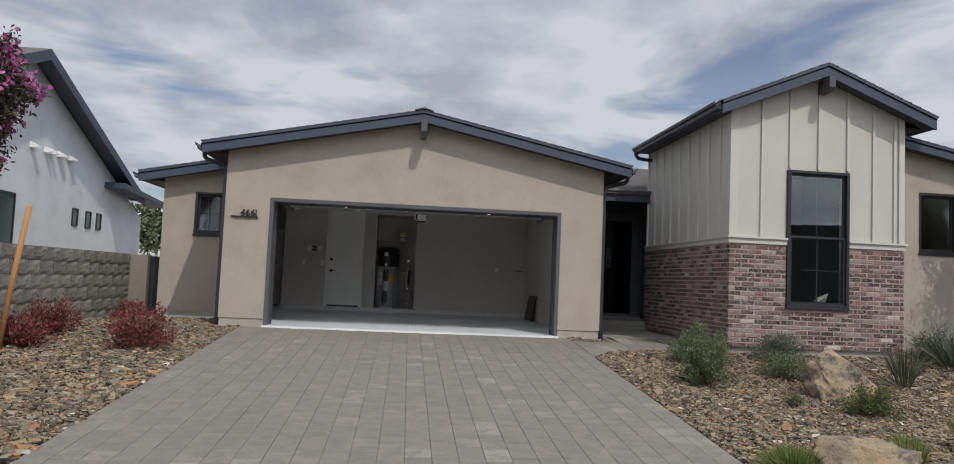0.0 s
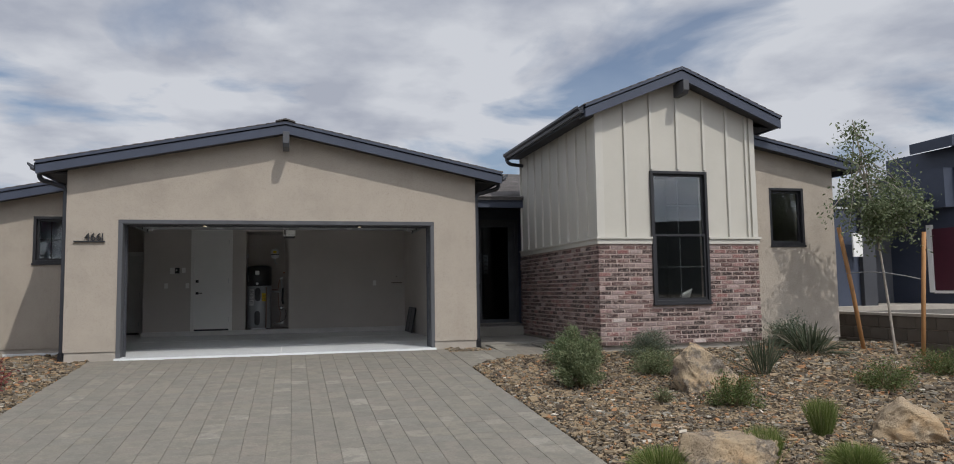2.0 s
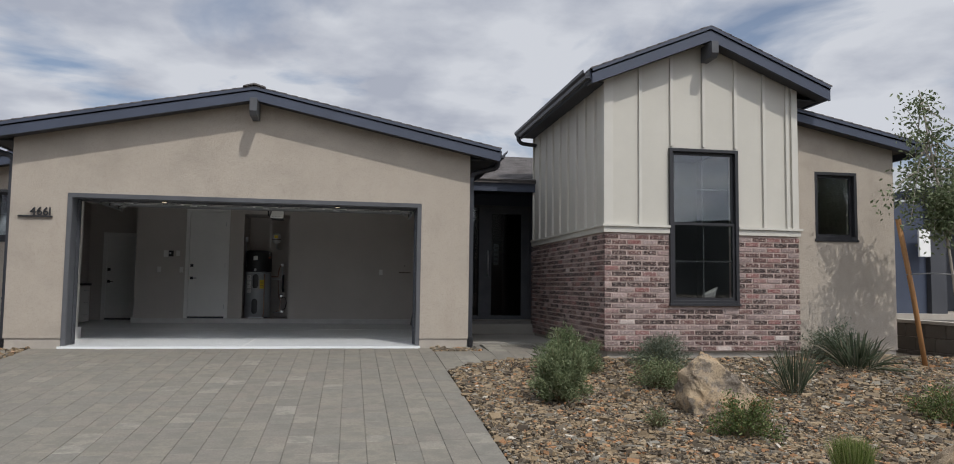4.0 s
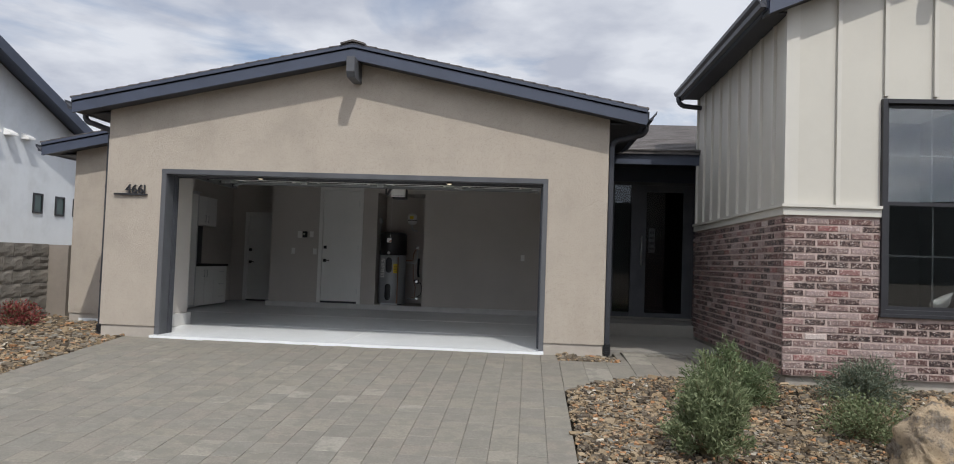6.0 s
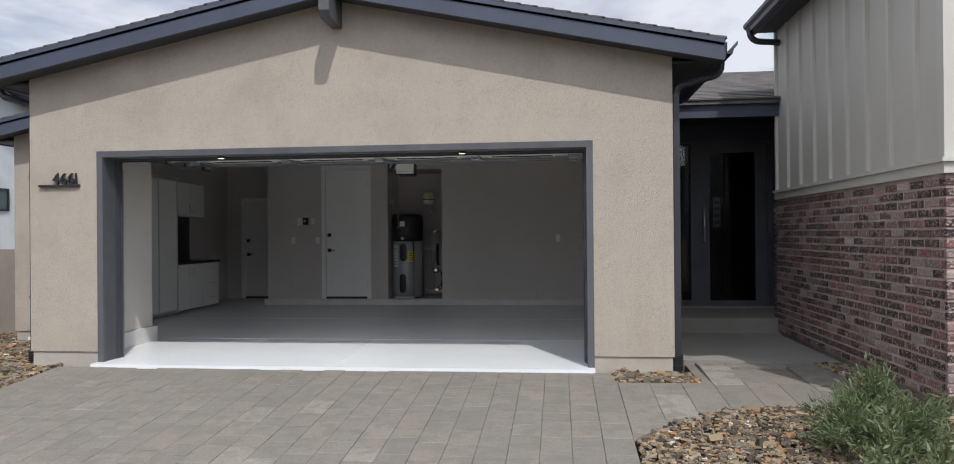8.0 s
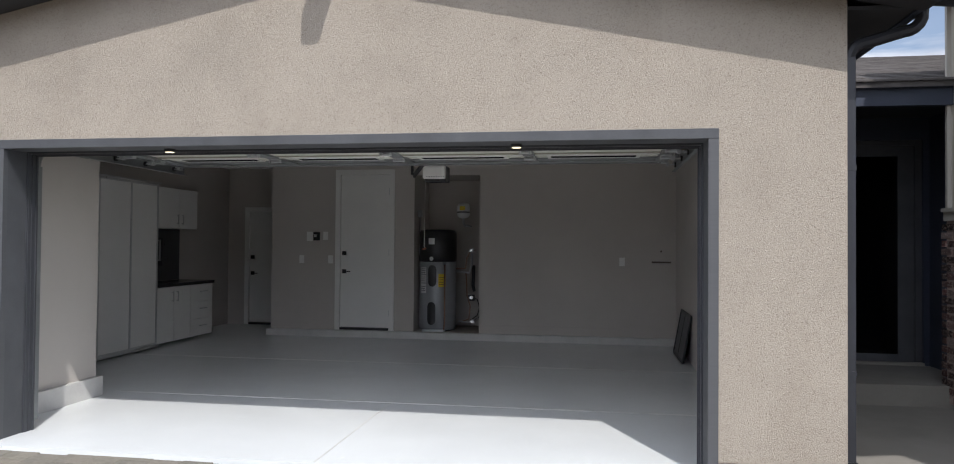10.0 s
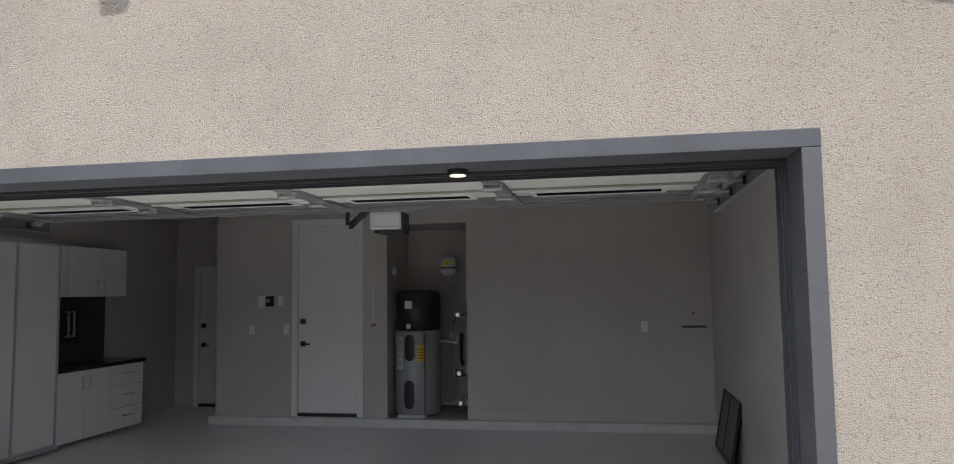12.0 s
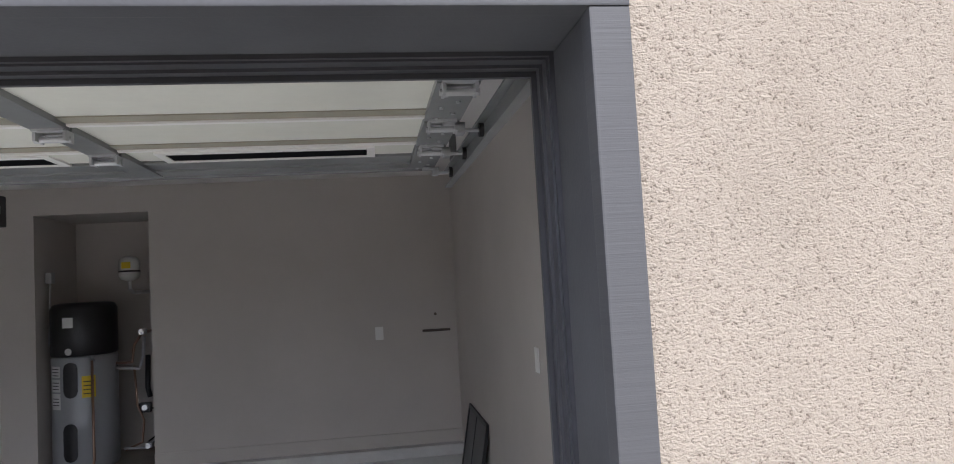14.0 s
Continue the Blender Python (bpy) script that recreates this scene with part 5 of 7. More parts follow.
wall_plate(-2.53, 2.17)
wall_plate(-2.45, 1.82)
wall_plate(-2.90, 1.82, "power_outlet", label="white outlet plate on the taupe wall")
wall_plate(1.80, 1.83, "power_outlet", label="white outlet plate on the taupe wall")
ob = thing("power_outlet", "white outlet plate on the garage side wall", "outlet", (2.53, 14.36, 1.89), "wall plates")
part("plate", boxes((2.523, 2.5295, 14.322, 14.398, 1.83, 1.95), bevel=0.002), M_WHITE, ob)
part("socket", boxes((2.52, 2.5228, 14.343, 14.377, 1.856, 1.924)), M_WHITE, ob)
kp = thing("wall_control", "white and black opener control boxes on the wall", "control panel", (-2.72, 17.806, 2.16))
part("white_box", boxes((-2.82, -2.725, 17.785, 17.8055, 2.09, 2.23), bevel=0.004), M_WHITE, kp)
part("black_box", boxes((-2.715, -2.62, 17.78, 17.8055, 2.10, 2.225), bevel=0.004), M_BLACK_PLASTIC, kp)
part("button", boxes((-2.70, -2.665, 17.776, 17.7798, 2.15, 2.19)), M_LABEL, kp)
rk = thing("wall_bar", "short dull bronze bar mounted on the taupe wall", "wall bar", (2.33, 17.8, 1.83))
bm = bmesh.new()
tube(bm, [(2.20, 17.76, 1.83), (2.46, 17.76, 1.83)], 0.012, 8)
tube(bm, [(2.22, 17.76, 1.83), (2.22, 17.805, 1.83)], 0.01, 8)
tube(bm, [(2.44, 17.76, 1.83), (2.44, 17.805, 1.83)], 0.01, 8)
part("bar", bm, M_BRONZE, rk)
part("plug", tube(bmesh.new(), [(2.33, 17.79, 1.98), (2.33, 17.8055, 1.98)], 0.014, 10), M_BRONZE, rk)


def water_heater():
    cx, cy, r = -0.885, 18.10, 0.275
    ob = thing("water_heater", "grey water heater with a black top in a wall niche", "water heater", (cx, cy, 0.785))
    part("tank", lathe(bmesh.new(), [(r - 0.02, 0.80), (r, 0.83), (r, 1.78), (r - 0.015, 1.80)], cx, cy, 48), M_TANK, ob, "", True)
    part("feet_ring", lathe(bmesh.new(), [(r - 0.06, 0.785), (r - 0.06, 0.80)], cx, cy, 24), M_BLACK, ob)
    part("top_unit", lathe(bmesh.new(), [(r - 0.01, 1.80), (r + 0.004, 1.815), (r + 0.004, 2.22), (r - 0.02, 2.26), (r - 0.08, 2.275)], cx, cy, 48), M_BLACK_PLASTIC, ob, "black plastic heat pump housing", True)

    def wrap(name, ang, z, w, h, mat, parent, lift=0.004, oval=False, label=""):
        bm = bmesh.new()
        n = 10
        cols = []
        for i in range(n + 1):
            u = -1 + 2 * i / n
            a = radians(ang) + u * w / (2 * r)
            hh = h / 2 if not oval else h / 2 - w / 2 + (w / 2) * math.sqrt(max(0, 1 - u * u))
            cols.append([bm.verts.new((cx + (r + q) * math.cos(a), cy + (r + q) * math.sin(a), z + s * hh)) for q, s in ((lift, -1), (lift, 1), (-0.002, 1), (-0.002, -1))])
        for a, b in zip(cols, cols[1:]):
            for k in range(4):
                try:
                    bm.faces.new((a[k], b[k], b[(k + 1) % 4], a[(k + 1) % 4]))
                except ValueError:
                    pass
        return part(name, bm, mat, parent, label)

    wrap("access_cover", -95, 1.595, 0.12, 0.31, M_BLACK_PLASTIC, ob, 0.012, True, "black oval access cover")
    wrap("access_cover", -97, 1.05, 0.12, 0.33, M_BLACK_PLASTIC, ob, 0.012, True, "black oval access cover")
    yl = wrap("energy_label", -65, 1.53, 0.11, 0.19, M_YELLOW, ob, 0.003)
    for k in range(4):
        wrap("print_bar", -65, 1.47 + 0.035 * k, 0.085, 0.008, M_INK, yl, 0.0045)
    for k, (z, h) in enumerate(((1.67, 0.10), (1.55, 0.11), (1.41, 0.14))):
        lb = wrap("white_label", -128, z, 0.12, h, M_LABEL, ob, 0.003)
        for j in range(3):
            wrap("print_bar", -128, z - 0.03 + 0.028 * j, 0.09, 0.007, M_INK, lb, 0.0045)
    wrap("badge", -98, 1.815 + 0.03, 0.06, 0.06, M_LABEL, ob, 0.007, True)
    wrap("rating_plate", -98, 2.10, 0.09, 0.09, M_LABEL, ob, 0.008)
    bm = tube(bmesh.new(), [(-0.72, 17.80, 1.76), (-0.72, 17.80, 0.90), (-0.73, 17.79, 0.82)], 0.012, 8)
    part("drain_pipe", bm, M_COPPER, ob, "thin copper relief pipe", True)
    bm = tube(bmesh.new(), [(-0.72, 17.83, 1.76), (-0.74, 17.86, 1.78)], 0.018, 8)
    part("relief_valve", bm, M_STEEL, ob)
    part("drain_tray", boxes((-1.05, -0.72, 17.77, 17.86, 0.79, 0.82), bevel=0.008), M_STEEL, ob)
    return ob


water_heater()


def pipes():
    ob = thing("water_pipes", "copper and braided water pipes with valves in the niche", "pipes", (-0.38, 18.4, 0.9))
    paths = [([(-0.60, 18.05, 1.70), (-0.46, 18.05, 1.70), (-0.44, 18.05, 1.85), (-0.42, 18.2, 1.95), (-0.42, 18.7, 1.96)], 0.014, M_COPPER),
             ([(-0.60, 18.05, 1.66), (-0.40, 18.05, 1.64), (-0.37, 18.08, 1.75), (-0.38, 18.15, 1.92)], 0.016, M_STEEL),
             ([(-0.35, 18.15, 1.75), (-0.36, 18.15, 1.45), (-0.34, 18.15, 1.36)], 0.024, M_BLACK_PLASTIC),
             ([(-0.46, 18.1, 1.66), (-0.44, 18.1, 1.3), (-0.40, 18.15, 1.15), (-0.42, 18.15, 0.95), (-0.55, 18.1, 0.90)], 0.011, M_COPPER),
             ([(-0.40, 18.2, 1.26), (-0.30, 18.2, 1.24), (-0.27, 18.2, 1.12), (-0.30, 18.2, 1.0), (-0.40, 18.2, 0.93)], 0.008, M_BLACK_PLASTIC),
             ([(-0.56, 18.08, 0.92), (-0.40, 18.12, 0.90), (-0.36, 18.4, 0.92), (-0.36, 18.7, 0.92)], 0.012, M_STEEL),
             ([(-1.15, 18.05, 2.50), (-1.15, 18.03, 2.2), (-1.13, 17.95, 1.9)], 0.008, M_STEEL)]
    for pts, r, m in paths:
        part("pipe", tube(bmesh.new(), pts, r, 8), m, ob, "", True)
    for x, y, z in ((-0.38, 18.12, 1.97), (-0.38, 18.16, 1.27), (-0.36, 18.15, 0.92)):
        v = part("valve", boxes((x - 0.03, x + 0.03, y - 0.03, y + 0.03, z - 0.025, z + 0.025), bevel=0.01), M_STEEL, ob)
        part("valve_knob", tube(bmesh.new(), [(x, y - 0.03, z), (x, y - 0.06, z)], 0.026, 10), M_ALU, v)
    part("pump_box", boxes((-0.44, -0.34, 18.13, 18.2, 1.22, 1.31), bevel=0.01), M_BLACK_PLASTIC, ob)
    part("conduit_box", boxes((-1.175, -1.12, 18.0, 18.08, 2.46, 2.56), bevel=0.006), M_STEEL, ob)
    t = thing("expansion_tank", "small cream expansion tank with a yellow label on the niche wall", "expansion tank", (-0.54, 18.3, 2.45))
    part("shell", lathe(bmesh.new(), [(0.02, 2.45), (0.075, 2.47), (0.095, 2.50), (0.095, 2.63), (0.075, 2.67), (0.02, 2.69)], -0.54, 18.30, 24), M_LABEL, t, "", True)
    part("band", lathe(bmesh.new(), [(0.0965, 2.535), (0.0965, 2.552)], -0.54, 18.30, 24), M_BLACK, t)
    part("label", boxes((-0.58, -0.50, 18.198, 18.203, 2.57, 2.63)), M_YELLOW, t)
    part("elbow", tube(bmesh.new(), [(-0.54, 18.30, 2.46), (-0.54, 18.30, 2.38), (-0.52, 18.33, 2.34), (-0.50, 18.6, 2.34), (-0.50, 18.75, 2.34)], 0.018, 8), M_STEEL, t)


pipes()


def window_screen():
    """A framed insect screen leaning on the garage side wall."""
    ob = thing("window_screen", "black framed insect screen leaning against the side wall", "window screen", (2.40, 16.7, 0.69))
    u = Vector((0, -1, 0))
    up = Vector((0.10, 0, 0.55)).normalized()
    nrm = u.cross(up)
    o = Vector((2.425, 17.05, 0.70))
    W, H = 0.95, 0.56

    def slab(a0, a1, b0, b1, t0, t1):
        bm = boxes((a0, a1, t0, t1, b0, b1))
        for v in bm.verts:
            a, t, b = v.co
            v.co = o + u * a + up * b + nrm * t
        bmesh.ops.recalc_face_normals(bm, faces=bm.faces)
        return bm
    for q in ((0, W, 0, 0.03), (0, W, H - 0.03, H), (0, 0.03, 0.03, H - 0.03), (W - 0.03, W, 0.03, H - 0.03)):
        part("frame_bar", slab(*q, -0.012, 0.012), M_BLACK, ob)
    part("mesh", slab(0.03, W - 0.03, 0.03, H - 0.03, -0.002, 0.002), M_MESH, ob, "grey insect mesh")
    part("cross_bar", slab(W * 0.45, W * 0.45 + 0.02, 0.03, H - 0.03, 0.003, 0.008), M_BLACK, ob)


window_screen()


# ---- house number ----
def house_number():
    ob = thing("house_number", "black metal house number 4661 on a thin ledge", "house number", (-3.0, GY0, 2.42))
    part("ledge", boxes((-3.26, -2.835, GY0 - 0.03, GY0 - 0.001, 2.405, 2.425)), M_BLACK, ob)
    x = -3.115
    for ch in "4661":
        cu = bpy.data.curves.new("digit", "FONT")
        cu.body, cu.size, cu.extrude = ch, 0.16, 0.009
        tmp = bpy.data.objects.new("digit", cu)
        me = bpy.data.meshes.new_from_object(tmp)
        lo = min(v.co.x for v in me.vertices)
        w = max(v.co.x for v in me.vertices) - lo
        bpy.data.objects.remove(tmp)
        me.transform(Matrix.Translation((x - lo, GY0 - 0.02, 2.428)) @ pose(0, 0, 0, 90, 0, 0).to_4x4())
        me.materials.clear()
        me.materials.append(M_BLACK)
        d = new("digit", me)
        d.parent = ob
        d.matrix_parent_inverse = Matrix.Translation(-ob.location)
        x += w + 0.01


house_number()
struct("window_stool", boxes((NX0, NX1, BY + 0.13, 10.75, 1.33, 1.37)), M_WHITE, "inner window ledge", "sill")


# ---- block walls ----
def block_wall(name, label, x0, x1, y0, y1, z0, z1, mat, bl=0.40, bh=0.2, cap=False, cap_mat=None, rough=False):
    core = struct(name, boxes((x0 + 0.02, x1 - 0.02, y0, y1, z0 - 0.4, z1 - 0.01)), M_MORTAR if cap else M_JOINT, label)
    rows = int(round((z1 - z0) / bh))
    hh = (z1 - z0) / rows
    shared = {}
    for r in range(rows):
        y = y0 - (0.5 * bl if r % 2 else 0)
        while y < y1 - 0.02:
            a, b = max(y, y0), min(y + bl, y1)
            y += bl
            if b - a < 0.06:
                continue
            key = round(b - a, 3)
            if key not in shared:
                L, g = b - a - 0.006, 0.006
                bm = bmesh.new()
                box(bm, 0, x1 - x0, 0.003, 0.003 + L, g / 2, hh - g / 2)
                if rough:
                    bmesh.ops.subdivide_edges(bm, edges=list(bm.edges), cuts=3, use_grid_fill=True)
                    for v in bm.verts:
                        edge_ = 0.005 * (abs(v.co.z - hh / 2) > hh / 2 - 0.01)
                        k = 0.016 * noise.noise(Vector((L * 9, v.co.y * 9, v.co.z * 16))) - edge_
                        v.co.x += k if v.co.x > (x1 - x0) / 2 else -k
                else:
                    bmesh.ops.bevel(bm, geom=list(bm.edges), offset=0.008, segments=1, affect="EDGES")
                me = bpy.data.meshes.new("block")
                bm.to_mesh(me)
                bm.free()
                me.materials.append(mat)
                shared[key] = me
            o = new("block", shared[key])
            o.location = (x0 + random.uniform(-0.004, 0.004), a, z0 + r * hh)
            o.parent = core
    if cap:
        struct(name + "_cap", boxes((x0 - 0.02, x1 + 0.02, y0, y1, z1, z1 + 0.05), bevel=0.006), cap_mat, "pale concrete wall cap", "wall cap")
    return core


block_wall("wall_block_west", "grey split-face block garden wall", -5.78, -5.55, 5.6, 14.0, 0.37, 1.77, M_BLOCK, rough=True)
struct("wall_block_return", boxes((-5.77, -5.24, 14.0, 14.2, 0.3, 1.76)), M_BLOCK_TAN, "smooth block wall return beside the gate")
gt = thing("side_gate", "dark metal side gate between the wall and the house", "gate", (-5.05, 14.1, 0.75))
part("gate_frame", boxes((-5.22, -5.17, 14.08, 14.12, 0.70, 1.74), (-4.94, -4.89, 14.08, 14.12, 0.70, 1.74), (-5.17, -4.94, 14.08, 14.12, 1.69, 1.74), (-5.17, -4.94, 14.08, 14.12, 0.70, 0.75)), M_BLACK, gt)
part("gate_panel", boxes((-5.17, -4.94, 14.095, 14.105, 0.75, 1.69)), M_GUTTER, gt)
block_wall("wall_block_east", "tan block retaining wall with a pale cap", 9.85, 10.05, 5.0, 13.8, 0.22, 1.06, M_BLOCK_BROWN, 0.4, 0.21, True, M_CONCRETE)
struct("terrace_ground", boxes((10.05, 30, 3.0, 30, -0.5, 1.05)), surface("terrace gravel", (0.11, 0.10, 0.085), 1.0, var=0.2, big=2.0, fine=40.0, bump=0.8, dist=0.02), "pale gravel terrace of the next lot", "ground")
struct("terrace_west", boxes((-30, -5.78, 3.0, 30, -0.5, 0.95)), M_CONCRETE, "yard of the next house behind the wall", "ground")


# ---- neighbouring houses ----
def west_house():
    ob = thing("neighbour_house", "white stucco neighbour house with a dark steep gable roof", "house", (-9, 16, 0.9))
    yp, zp, k = 14.6, 5.72, 0.41
    zr = lambda y: zp - k * abs(y - yp)
    bm = bmesh.new()
    prism(bm, [(6.5, 0.9), (21.2, 0.9), (21.2, zr(21.2) - 0.12 + 0.0), (yp, zp - 0.12), (6.5, zr(6.5) - 0.12)], "x", -8.25, -7.95)
    part("wall", bm, M_WHITE_STUCCO, ob)
    part("front_wall", boxes((-16, -8.25, 6.5, 6.8, 0.9, 2.4)), M_WHITE_STUCCO, ob)
    bm = bmesh.new()
    prism(bm, [(yp, zp), (20.3, zr(20.3)), (20.3, zr(20.3) - 0.06), (yp, zp - 0.06), (6.0, zr(6.0) - 0.06), (6.0, zr(6.0))], "x", -16, -7.55)
    part("roof", bm, M_SHINGLE, ob)
    bm = bmesh.new()
    prism(bm, [(yp, zp - 0.064), (20.3, zr(20.3) - 0.064), (20.3, zr(20.3) - 0.085), (yp, zp - 0.085), (6.0, zr(6.0) - 0.085), (6.0, zr(6.0) - 0.064)], "x", -7.945, -7.592)
    part("soffit", bm, M_FASCIA, ob, "dark painted soffit")
    bm = bmesh.new()
    prism(bm, [(yp, zp - 0.01), (20.3, zr(20.3) - 0.01), (20.3, zr(20.3) - 0.22), (yp, zp - 0.22), (6.0, zr(6.0) - 0.22), (6.0, zr(6.0) - 0.01)], "x", -7.59, -7.54)
    part("fascia", bm, M_FASCIA, ob)
    bm = bmesh.new()
    prism(bm, [(18.55, 3.58), (21.9, 3.38), (21.9, 3.26), (18.55, 3.45)], "x", -7.945, -7.45)
    part("lower_roof", bm, M_FASCIA, ob)
    for (ya, yb, za, zb) in ((16.93, 17.22, 2.39, 2.79), (17.62, 17.92, 2.38, 2.78), (18.22, 18.50, 2.38, 2.78), (12.6, 14.5, 1.85, 2.84)):
        w = part("window", boxes((-7.955, -7.925, ya, yb, za, za + 0.035), (-7.955, -7.925, ya, yb, zb - 0.035, zb), (-7.955, -7.925, ya, ya + 0.035, za + 0.035, zb - 0.035), (-7.955, -7.925, yb - 0.035, yb, za + 0.035, zb - 0.035)), M_BLACK, ob)
        part("pane", boxes((-7.949, -7.943, ya + 0.035, yb - 0.035, za + 0.035, zb - 0.035)), surface("dim green glass", (0.05, 0.075, 0.07), 0.08, var=0.05, bump=0), w)
    for y, s in ((14.95, 0.8), (15.52, 0.7), (15.72, 0.7), (16.12, 1.3), (16.60, 1.3)):
        bm = bmesh.new()
        prism(bm, [(-7.95, 3.92), (-7.80, 3.84), (-7.80, 3.80), (-7.95, 3.80)], "y", y - 0.08 * s, y + 0.08 * s)
        part("vent_hood", bm, M_WHITE, ob)
    return ob


west_house()


def east_house():
    ob = thing("neighbour_house", "white panelled neighbour house with a dark shaded porch", "house", (15, 14, 1.05))
    bm = bmesh.new()
    prism(bm, [(14.40, 1.35), (19.5, 1.35), (19.5, 4.60), (16.5, 5.22), (14.40, 4.78)], "y", 13.0, 13.3)
    part("wall", bm, M_WHITE_STUCCO, ob)
    part("stem", boxes((14.42, 19.5, 13.02, 13.3, 1.0, 1.35)), M_CONCRETE, ob)
    for z in (3.04, 3.78):
        part("panel_joint", boxes((14.42, 19.5, 12.996, 12.9995, z - 0.006, z + 0.006)), M_TRIM, ob)
    # Side wall coloured dark to hold the porch shade.
    part("porch_side_wall", boxes((14.20, 14.395, 12.98, 15.0, 1.15, 4.66)), M_FASCIA, ob)
    part("porch_back_wall", boxes((10.8, 14.20, 15.0, 15.2, 1.15, 3.45)), surface("grey porch wall", (0.13, 0.135, 0.15), 0.9), ob)
    bm = bmesh.new()
    prism(bm, [(13.84, 4.84), (16.5, 5.48), (19.9, 4.73), (19.9, 4.50), (16.5, 5.22), (13.84, 4.60)], "y", 12.75, 13.9)
    part("roof", bm, M_FASCIA, ob)
    # Added dark block in place of the shaded soffit and wall.
    part("porch_shade_block", boxes((13.92, 14.2, 13.1, 15.0, 3.3, 4.19)), M_FASCIA, ob)
    part("porch_roof", boxes((12.4, 13.92, 13.5, 15.0, 3.50, 3.63)), M_FASCIA, ob)
    part("porch_floor", boxes((10.6, 14.2, 13.0, 15.0, 1.05, 1.15)), M_CONCRETE, ob)
    col = part("brick_column", boxes((11.75, 12.08, 13.2, 13.55, 1.15, 3.4)), M_SOFFIT, ob)
    d = part("door", boxes((14.14, 14.195, 13.12, 13.72, 1.45, 2.85)), M_PURPLE, ob, "burgundy front door")
    part("door_frame", boxes((14.12, 14.195, 13.73, 13.86, 1.40, 2.95), (14.12, 14.195, 13.05, 13.73, 1.38, 1.44)), M_WHITE, d)
    part("window", boxes((11.44, 11.67, 13.1, 13.14, 2.2, 2.70)), M_WHITE, ob, "bright pale panel")
    part("side_wall", boxes((11.0, 11.74, 13.3, 13.5, 1.15, 3.2)), M_FASCIA, ob)
    part("white_parapet", boxes((12.6, 14.15, 15.3, 15.5, 1.15, 4.25)), M_WHITE_STUCCO, ob)
    ch = thing("hanging_egg_chair", "dark woven hanging egg chair on the porch", "chair", (12.75, 14.6, 1.15))
    bm = bmesh.new()
    for i in range(9):
        a = math.pi * i / 9
        pts = [(12.75 + 0.42 * math.cos(t) * math.cos(a), 14.6 + 0.42 * math.cos(t) * math.sin(a), 2.05 + 0.62 * math.sin(t)) for t in [2 * math.pi * j / 20 for j in range(21)]]
        tube(bm, pts, 0.018, 5)
    part("basket", bm, M_BLACK, ch)
    part("base_stand", tube(bmesh.new(), [(12.75, 15.1, 1.17), (12.75, 15.12, 2.4), (12.75, 14.95, 2.85), (12.75, 14.6, 2.9), (12.75, 14.6, 2.66)], 0.03, 8), M_BLACK, ch)
    cush = bmesh.new()
    box(cush, 12.45, 13.05, 14.4, 14.85, 1.5, 1.78, 0.08)
    part("cushion", cush, M_BOARD, ch, "pale grey cushion")
    return ob


east_house()


def folded_cloth():
    """A white bundle leaning in the corner of the bay window, inside."""
    bm = bmesh.new()
    bmesh.ops.create_icosphere(bm, subdivisions=3, radius=1.0)
    for v in bm.verts:
        t = (v.co.z + 1) / 2
        v.co = Vector((5.93 + 0.13 * v.co.x * (1.05 - 0.85 * t) + 0.14 * t * t, BY + 0.2 + 0.05 * v.co.y, NZ0 + 0.055 + 0.17 * t))
    ob = linked("folded_cloth", bm, M_WIRE, True)
    return tagged(ob, "pale folded cloth on the sill inside the window", "cloth")


folded_cloth()
struct("inner_sill", boxes((NX0 + 0.01, NX1 - 0.01, BY + 0.12, BY + 0.32, NZ0 + 0.005, NZ0 + 0.055)), M_ROOM_SHADE, "inner window sill coloured dark as unlit", "sill")


# ---- plants ----
def blade_mesh(name, bases, dirs, lengths, widths, material, droop=0.0, fold=0.0):
    """Leaves as pointed, slightly bent blades: each is six corners and four triangles."""
    n = len(bases)
    d = dirs / np.linalg.norm(dirs, axis=1, keepdims=True)
    ref = np.random.normal(size=(n, 3))
    side = np.cross(d, ref)
    side /= np.linalg.norm(side, axis=1, keepdims=True) + 1e-9
    nrm = np.cross(side, d)
    L, W = lengths[:, None], widths[:, None]
    down = np.array([[0, 0, -1.0]])
    v = np.empty((n, 6, 3))
    v[:, 0] = bases
    m1 = bases + d * L * 0.38 + down * droop * L * 0.12
    m2 = bases + d * L * 0.72 + down * droop * L * 0.45
    v[:, 1], v[:, 2] = m1 - side * W * 0.5 + nrm * W * fold, m1 + side * W * 0.5 + nrm * W * fold
    v[:, 3], v[:, 4] = m2 - side * W * 0.38 + nrm * W * fold, m2 + side * W * 0.38 + nrm * W * fold
    v[:, 5] = bases + d * L + down * droop * L
    k = np.arange(n)[:, None] * 6
    f = np.concatenate([k + np.array([[0, 2, 1]]), k + np.array([[1, 2, 4]]), k + np.array([[1, 4, 3]]), k + np.array([[3, 4, 5]])], axis=1).reshape(-1, 3)
    me = bpy.data.meshes.new(name)
    me.from_pydata(v.reshape(-1, 3).tolist(), [], f.tolist())
    me.materials.append(material)
    return me


def put_mesh(name, me, parent, label=""):
    o = new(name, me)
    o.parent = parent
    if label:
        o["label"] = label
    return o


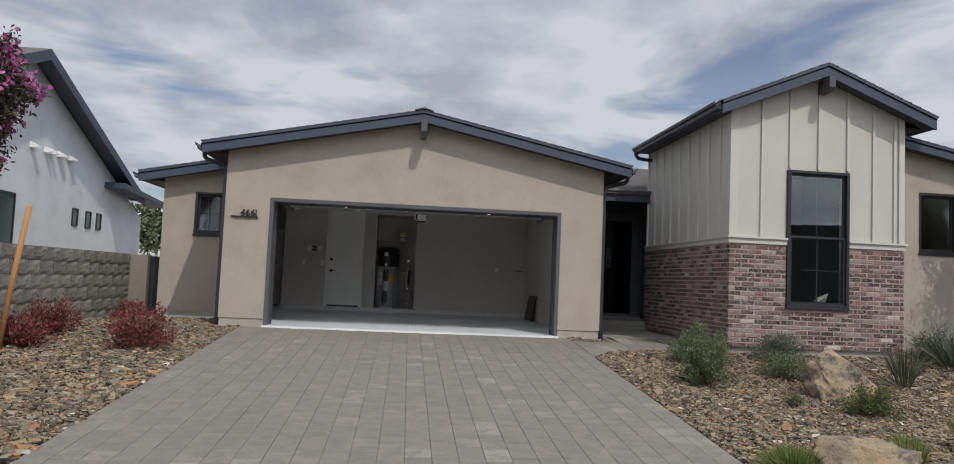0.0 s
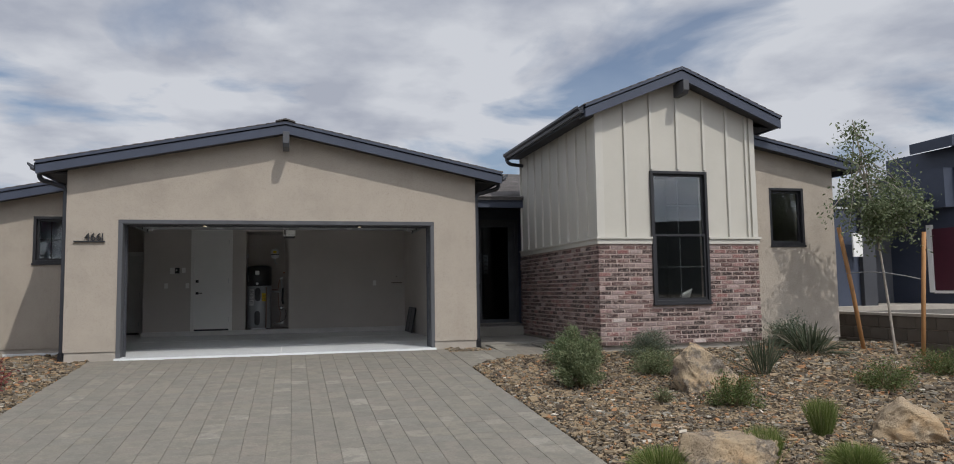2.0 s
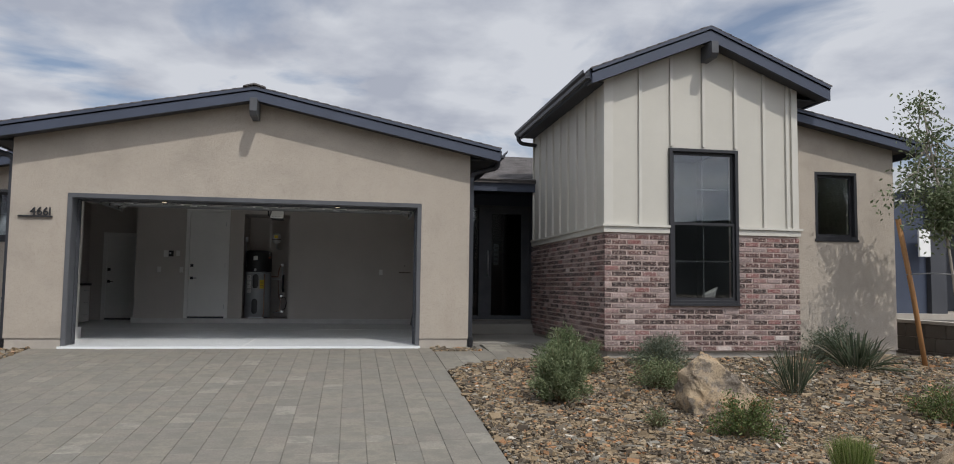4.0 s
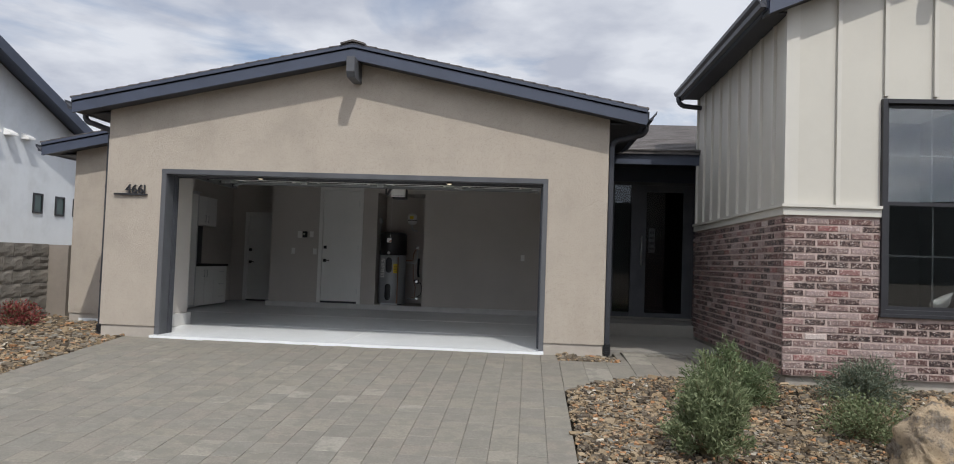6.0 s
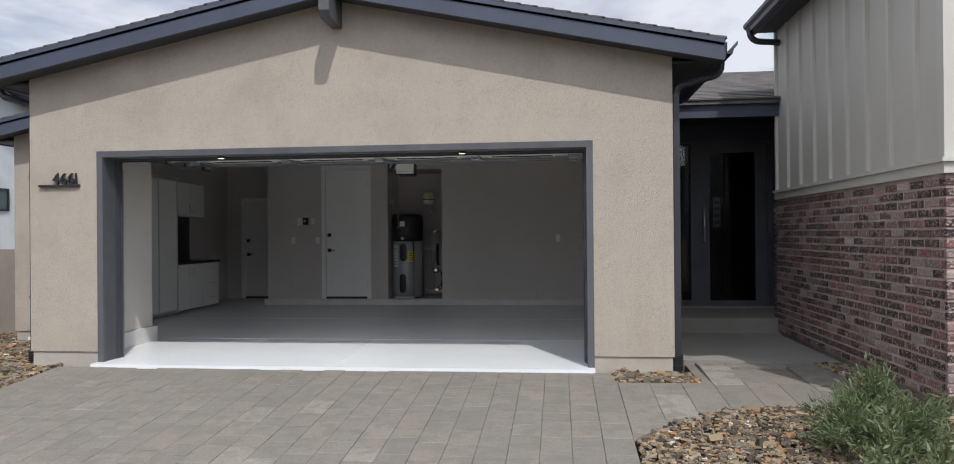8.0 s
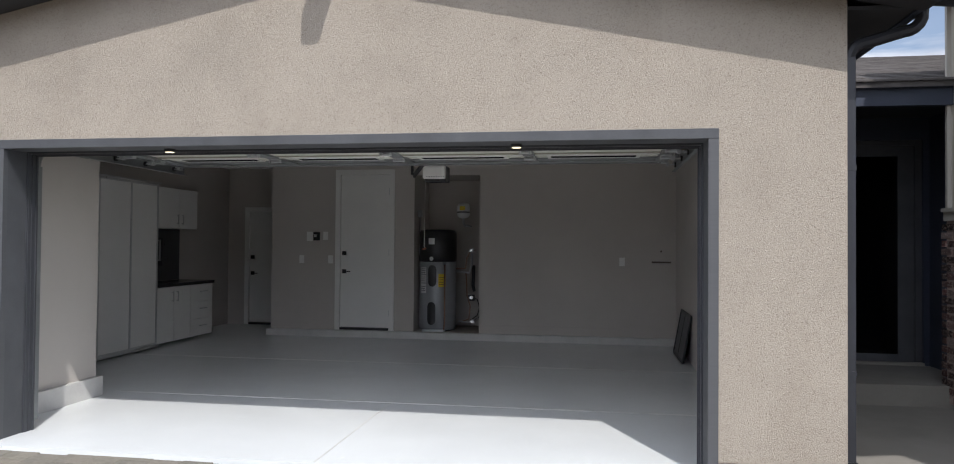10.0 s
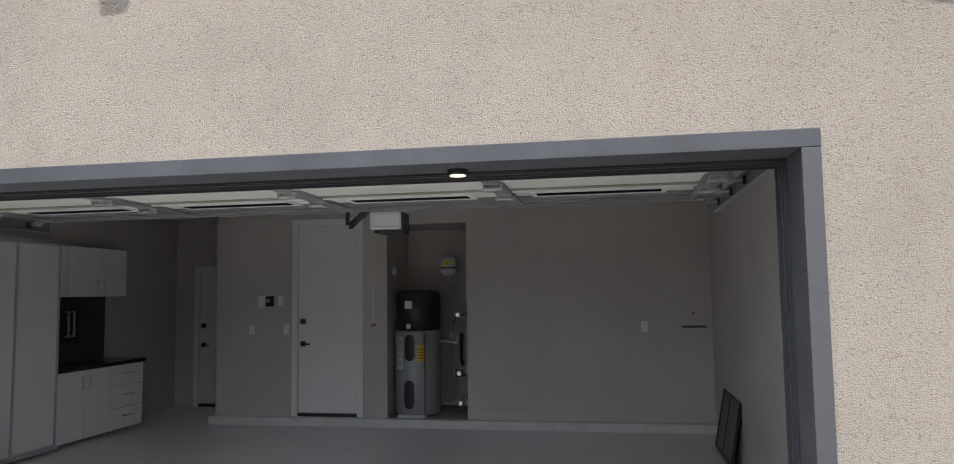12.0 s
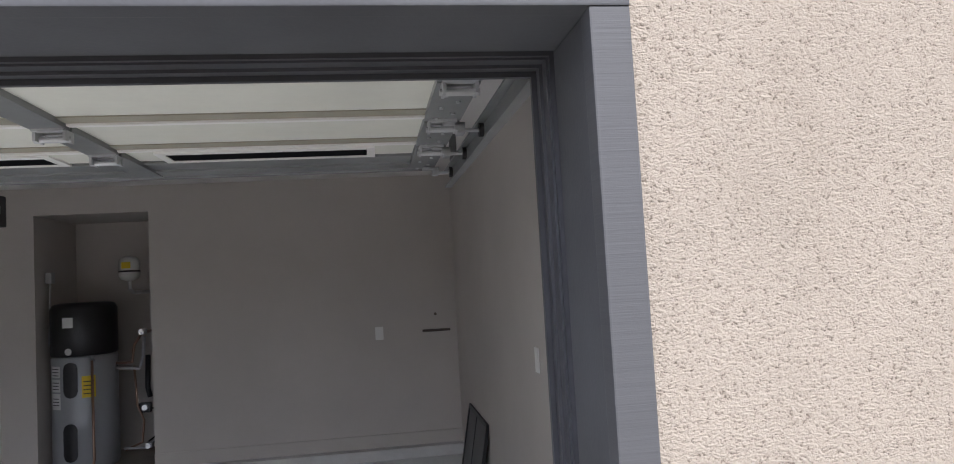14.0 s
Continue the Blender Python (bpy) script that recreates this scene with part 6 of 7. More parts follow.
def stem_mesh(lines, r0, material):
    bm = bmesh.new()
    for pts in lines:
        tube(bm, pts, r0, 4, r0 * 0.4)
    me = bpy.data.meshes.new("stem")
    bm.to_mesh(me)
    bm.free()
    me.materials.append(material)
    return me


def shrub(name, label, x, y, r, h, leaf, material, n=2600, ll=0.035, lw=0.014, spread=1.0, tips=None, seed=1, gap=0.35, low=0.12, sprigs=0):
    """Stems fan out from the base; leaves sit along them, denser outside, with an uneven outline."""
    rs = np.random.RandomState(seed)
    np.random.seed(seed)
    ob = thing(name, label, "shrub", (x, y, ground_z(x, y) - 0.02))
    stems, bases, dirs, tipp = [], [], [], []
    ns = 46
    per = n // ns
    for i in range(ns):
        a = rs.uniform(0, 2 * math.pi)
        el = math.acos(rs.uniform(0.0, 1.0) ** 0.8) * spread
        k = rs.uniform(0.72, 1.12)
        end = np.array([math.cos(a) * math.sin(el) * r * k, math.sin(a) * math.sin(el) * r * k, max(low * h, (low + (1 - low) * math.cos(el)) * h * k)])
        if i < sprigs:
            end = end * np.array([0.8, 0.8, 1.0]) + np.array([0, 0, 0.34 * h])
        st = np.array([rs.normal() * 0.04 * r, rs.normal() * 0.04 * r, 0])
        mid = (st + end) * 0.5 + np.array([0, 0, 0.12 * h])
        stems.append([st, mid, end])
        tipp.append(end)
        t = rs.uniform(gap, 1.03, per)[:, None]
        p = st * (1 - t) ** 2 + 2 * mid * t * (1 - t) + end * t ** 2 + rs.normal(size=(per, 3)) * 0.10 * r * np.array([1, 1, 0.8])
        p[:, 2] = np.maximum(p[:, 2], 0.01)
        out = (end - st) / np.linalg.norm(end - st)
        bases.append(p)
        dirs.append(out * 0.7 + rs.normal(size=(per, 3)) * 0.6 + np.array([0, 0, 0.25]))
    b, d = np.concatenate(bases), np.concatenate(dirs)
    m = len(b)
    put_mesh("stem", stem_mesh(stems, 0.006, M_STEM), ob)
    put_mesh("foliage", blade_mesh("foliage", b, d, ll * rs.uniform(0.6, 1.3, m), lw * rs.uniform(0.7, 1.2, m), material, 0.1, 0.15), ob)
    if tips:
        tp = np.array(tipp)[::5]
        q = np.repeat(tp, 6, axis=0) + rs.normal(size=(len(tp) * 6, 3)) * 0.025
        put_mesh("blossoms", blade_mesh("blossoms", q, rs.normal(size=(len(q), 3)), np.full(len(q), 0.022), np.full(len(q), 0.014), tips), ob)
    return ob


def tuft(name, label, x, y, r, h, material, n=420, w=0.006, droop=0.35, lean=0.55, seed=1, category="grass"):
    """A clump of long blades from one crown."""
    rs = np.random.RandomState(seed)
    np.random.seed(seed)
    ob = thing(name, label, category, (x, y, ground_z(x, y) - 0.015))
    a = rs.uniform(0, 2 * math.pi, n)
    e = np.abs(rs.normal(0, lean, n))
    e = np.minimum(e, 1.35)
    d = np.stack([np.cos(a) * np.sin(e), np.sin(a) * np.sin(e), np.cos(e)], 1)
    rad = rs.uniform(0, 1, n) ** 0.5 * r * 0.28
    b = np.stack([np.cos(a) * rad, np.sin(a) * rad, np.zeros(n)], 1)
    L = h * rs.uniform(0.6, 1.1, n)
    W = w * rs.uniform(0.7, 1.3, n)
    if n > 300:
        put_mesh("foliage", blade_mesh("foliage", b, d, L, W, material, droop, 0.2), ob)
        return ob
    for i in range(n):
        put_mesh("blade", blade_mesh("blade", b[i:i + 1], d[i:i + 1], L[i:i + 1], W[i:i + 1], material, droop, 0.2), ob)
    return ob


def boulder(x, y, rx, ry, h, seed, turn, label, lean=0.0, faces=(), mat=M_BOULDER):
    bm = bmesh.new()
    bmesh.ops.create_icosphere(bm, subdivisions=5, radius=1.0)
    rs = np.random.RandomState(seed)
    cuts = [(Vector(rs.normal(size=3)).normalized(), rs.uniform(0.55, 0.85)) for _ in range(16)]
    for v in bm.verts:
        p = v.co.copy()
        for nn, k in cuts:
            s = p.dot(nn) - k
            if s > 0:
                p -= nn * s * 0.85
        for nn, k in faces:
            s = p.dot(Vector(nn).normalized()) - k
            if s > 0:
                p -= Vector(nn).normalized() * s * 0.97
        p += p.normalized() * (0.09 * noise.fractal(p * 1.7 + Vector((seed, 0, 0)), 0.9, 2.0, 5) + 0.06 * noise.fractal(p * 6 + Vector((0, seed, 0)), 0.8, 2.0, 5))
        v.co = Vector((p.x * rx + lean * p.z, p.y * ry, p.z * h))
    ob = linked("boulder", bm, mat, True)
    ob.matrix_world = pose(x, y, ground_z(x, y) + h * 0.32, 0, 0, turn)
    return tagged(ob, label, "boulder", "garden boulders")


boulder(4.74, 8.0, 0.56, 0.45, 0.56, 3, 0, "large tan weathered boulder with a flat pale face", -0.08, (((0.05, -0.1, 1.0), 0.60), ((0.70, -0.15, 0.70), 0.40), ((-0.35, -0.85, 0.35), 0.48), ((-0.9, -0.1, 0.35), 0.66)))
boulder(3.05, 4.92, 0.46, 0.36, 0.30, 8, -30, "tan and brown boulder beside bright grass tufts", 0.0, (((0.1, 0.0, 1.0), 0.62), ((0.2, -0.9, 0.45), 0.5)))
boulder(5.22, 5.46, 0.44, 0.36, 0.33, 12, 25, "rounded pale tan boulder on brown gravel", 0.0, (((0.15, -0.45, 0.88), 0.46), ((-0.9, -0.2, 0.3), 0.62), ((0.75, -0.1, 0.65), 0.6)), M_BOULDER_PALE)

shrub("sage_bush", "bushy green shrub with long sprigs at the walk's edge", 3.25, 8.35, 0.315, 0.57, None, M_LEAF, 10500, 0.046, 0.012, 1.0, seed=3, gap=0.48, low=0.2, sprigs=4)
shrub("sage_bush", "rounded grey-green shrub beside the brick bay", 3.75, 9.85, 0.40, 0.52, None, M_SAGE, 9000, 0.065, 0.008, 1.0, seed=4, gap=0.45)
shrub("lavender_bush", "low grey-green sage shrub in front of the brick", 4.95, 9.85, 0.40, 0.40, None, M_LAVENDER, 5600, 0.05, 0.0085, 1.0, seed=5)
shrub("green_shrub", "low dark green shrub behind the boulder", 4.6, 9.0, 0.38, 0.36, None, M_LEAF, 3600, 0.03, 0.014, 1.0, seed=6)
shrub("flowering_shrub", "small green shrub with rusty flower tips before the boulder", 4.42, 6.95, 0.34, 0.36, None, M_DARKLEAF, 4200, 0.026, 0.011, 1.0, M_FLOWER, seed=7)
shrub("seedling", "tiny sparse green plant in the gravel", 3.82, 7.35, 0.14, 0.20, None, M_LEAF, 420, 0.03, 0.009, 0.8, seed=8)
shrub("flowering_shrub", "small green shrub with reddish tips on the gravel", 6.7, 7.3, 0.38, 0.38, None, M_DARKLEAF, 3800, 0.026, 0.012, 1.0, M_FLOWER, seed=9)
shrub("flowering_shrub", "small green shrub with reddish tips near the block wall", 8.2, 7.95, 0.38, 0.40, None, M_DARKLEAF, 3400, 0.028, 0.012, 1.0, M_FLOWER, seed=10)
shrub("lavender_bush", "rounded dark sage shrub against the stucco wing", 7.55, 10.05, 0.50, 0.50, None, M_LAVENDER, 4200, 0.05, 0.011, 1.0, seed=11)
tuft("yucca", "spiky grey-green yucca in the gravel", 5.85, 8.45, 0.30, 0.74, M_YUCCA, 130, 0.011, 0.22, 0.36, 12, "yucca")
tuft("yucca", "broad clump of arching yucca blades by the wing", 7.35, 9.45, 0.6, 0.72, M_YUCCA, 210, 0.020, 0.35, 0.75, 13, "yucca")
tuft("grass_tuft", "bright green feather grass tuft", 4.44, 5.62, 0.26, 0.38, M_GRASSBLADE, 1700, 0.0035, 0.12, 0.16, 14)
tuft("grass_tuft", "bright green feather grass tuft beside a boulder", 3.36, 4.92, 0.26, 0.40, M_GRASSBLADE, 1700, 0.0035, 0.14, 0.17, 15)
tuft("grass_tuft", "spreading bright green grass tuft", 2.58, 5.08, 0.4, 0.35, M_GRASSBLADE, 2200, 0.0036, 0.34, 0.62, 16)
tuft("grass_tuft", "spreading bright green grass tuft", 4.04, 4.75, 0.4, 0.30, M_GRASSBLADE, 2200, 0.0036, 0.32, 0.62, 17)
shrub("red_shrub", "red-leaved nandina shrub in the gravel", -3.75, 9.55, 0.46, 0.52, None, M_RED, 3200, 0.06, 0.018, 1.0, seed=18)
shrub("red_shrub", "red-leaved nandina shrub near the block wall", -5.22, 10.4, 0.42, 0.50, None, M_RED, 2800, 0.06, 0.018, 1.0, seed=19)
shrub("red_shrub", "red-leaved nandina shrub beside a wooden stake", -5.15, 9.35, 0.40, 0.42, None, M_RED, 2600, 0.06, 0.018, 1.0, seed=20)
shrub("red_shrub", "small red-leaved shrub by the gate", -4.95, 12.6, 0.30, 0.36, None, M_RED, 1600, 0.055, 0.017, 1.0, seed=21)


def stake(x, y, dx, dy, h, label):
    bm = bmesh.new()
    g = ground_z(x, y)
    tube(bm, [(x, y, g - 0.2), (x + dx * 0.5, y + dy * 0.5, g + h * 0.5), (x + dx, y + dy, g + h)], 0.033, 10)
    ob = linked("tree_stake", bm, M_STAKE, True)
    return tagged(ob, label, "stake", "tree stakes")


def noise_pick(pts):
    """Blossom sits in clusters, not evenly."""
    return np.array([noise.noise(Vector(p) * 3.0) > -0.06 for p in pts])


def tree(label, x, y, h, crown_c, crown_r, leafmat, n, ll, lw, seed, trunk_lean=(0, 0), blossom=None, r0=0.032, extra=()):
    rs = np.random.RandomState(seed)
    np.random.seed(seed)
    g = ground_z(x, y)
    ob = thing("young_tree", label, "tree", (x, y, g - 0.05))
    top = np.array([trunk_lean[0], trunk_lean[1], h])
    bm = bmesh.new()
    pts = [np.array([0, 0, 0.0]) + top * t + np.array([0.03 * math.sin(5 * t + seed), 0.03 * math.cos(4 * t), 0]) for t in np.linspace(0, 1, 9)]
    tube(bm, pts, r0, 8, 0.006)
    me = bpy.data.meshes.new("trunk")
    bm.to_mesh(me)
    bm.free()
    me.materials.append(M_BARK)
    put_mesh("trunk", me, ob, "pale slender trunk")
    bases, dirs = [], []
    for i in range(34):
        t0 = rs.uniform(0.42, 0.97)
        p0 = top * t0
        a = rs.uniform(0, 2 * math.pi)
        u = rs.normal(size=3)
        u /= np.linalg.norm(u)
        cc, cr = (crown_c, crown_r) if not extra or rs.uniform() < 0.62 else extra[rs.randint(len(extra))]
        c = np.array(cc) + u * np.array(cr) * rs.uniform(0.45, 1.05)
        if cc[2] > 2.9 and extra:
            p0 = top * rs.uniform(0.72, 0.97)
        mid = (p0 + c) / 2 + np.array([0, 0, 0.12])
        bl = bmesh.new()
        tube(bl, [p0, mid, c], 0.010, 5, 0.003)
        me = bpy.data.meshes.new("limb")
        bl.to_mesh(me)
        bl.free()
        me.materials.append(M_BARK)
        put_mesh("limb", me, ob)
        k = n // 34 if cc is crown_c else n // 70
        t = rs.uniform(0.35, 1.05, k)[:, None]
        p = p0 * (1 - t) ** 2 + 2 * mid * t * (1 - t) + c * t ** 2 + rs.normal(size=(k, 3)) * 0.085
        bases.append(p)
        dirs.append(rs.normal(size=(k, 3)) + np.array([0, 0, 0.1]))
    b, d = np.concatenate(bases), np.concatenate(dirs)
    put_mesh("crown", blade_mesh("crown", b, d, ll * rs.uniform(0.6, 1.3, len(b)), lw * rs.uniform(0.7, 1.2, len(b)), leafmat, 0.1, 0.1), ob)
    if blossom:
        q = b[noise_pick(b)] + rs.normal(size=(int(1), 3)) * 0.02
        put_mesh("blossoms", blade_mesh("blossoms", q, rs.normal(size=(len(q), 3)), np.full(len(q), 0.075), np.full(len(q), 0.06), blossom), ob)
    return ob


tree("young staked tree with pale trunk and airy green leaves", 8.95, 9.45, 3.75, (-0.05, 0.0, 2.15), (0.85, 0.6, 0.5), M_TREELEAF, 7000, 0.062, 0.028, 31, (-0.5, 0.1), None, 0.023, [((-0.5, 0.05, 3.25), (0.38, 0.3, 0.5)), ((1.0, -0.1, 2.7), (0.45, 0.3, 0.25)), ((-1.05, 0.1, 2.45), (0.4, 0.3, 0.4)), ((-0.45, 0.05, 3.3), (0.35, 0.3, 0.5))])
stake(8.62, 9.75, -0.38, 0.0, 1.95, "brown lodgepole stake leaning beside the young tree")
stake(9.15, 9.2, 0.22, 0.05, 1.95, "brown lodgepole stake on the other side of the young tree")
wire = thing("tree_tie", "grey rubber tie between stakes and trunk", "tree tie", (8.8, 9.5, 1.9))
part("tie", tube(bmesh.new(), [(8.34, 9.75, 1.78), (8.6, 9.6, 1.80), (8.80, 9.45, 1.78), (9.05, 9.3, 1.72), (9.3, 9.24, 1.66)], 0.008, 6), M_WIRE, wire)
tree("pink flowering young tree with dark leaves", -5.42, 8.85, 3.7, (-0.18, 0.15, 2.95), (0.55, 0.6, 0.95), M_PLUMLEAF, 9000, 0.07, 0.032, 41, (-0.05, 0.1), M_PINK)
stake(-5.20, 8.98, 0.22, 0.05, 1.75, "brown wooden stake beside the pink tree")
tree("green tree far behind the side gate", -9.2, 26.5, 3.2, (0.0, 0.0, 2.3), (1.6, 1.2, 0.9), M_TREELEAF, 5000, 0.16, 0.09, 51, (0, 0), None, 0.08)


# ---- gravel ----
def gravel(name, label, x0, x1, y0, y1, per_m2, size, keep, seed, lift=0.0):
    rs = np.random.RandomState(seed)
    n = int((x1 - x0) * (y1 - y0) * per_m2)
    P = np.stack([rs.uniform(x0, x1, n), rs.uniform(y0, y1, n)], 1)
    ok = np.array([keep(a, b) for a, b in P])
    P = P[ok]
    n = len(P)
    Z = np.array([ground_z(a, b) for a, b in P])
    cube = np.array([(-1, -1, -1), (1, -1, -1), (1, 1, -1), (-1, 1, -1), (-1, -1, 1), (1, -1, 1), (1, 1, 1), (-1, 1, 1)], float) * 0.5
    s = size * rs.lognormal(0, 0.35, n)
    dims = np.stack([s * rs.uniform(0.95, 2.0, n), s * rs.uniform(0.6, 1.05, n), s * rs.uniform(0.45, 0.85, n)], 1)
    v = cube[None] * (1 + rs.uniform(-0.32, 0.32, (n, 8, 1))) + rs.uniform(-0.13, 0.13, (n, 8, 3))
    v = v * dims[:, None, :]
    ax, az = rs.normal(0, 0.7, n), rs.uniform(0, 2 * math.pi, n)
    c, q = np.cos(ax)[:, None], np.sin(ax)[:, None]
    v = np.stack([v[..., 0], v[..., 1] * c - v[..., 2] * q, v[..., 1] * q + v[..., 2] * c], -1)
    c, q = np.cos(az)[:, None], np.sin(az)[:, None]
    v = np.stack([v[..., 0] * c - v[..., 1] * q, v[..., 0] * q + v[..., 1] * c, v[..., 2]], -1)
    v += np.concatenate([P, (Z - 0.016 + lift + rs.uniform(-0.010, 0.026, n))[:, None]], 1)[:, None, :]
    k = np.arange(n)[:, None] * 8
    quads = np.array([(3, 2, 1, 0), (4, 5, 6, 7), (0, 1, 5, 4), (1, 2, 6, 5), (2, 3, 7, 6), (3, 0, 4, 7)])
    f = np.concatenate([k + qd[None] for qd in quads], axis=1).reshape(-1, 4)
    me = bpy.data.meshes.new(name)
    me.from_pydata(v.reshape(-1, 3).tolist(), [], f.tolist())
    me.materials.append(M_STONE)
    return tagged(new(name, me), label, "gravel", "", "stuff")


def right_bed(x, y):
    if x < 2.32 or y > (10.30 if 4.38 < x < 7.18 else 10.58 if x > 7.18 else 99):
        return False
    if x < 4.4 and y > walk_edge(x) - 0.01:
        return False
    return True


gravel("gravel_near", "brown and tan crushed rock of the garden bed", 2.3, 6.0, 4.0, 10.9, 2900, 0.0195, right_bed, 5)
gravel("gravel_far", "brown and tan crushed rock by the block wall", 6.0, 9.85, 4.0, 10.6, 1500, 0.025, right_bed, 6)
gravel("gravel_west", "brown and tan crushed rock beside the driveway", -5.55, -2.98, 5.5, 14.0, 1500, 0.025, lambda x, y: not (x > -3.0 or (x > -3.38 and y > 11.82) or (x > -4.88 and y > 13.5)), 7)
gravel("gravel_street", "brown and tan crushed rock towards the street", 2.32, 9.85, -2.0, 4.0, 450, 0.042, lambda x, y: True, 15)
gravel("gravel_street_west", "brown and tan crushed rock beside the lower driveway", -5.55, -3.0, -2.0, 5.5, 450, 0.042, lambda x, y: True, 16)
gravel("gravel_island", "small patch of crushed rock beside the garage corner", 2.30, 2.98, 11.42, 11.83, 2400, 0.025, lambda x, y: True, 8)

gravel("gravel_strip", "narrow strip of crushed rock between walk and brick wall", 4.14, 4.40, 10.75, 12.18, 2600, 0.022, lambda x, y: x > 4.14 + 0.07 * math.sin(y * 5), 9, 0.022)


# ---- pavers ----
TILT_Y = math.degrees(math.atan(0.072))


def paver_mesh(w, L, t=0.03, g=0.0024, ch=0.003, cy=0.0065):
    v = []
    for z, i in ((-t, 0), (-ch, 0), (0, ch)):
        j = i and cy
        v += [(g / 2 + i, g / 2 + j, z), (w - g / 2 - i, g / 2 + j, z), (w - g / 2 - i, L - g / 2 - j, z), (g / 2 + i, L - g / 2 - j, z)]
    f = [(8, 9, 10, 11)]
    for a in (0, 4):
        f += [(a + k, a + (k + 1) % 4, a + 4 + (k + 1) % 4, a + 4 + k) for k in range(4)]
    return v, f


def pave_drive():
    rs = random.Random(11)
    shared = {}
    jv, jf = [], []
    cols, w = 26, 5.3 / 26
    for c in range(cols):
        x = -3.0 + c * w
        y = -5.9 - rs.uniform(0, 0.09)
        while y < 11.70:
            L = rs.choice((0.205, 0.205, 0.205, 0.307, 0.307)) if 0 < c < cols - 1 else 0.307
            L = min(L, 11.72 - y)
            if L < 0.05:
                break
            lift = rs.uniform(-0.0015, 0.0015)
            if 9.05 < y:
                key = round(L, 3)
                if key not in shared:
                    me = bpy.data.meshes.new("paver")
                    v, f = paver_mesh(w, L)
                    me.from_pydata(v, [], f)
                    me.materials.append(M_PAVER)
                    shared[key] = me
                o = new("paver", shared[key])
                o.matrix_world = pose(x, y, ground_z(0, y) + lift, TILT_Y, 0, 0)
                o.parent = driveway
            else:
                v, f = paver_mesh(w, L)
                b = len(jv)
                jv.extend((x + p[0], y + p[1], ground_z(0, y + p[1]) + p[2] + lift) for p in v)
                jf.extend(tuple(b + i for i in q) for q in f)
            y += L
    me = arrays_mesh("pavers", jv, jf, M_PAVER_I)
    o = new("pavers", me)
    o.parent = driveway
    tagged(o, kind="stuff")


pave_drive()


def pave_walk():
    """Long slabs laid side by side, cut along the curved edge."""
    rs = random.Random(12)
    w = 0.26
    for c in range(8):
        x = 2.30 + c * w
        y = walk_edge(x + w / 2) - 0.03
        first = True
        while y < 12.19:
            L = rs.choice((0.42, 0.62, 0.62)) if first else 0.62
            first = False
            end = 11.40 if x < 2.95 else 12.195
            L = min(L, end - y)
            if L < 0.06:
                break
            v, f = paver_mesh(w, L)
            o = new("paver", arrays_mesh("paver", v, f, M_PAVER))
            o.matrix_world = pose(x, y, min(0.672, ground_z(0, y)) + rs.uniform(0.006, 0.009), TILT_Y if y < 11.4 else 0.4, 0, 0)
            o.parent = walkway
            y += L


pave_walk()


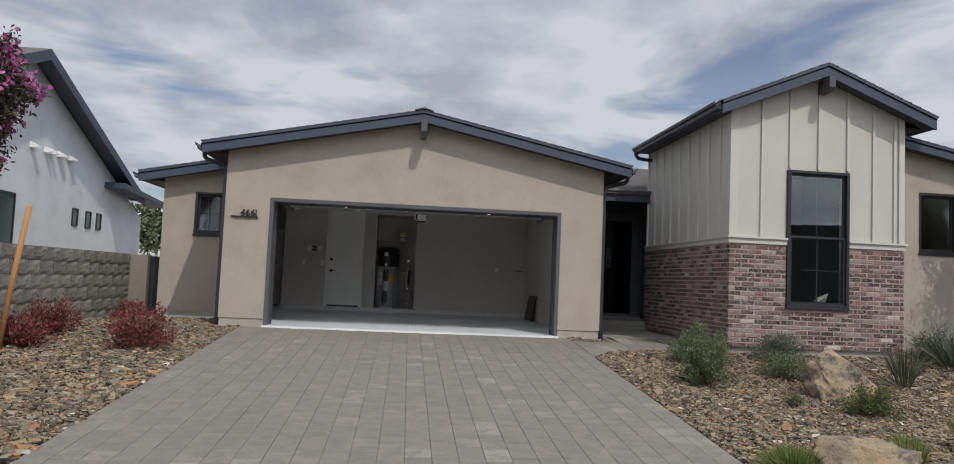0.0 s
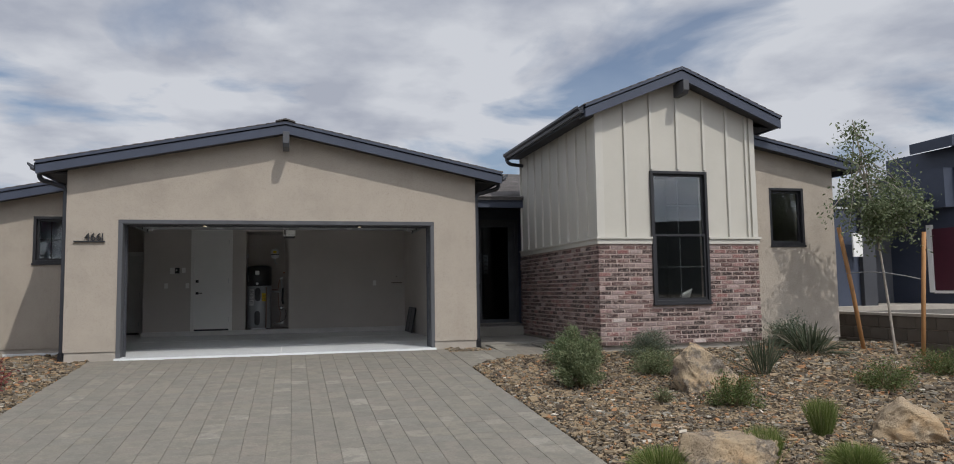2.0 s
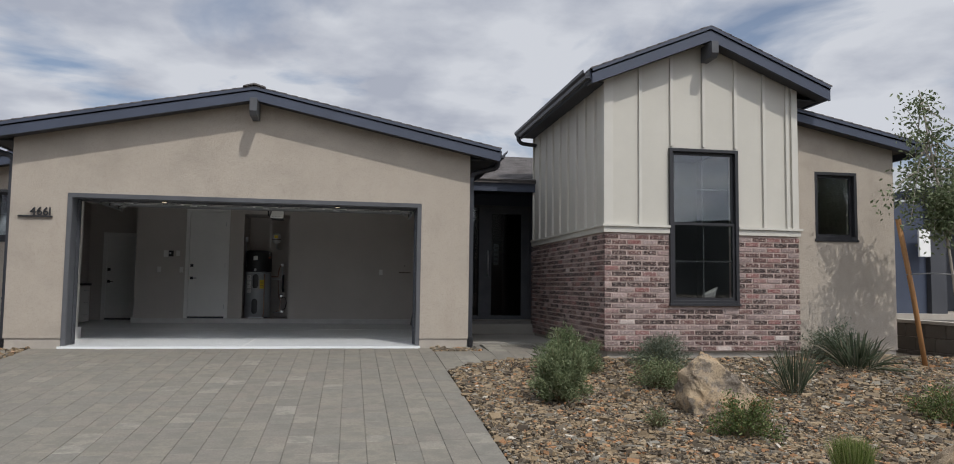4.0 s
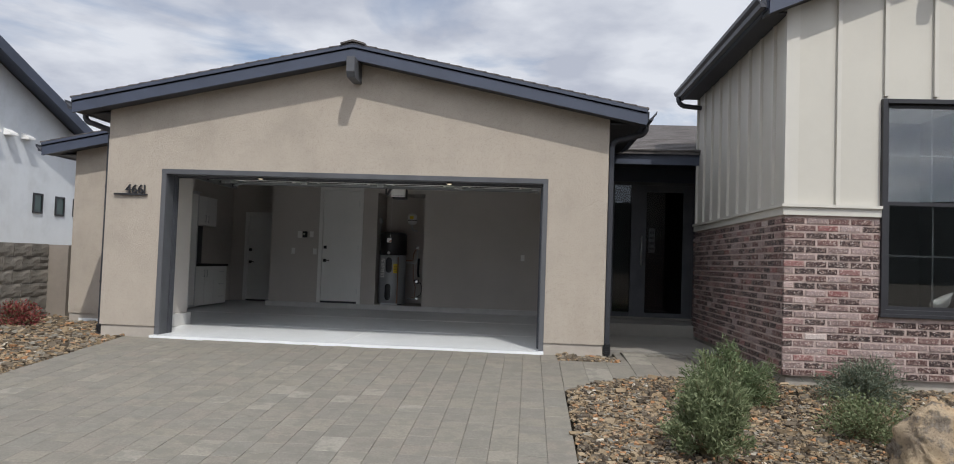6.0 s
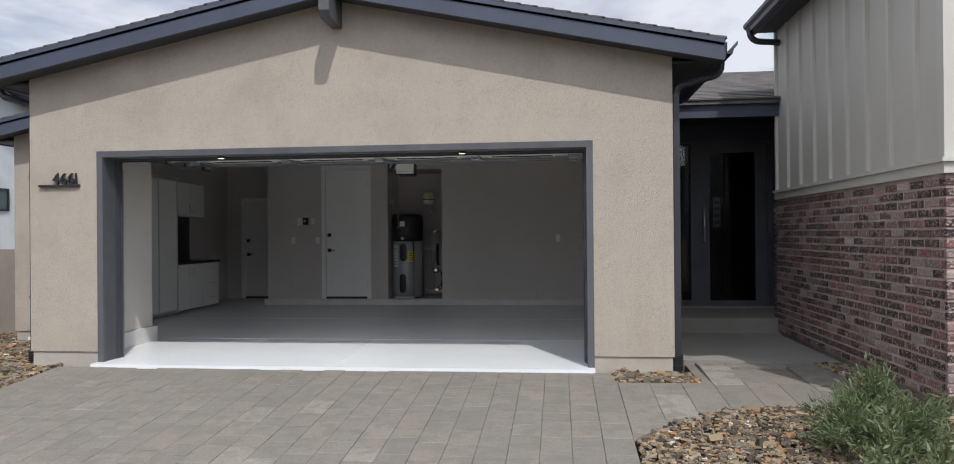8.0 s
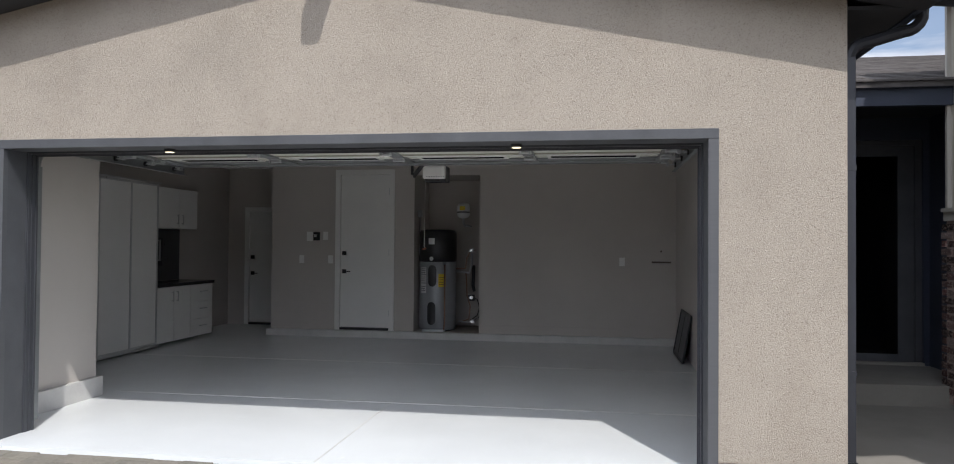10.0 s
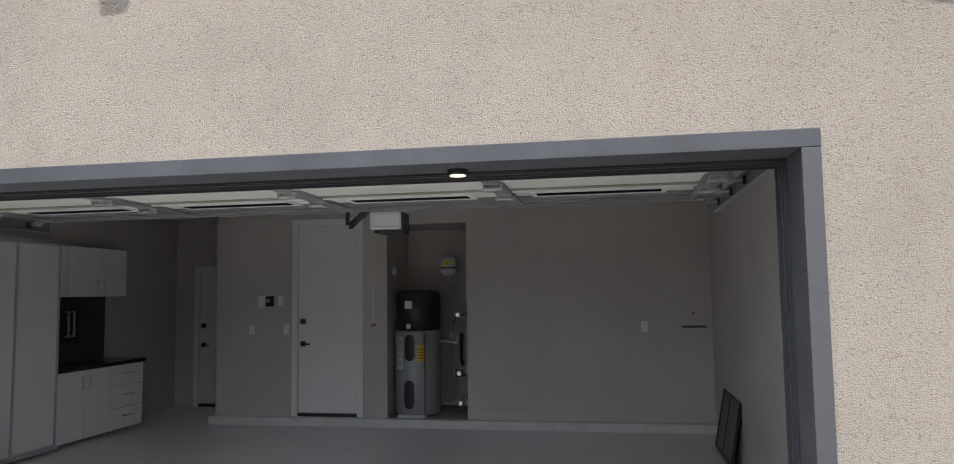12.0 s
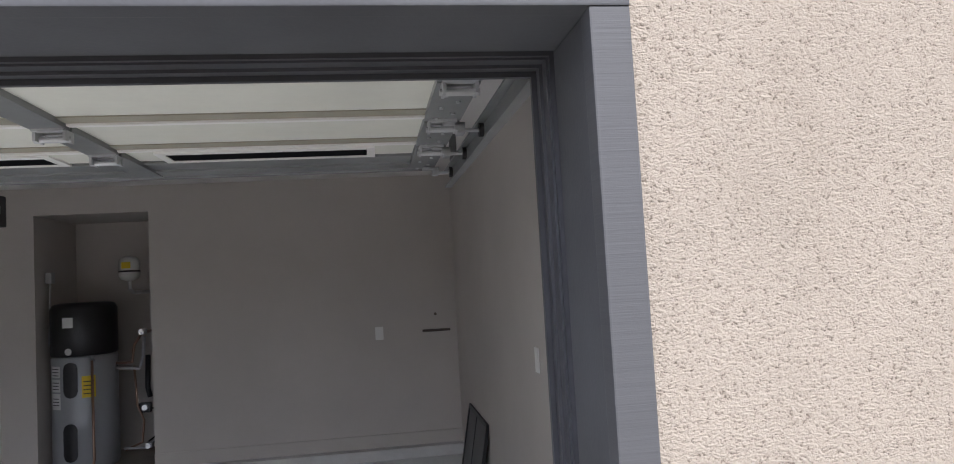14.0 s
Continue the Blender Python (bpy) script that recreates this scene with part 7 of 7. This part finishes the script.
# ---- bricks ----
def brick_mesh(L, h, d, chip, horizontal_x):
    """A tumbled brick with chamfered, slightly uneven front edges; the front faces -y or -x."""
    rs = random.Random(int(L * 1000) + int(chip * 10000))
    e = 0.005
    v = []
    for dep, i in ((d, 0.0), (e, 0.0), (0.0, e)):
        for (a, b) in ((0, 0), (1, 0), (1, 1), (0, 1)):
            jx, jz = rs.uniform(-chip, chip), rs.uniform(-chip, chip)
            u = (i if a == 0 else L - i) + (jx if i else 0)
            z = (i if b == 0 else h - i) + (jz if i else 0)
            v.append((u, dep, z) if horizontal_x else (dep, L - u, z))
    f = [(8, 9, 10, 11)]
    for a in (0, 4):
        f += [(a + k, a + (k + 1) % 4, a + 4 + (k + 1) % 4, a + 4 + k) for k in range(4)]
    return arrays_mesh("brick", v, f, M_BRICK)


def lay_bricks():
    rs = random.Random(5)
    rows, z0, z1 = 22, 0.742, 2.273
    ch = (z1 - z0) / rows
    bh, joint, full = ch - 0.0165, 0.016, 0.194
    cache = {}

    def brick(L, hx, kind):
        key = (round(L, 2), hx, kind)
        if key not in cache:
            cache[key] = brick_mesh(key[0], bh, 0.03, (0.0015, 0.003, 0.0045)[kind], hx)
        return cache[key]

    for r in range(rows):
        z = z0 + r * ch
        # front
        x = BX0 + (0.0 if r % 2 else -0.105)
        while x < BX1 - 0.03:
            a, b = max(x, BX0), min(x + full, BX1)
            x += full + joint
            spans = [(a, b)]
            if z + bh > NZ0 - 0.03:
                spans = [(p, q) for p, q in ((a, min(b, NX0 - 0.004)), (max(a, NX1 + 0.004), b)) if q - p > 0.03]
            for p, q in spans:
                if q - p < 0.03:
                    continue
                o = new("brick", brick(q - p, True, rs.randrange(3)))
                o.location = (p, BY + rs.uniform(-0.003, 0.003), z + rs.uniform(-0.0015, 0.0015))
                o.parent = wall_bay_front
        # side, running back to the porch
        y = BY + (0.105 if r % 2 else 0.21)
        if r % 2:
            o = new("brick", brick(0.094, False, 0))
            o.location = (BX0 + 0.001, BY + 0.004, z)
            o.parent = wall_bay_side
        else:
            o = new("brick", brick(0.194, False, 0))
            o.location = (BX0 + 0.001, BY + 0.004, z)
            o.parent = wall_bay_side
        while y < 14.28:
            L = min(full, 14.29 - y)
            if L > 0.03:
                o = new("brick", brick(L, False, rs.randrange(3)))
                o.location = (BX0 + rs.uniform(-0.003, 0.003), y, z + rs.uniform(-0.0015, 0.0015))
                o.parent = wall_bay_side
            y += full + joint


lay_bricks()
